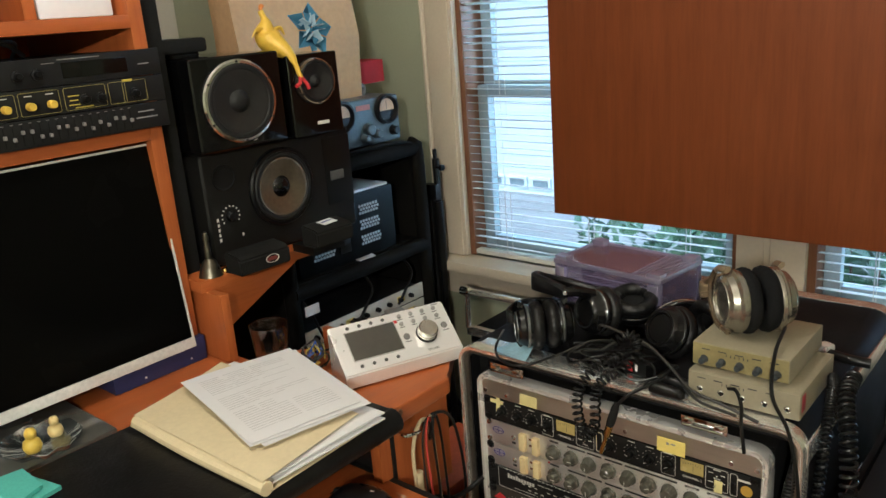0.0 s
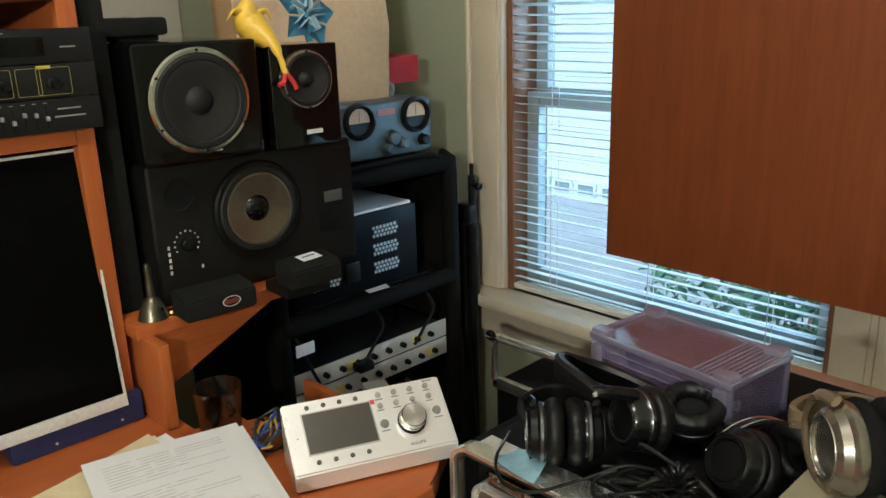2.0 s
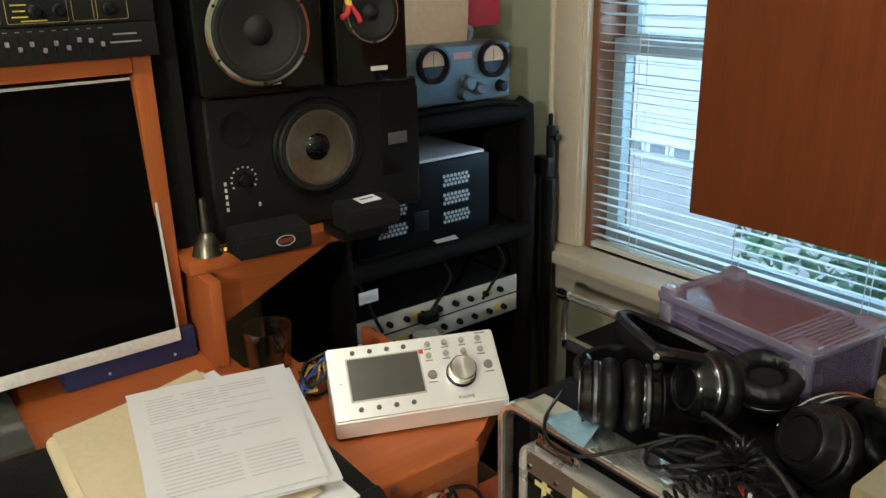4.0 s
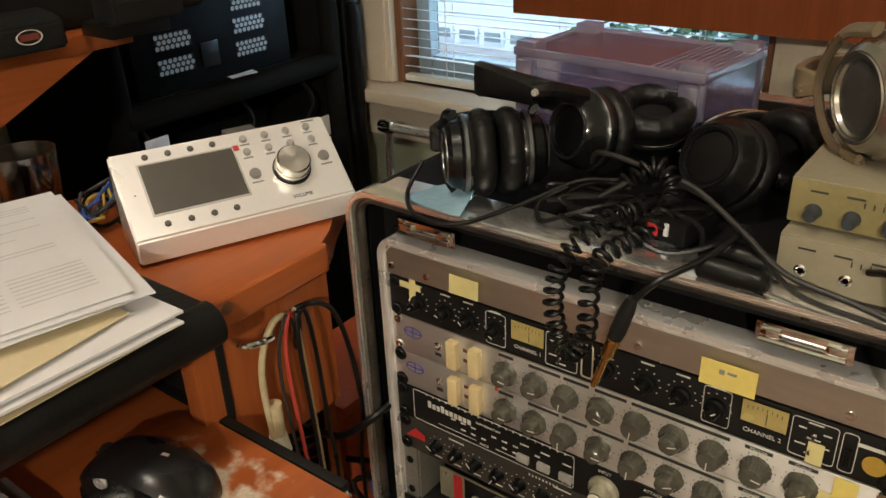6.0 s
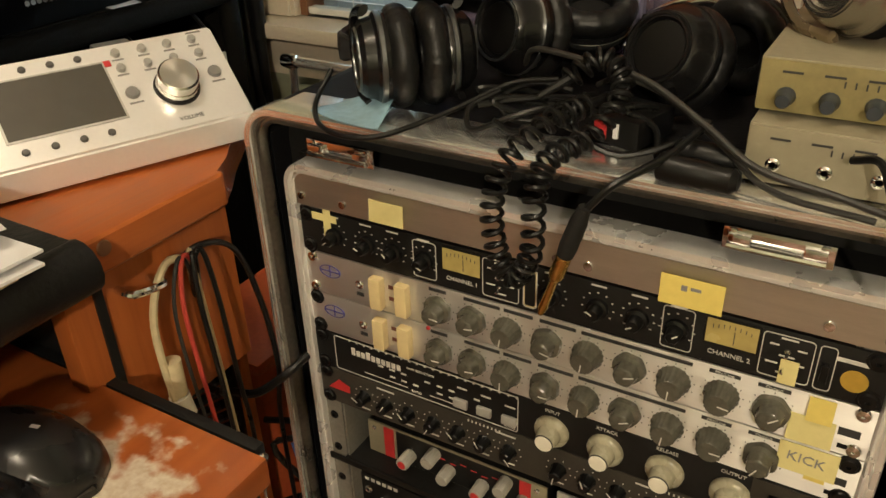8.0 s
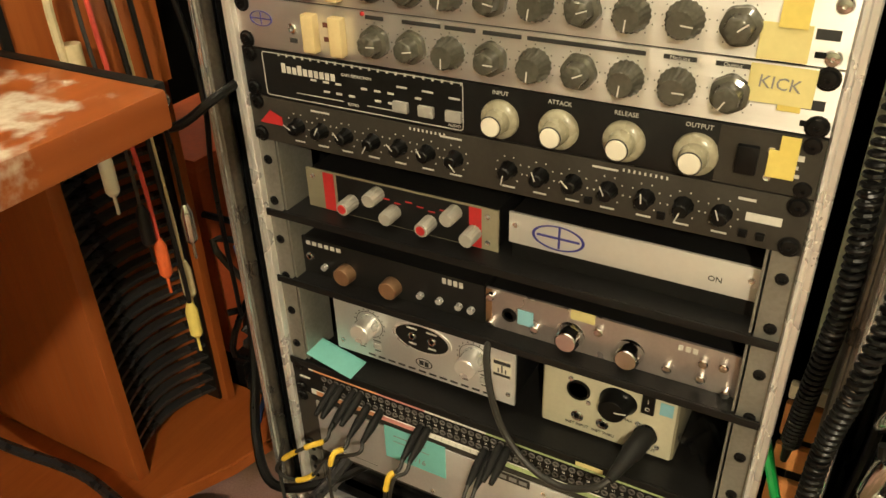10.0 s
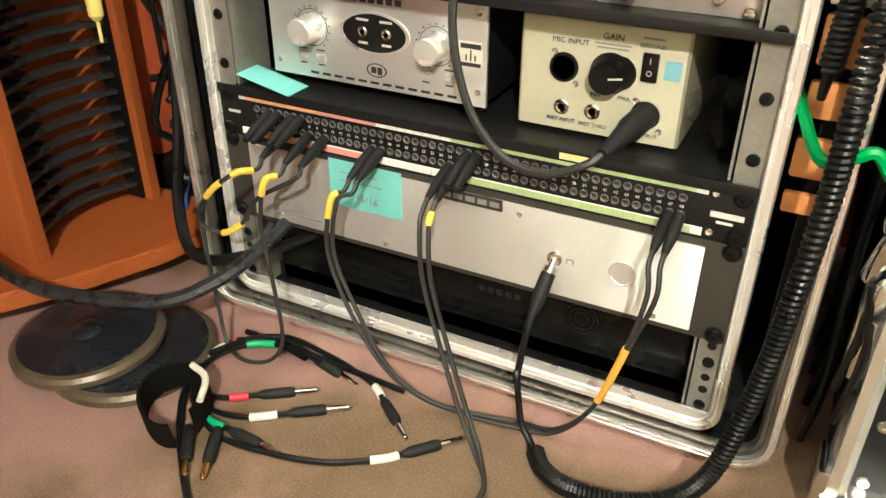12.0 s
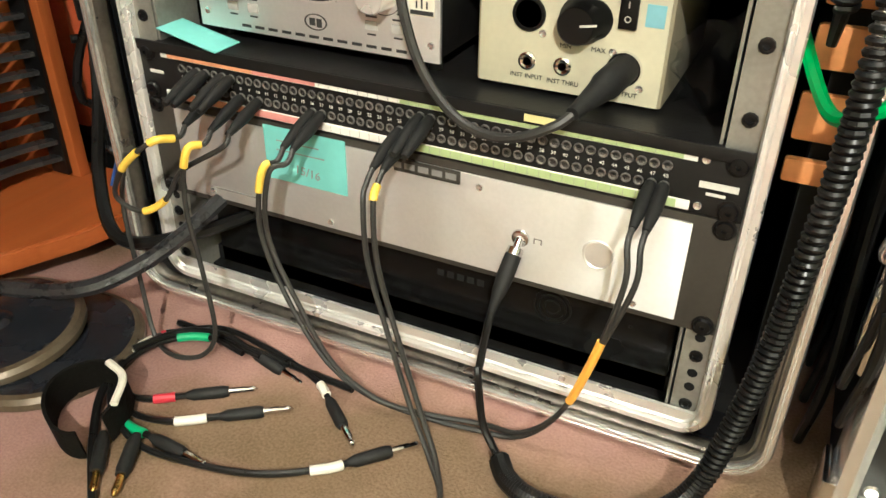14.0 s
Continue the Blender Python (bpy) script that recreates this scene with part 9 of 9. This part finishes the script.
part("coil", coil([(0.120, -0.077, FZ + 0.013), (0.133, -0.092, FZ + 0.012), (0.158, -0.101, FZ + 0.012), (0.200, -0.095, FZ + 0.012), (0.236, -0.075, FZ + 0.016), (0.256, -0.060, 0.100), (0.268, -0.055, 0.155), (0.2755, -0.054, 0.212), (0.2800, -0.053, 0.268), (0.2840, -0.052, 0.332), (0.2850, -0.052, 0.390), (0.286, -0.053, 0.46), (0.295, -0.055, 0.53), (0.303, -0.045, 0.62), (0.308, -0.02, 0.72), (0.310, 0.02, 0.80), (0.306, 0.06, 0.88), (0.30, 0.10, TZ + 0.018), (0.29, 0.14, TZ + 0.016)], 0.0060, 0.0022, 215, 6, 10), CABLE_BLACK, g, "thick coiled section")

# second case on the right
c2 = thing("open_case", "open black case with aluminium edges holding a heavy black amplifier", "road case", at(0.335, 0.0, 0))
part("front_edge", ring_frame(0.0, 0.60, FZ + 0.003, 0.80, 0.02, [(-0.016, 0.0), (-0.016, -0.03), (-0.010, -0.036), (-0.002, -0.036), (0.0006, -0.030), (0.0006, 0.0)]), ALU_WORN, c2)
part("shell_left", box(0.001, 0.010, 0.0, 0.42, FZ + 0.02, 0.78), LAMINATE, c2)
part("shell_right", box(0.59, 0.599, 0.0, 0.42, FZ + 0.02, 0.78), LAMINATE, c2)
part("shell_top", box(0.02, 0.58, 0.0, 0.42, 0.790, 0.799), LAMINATE, c2)
part("shell_bottom", box(0.02, 0.58, 0.0, 0.42, FZ + 0.004, FZ + 0.012), LAMINATE, c2)
part("shell_back", box(0.012, 0.588, 0.41, 0.42, FZ + 0.02, 0.78), LAMINATE, c2)
bm = box(-0.008, 0.002, -0.040, 0.0, FZ + 0.002, FZ + 0.055, 0.004)
part("corner_cap", bm, CHROME, c2, "chromed ball corner")
part("ball", lathe([(0, 0.014), (0.010, 0.010), (0.014, 0), (0.010, -0.010), (0, -0.014)], 16, at(0.006, -0.034, FZ + 0.022)), CHROME, c2)
for z in (0.20, 0.36, 0.52):
    bm = box(-0.010, 0.0, -0.034, -0.006, z, z + 0.05, 0.003)
    box(-0.014, -0.010, -0.030, -0.012, z + 0.012, z + 0.075, 0.002, bm)
    part("latch", bm, CHROME, c2, "chromed butterfly latch")
am = thing("heavy_amplifier", "black amplifier with vent slots and a white bordered badge", "amplifier", at(0.352, 0.0, FZ + 0.0125))
part("front", box(0, 0.56, -0.002, 0.004, 0, 0.16, 0.002), BLACK_PANEL, am)
part("body", box(0.002, 0.558, 0.0042, 0.38, 0, 0.158, 0.002), BLACK_PANEL, am)
outline(am, 0.018, 0.085, 0.030, 0.052, INK_WHITE, 0.0016, 0.006)
part("badge_plate", box(0.024, 0.080, -0.0028, -0.002, 0.034, 0.048, 0.0002), INK_WHITE, am, "white badge plate")
bm = bmesh.new()
for k in range(5):
    box(0.028 + 0.0102 * k, 0.0345 + 0.0102 * k, -0.0032, -0.0028, 0.037, 0.045, 0, bm)
part("badge_lettering", bm, INK_BLACK, am)
vs_ = mesh_of(box(-0.0016, 0.0016, -0.0004, 0.0, -0.014, 0.014), "vent_slot", DARK)
for k in range(12):
    piece("vent_slot", vs_, am, at(0.03 + 0.011 * k, -0.002, 0.090))
part("cooling_body", tube([(0.035, 0.01, 0.162), (0.045, 0.01, 0.21), (0.060, 0.01, 0.33)], 0.024, 16, 3), GREY_PANEL, am)
part("circuit_board", box(0.075, 0.3, 0.02, 0.024, 0.162, 0.32), mat("green_circuit_board", (0.06, 0.18, 0.04), 0.45), am, "green circuit board")
piece("screw", BRIGHT_SCREW, am, at(0.012, -0.002, 0.012) @ TO_FRONT)
piece("screw", BRIGHT_SCREW, am, at(0.012, -0.002, 0.07) @ TO_FRONT)
cable("green_lead", "bright green cable draped between the cases", [(0.235, 0.06, 0.40), (0.262, 0.0, 0.362), (0.276, -0.026, 0.352), (0.292, -0.034, 0.361), (0.304, -0.034, 0.366), (0.318, -0.034, 0.350), (0.342, -0.034, 0.341), (0.38, -0.02, 0.345), (0.43, 0.02, 0.37)], 0.0042, mat("green_cable_jacket", (0.01, 0.34, 0.07), 0.35))
cable("green_lead", "thin green cable loop behind the case", [(0.335, 0.30, 0.62), (0.33, 0.22, 0.60), (0.325, 0.14, 0.56), (0.322, 0.10, 0.49), (0.328, 0.14, 0.44), (0.335, 0.2, 0.46)], 0.003, mat("dark_green_cable_jacket", (0.01, 0.22, 0.06), 0.4))
for k in range(4):
    y = 0.02 + 0.05 * k
    cable("side_lead", "black lead hanging between the two cases", [(0.318, y, 0.74 - 0.03 * k), (0.312 + 0.004 * k, y - 0.01, 0.60), (0.320 - 0.003 * k, y - 0.02, 0.45), (0.314, y, 0.30), (0.320, y + 0.01, 0.15), (0.316, y + 0.03, FZ + 0.006)], 0.0042 - 0.0004 * k, CABLE_BLACK)
bg = thing("plug_row", "row of chrome connectors hanging between the cases", "connectors")
for k, (x, z) in enumerate(((0.322, 0.44), (0.326, 0.405), (0.320, 0.49), (0.327, 0.535), (0.322, 0.30), (0.328, 0.27), (0.325, 0.34))):
    part("connector", lathe([(0, 0.022), (0.005, 0.022), (0.0066, 0.018), (0.0066, -0.012), (0.004, -0.018), (0, -0.018)], 14, at(x, -0.046 + 0.004 * (k % 3), z) @ pose(0, 0, 0, 15 * (k % 3), 10, 0)), CHROME if k % 2 == 0 else ALU_WORN, bg)
    part("lead", tube([(x, -0.045, z - 0.016), (x + 0.004, -0.04, z - 0.05), (x, -0.02, z - 0.12)], 0.0032, 7, 4), CABLE_BLACK, bg)
part("orange_flag", box(0.318, 0.330, 0.10, 0.104, 0.40, 0.47, 0.001), mat("orange_wood_end", (0.55, 0.20, 0.04), 0.5), bg, "orange tag")
solid("wooden_post", box(0.318, 0.332, 0.43, 0.47, FZ + 0.0005, 0.66, 0.003), ORANGE_WOOD_Z, "orange wooden post behind the cases", "wooden post")
cable("floor_lead", "thin black lead lying under the case edge", [(-0.21, -0.045, FZ + 0.004), (-0.14, -0.046, FZ + 0.004), (-0.06, -0.05, FZ + 0.004), (-0.02, -0.052, FZ + 0.004)], 0.003, CABLE_BLACK)
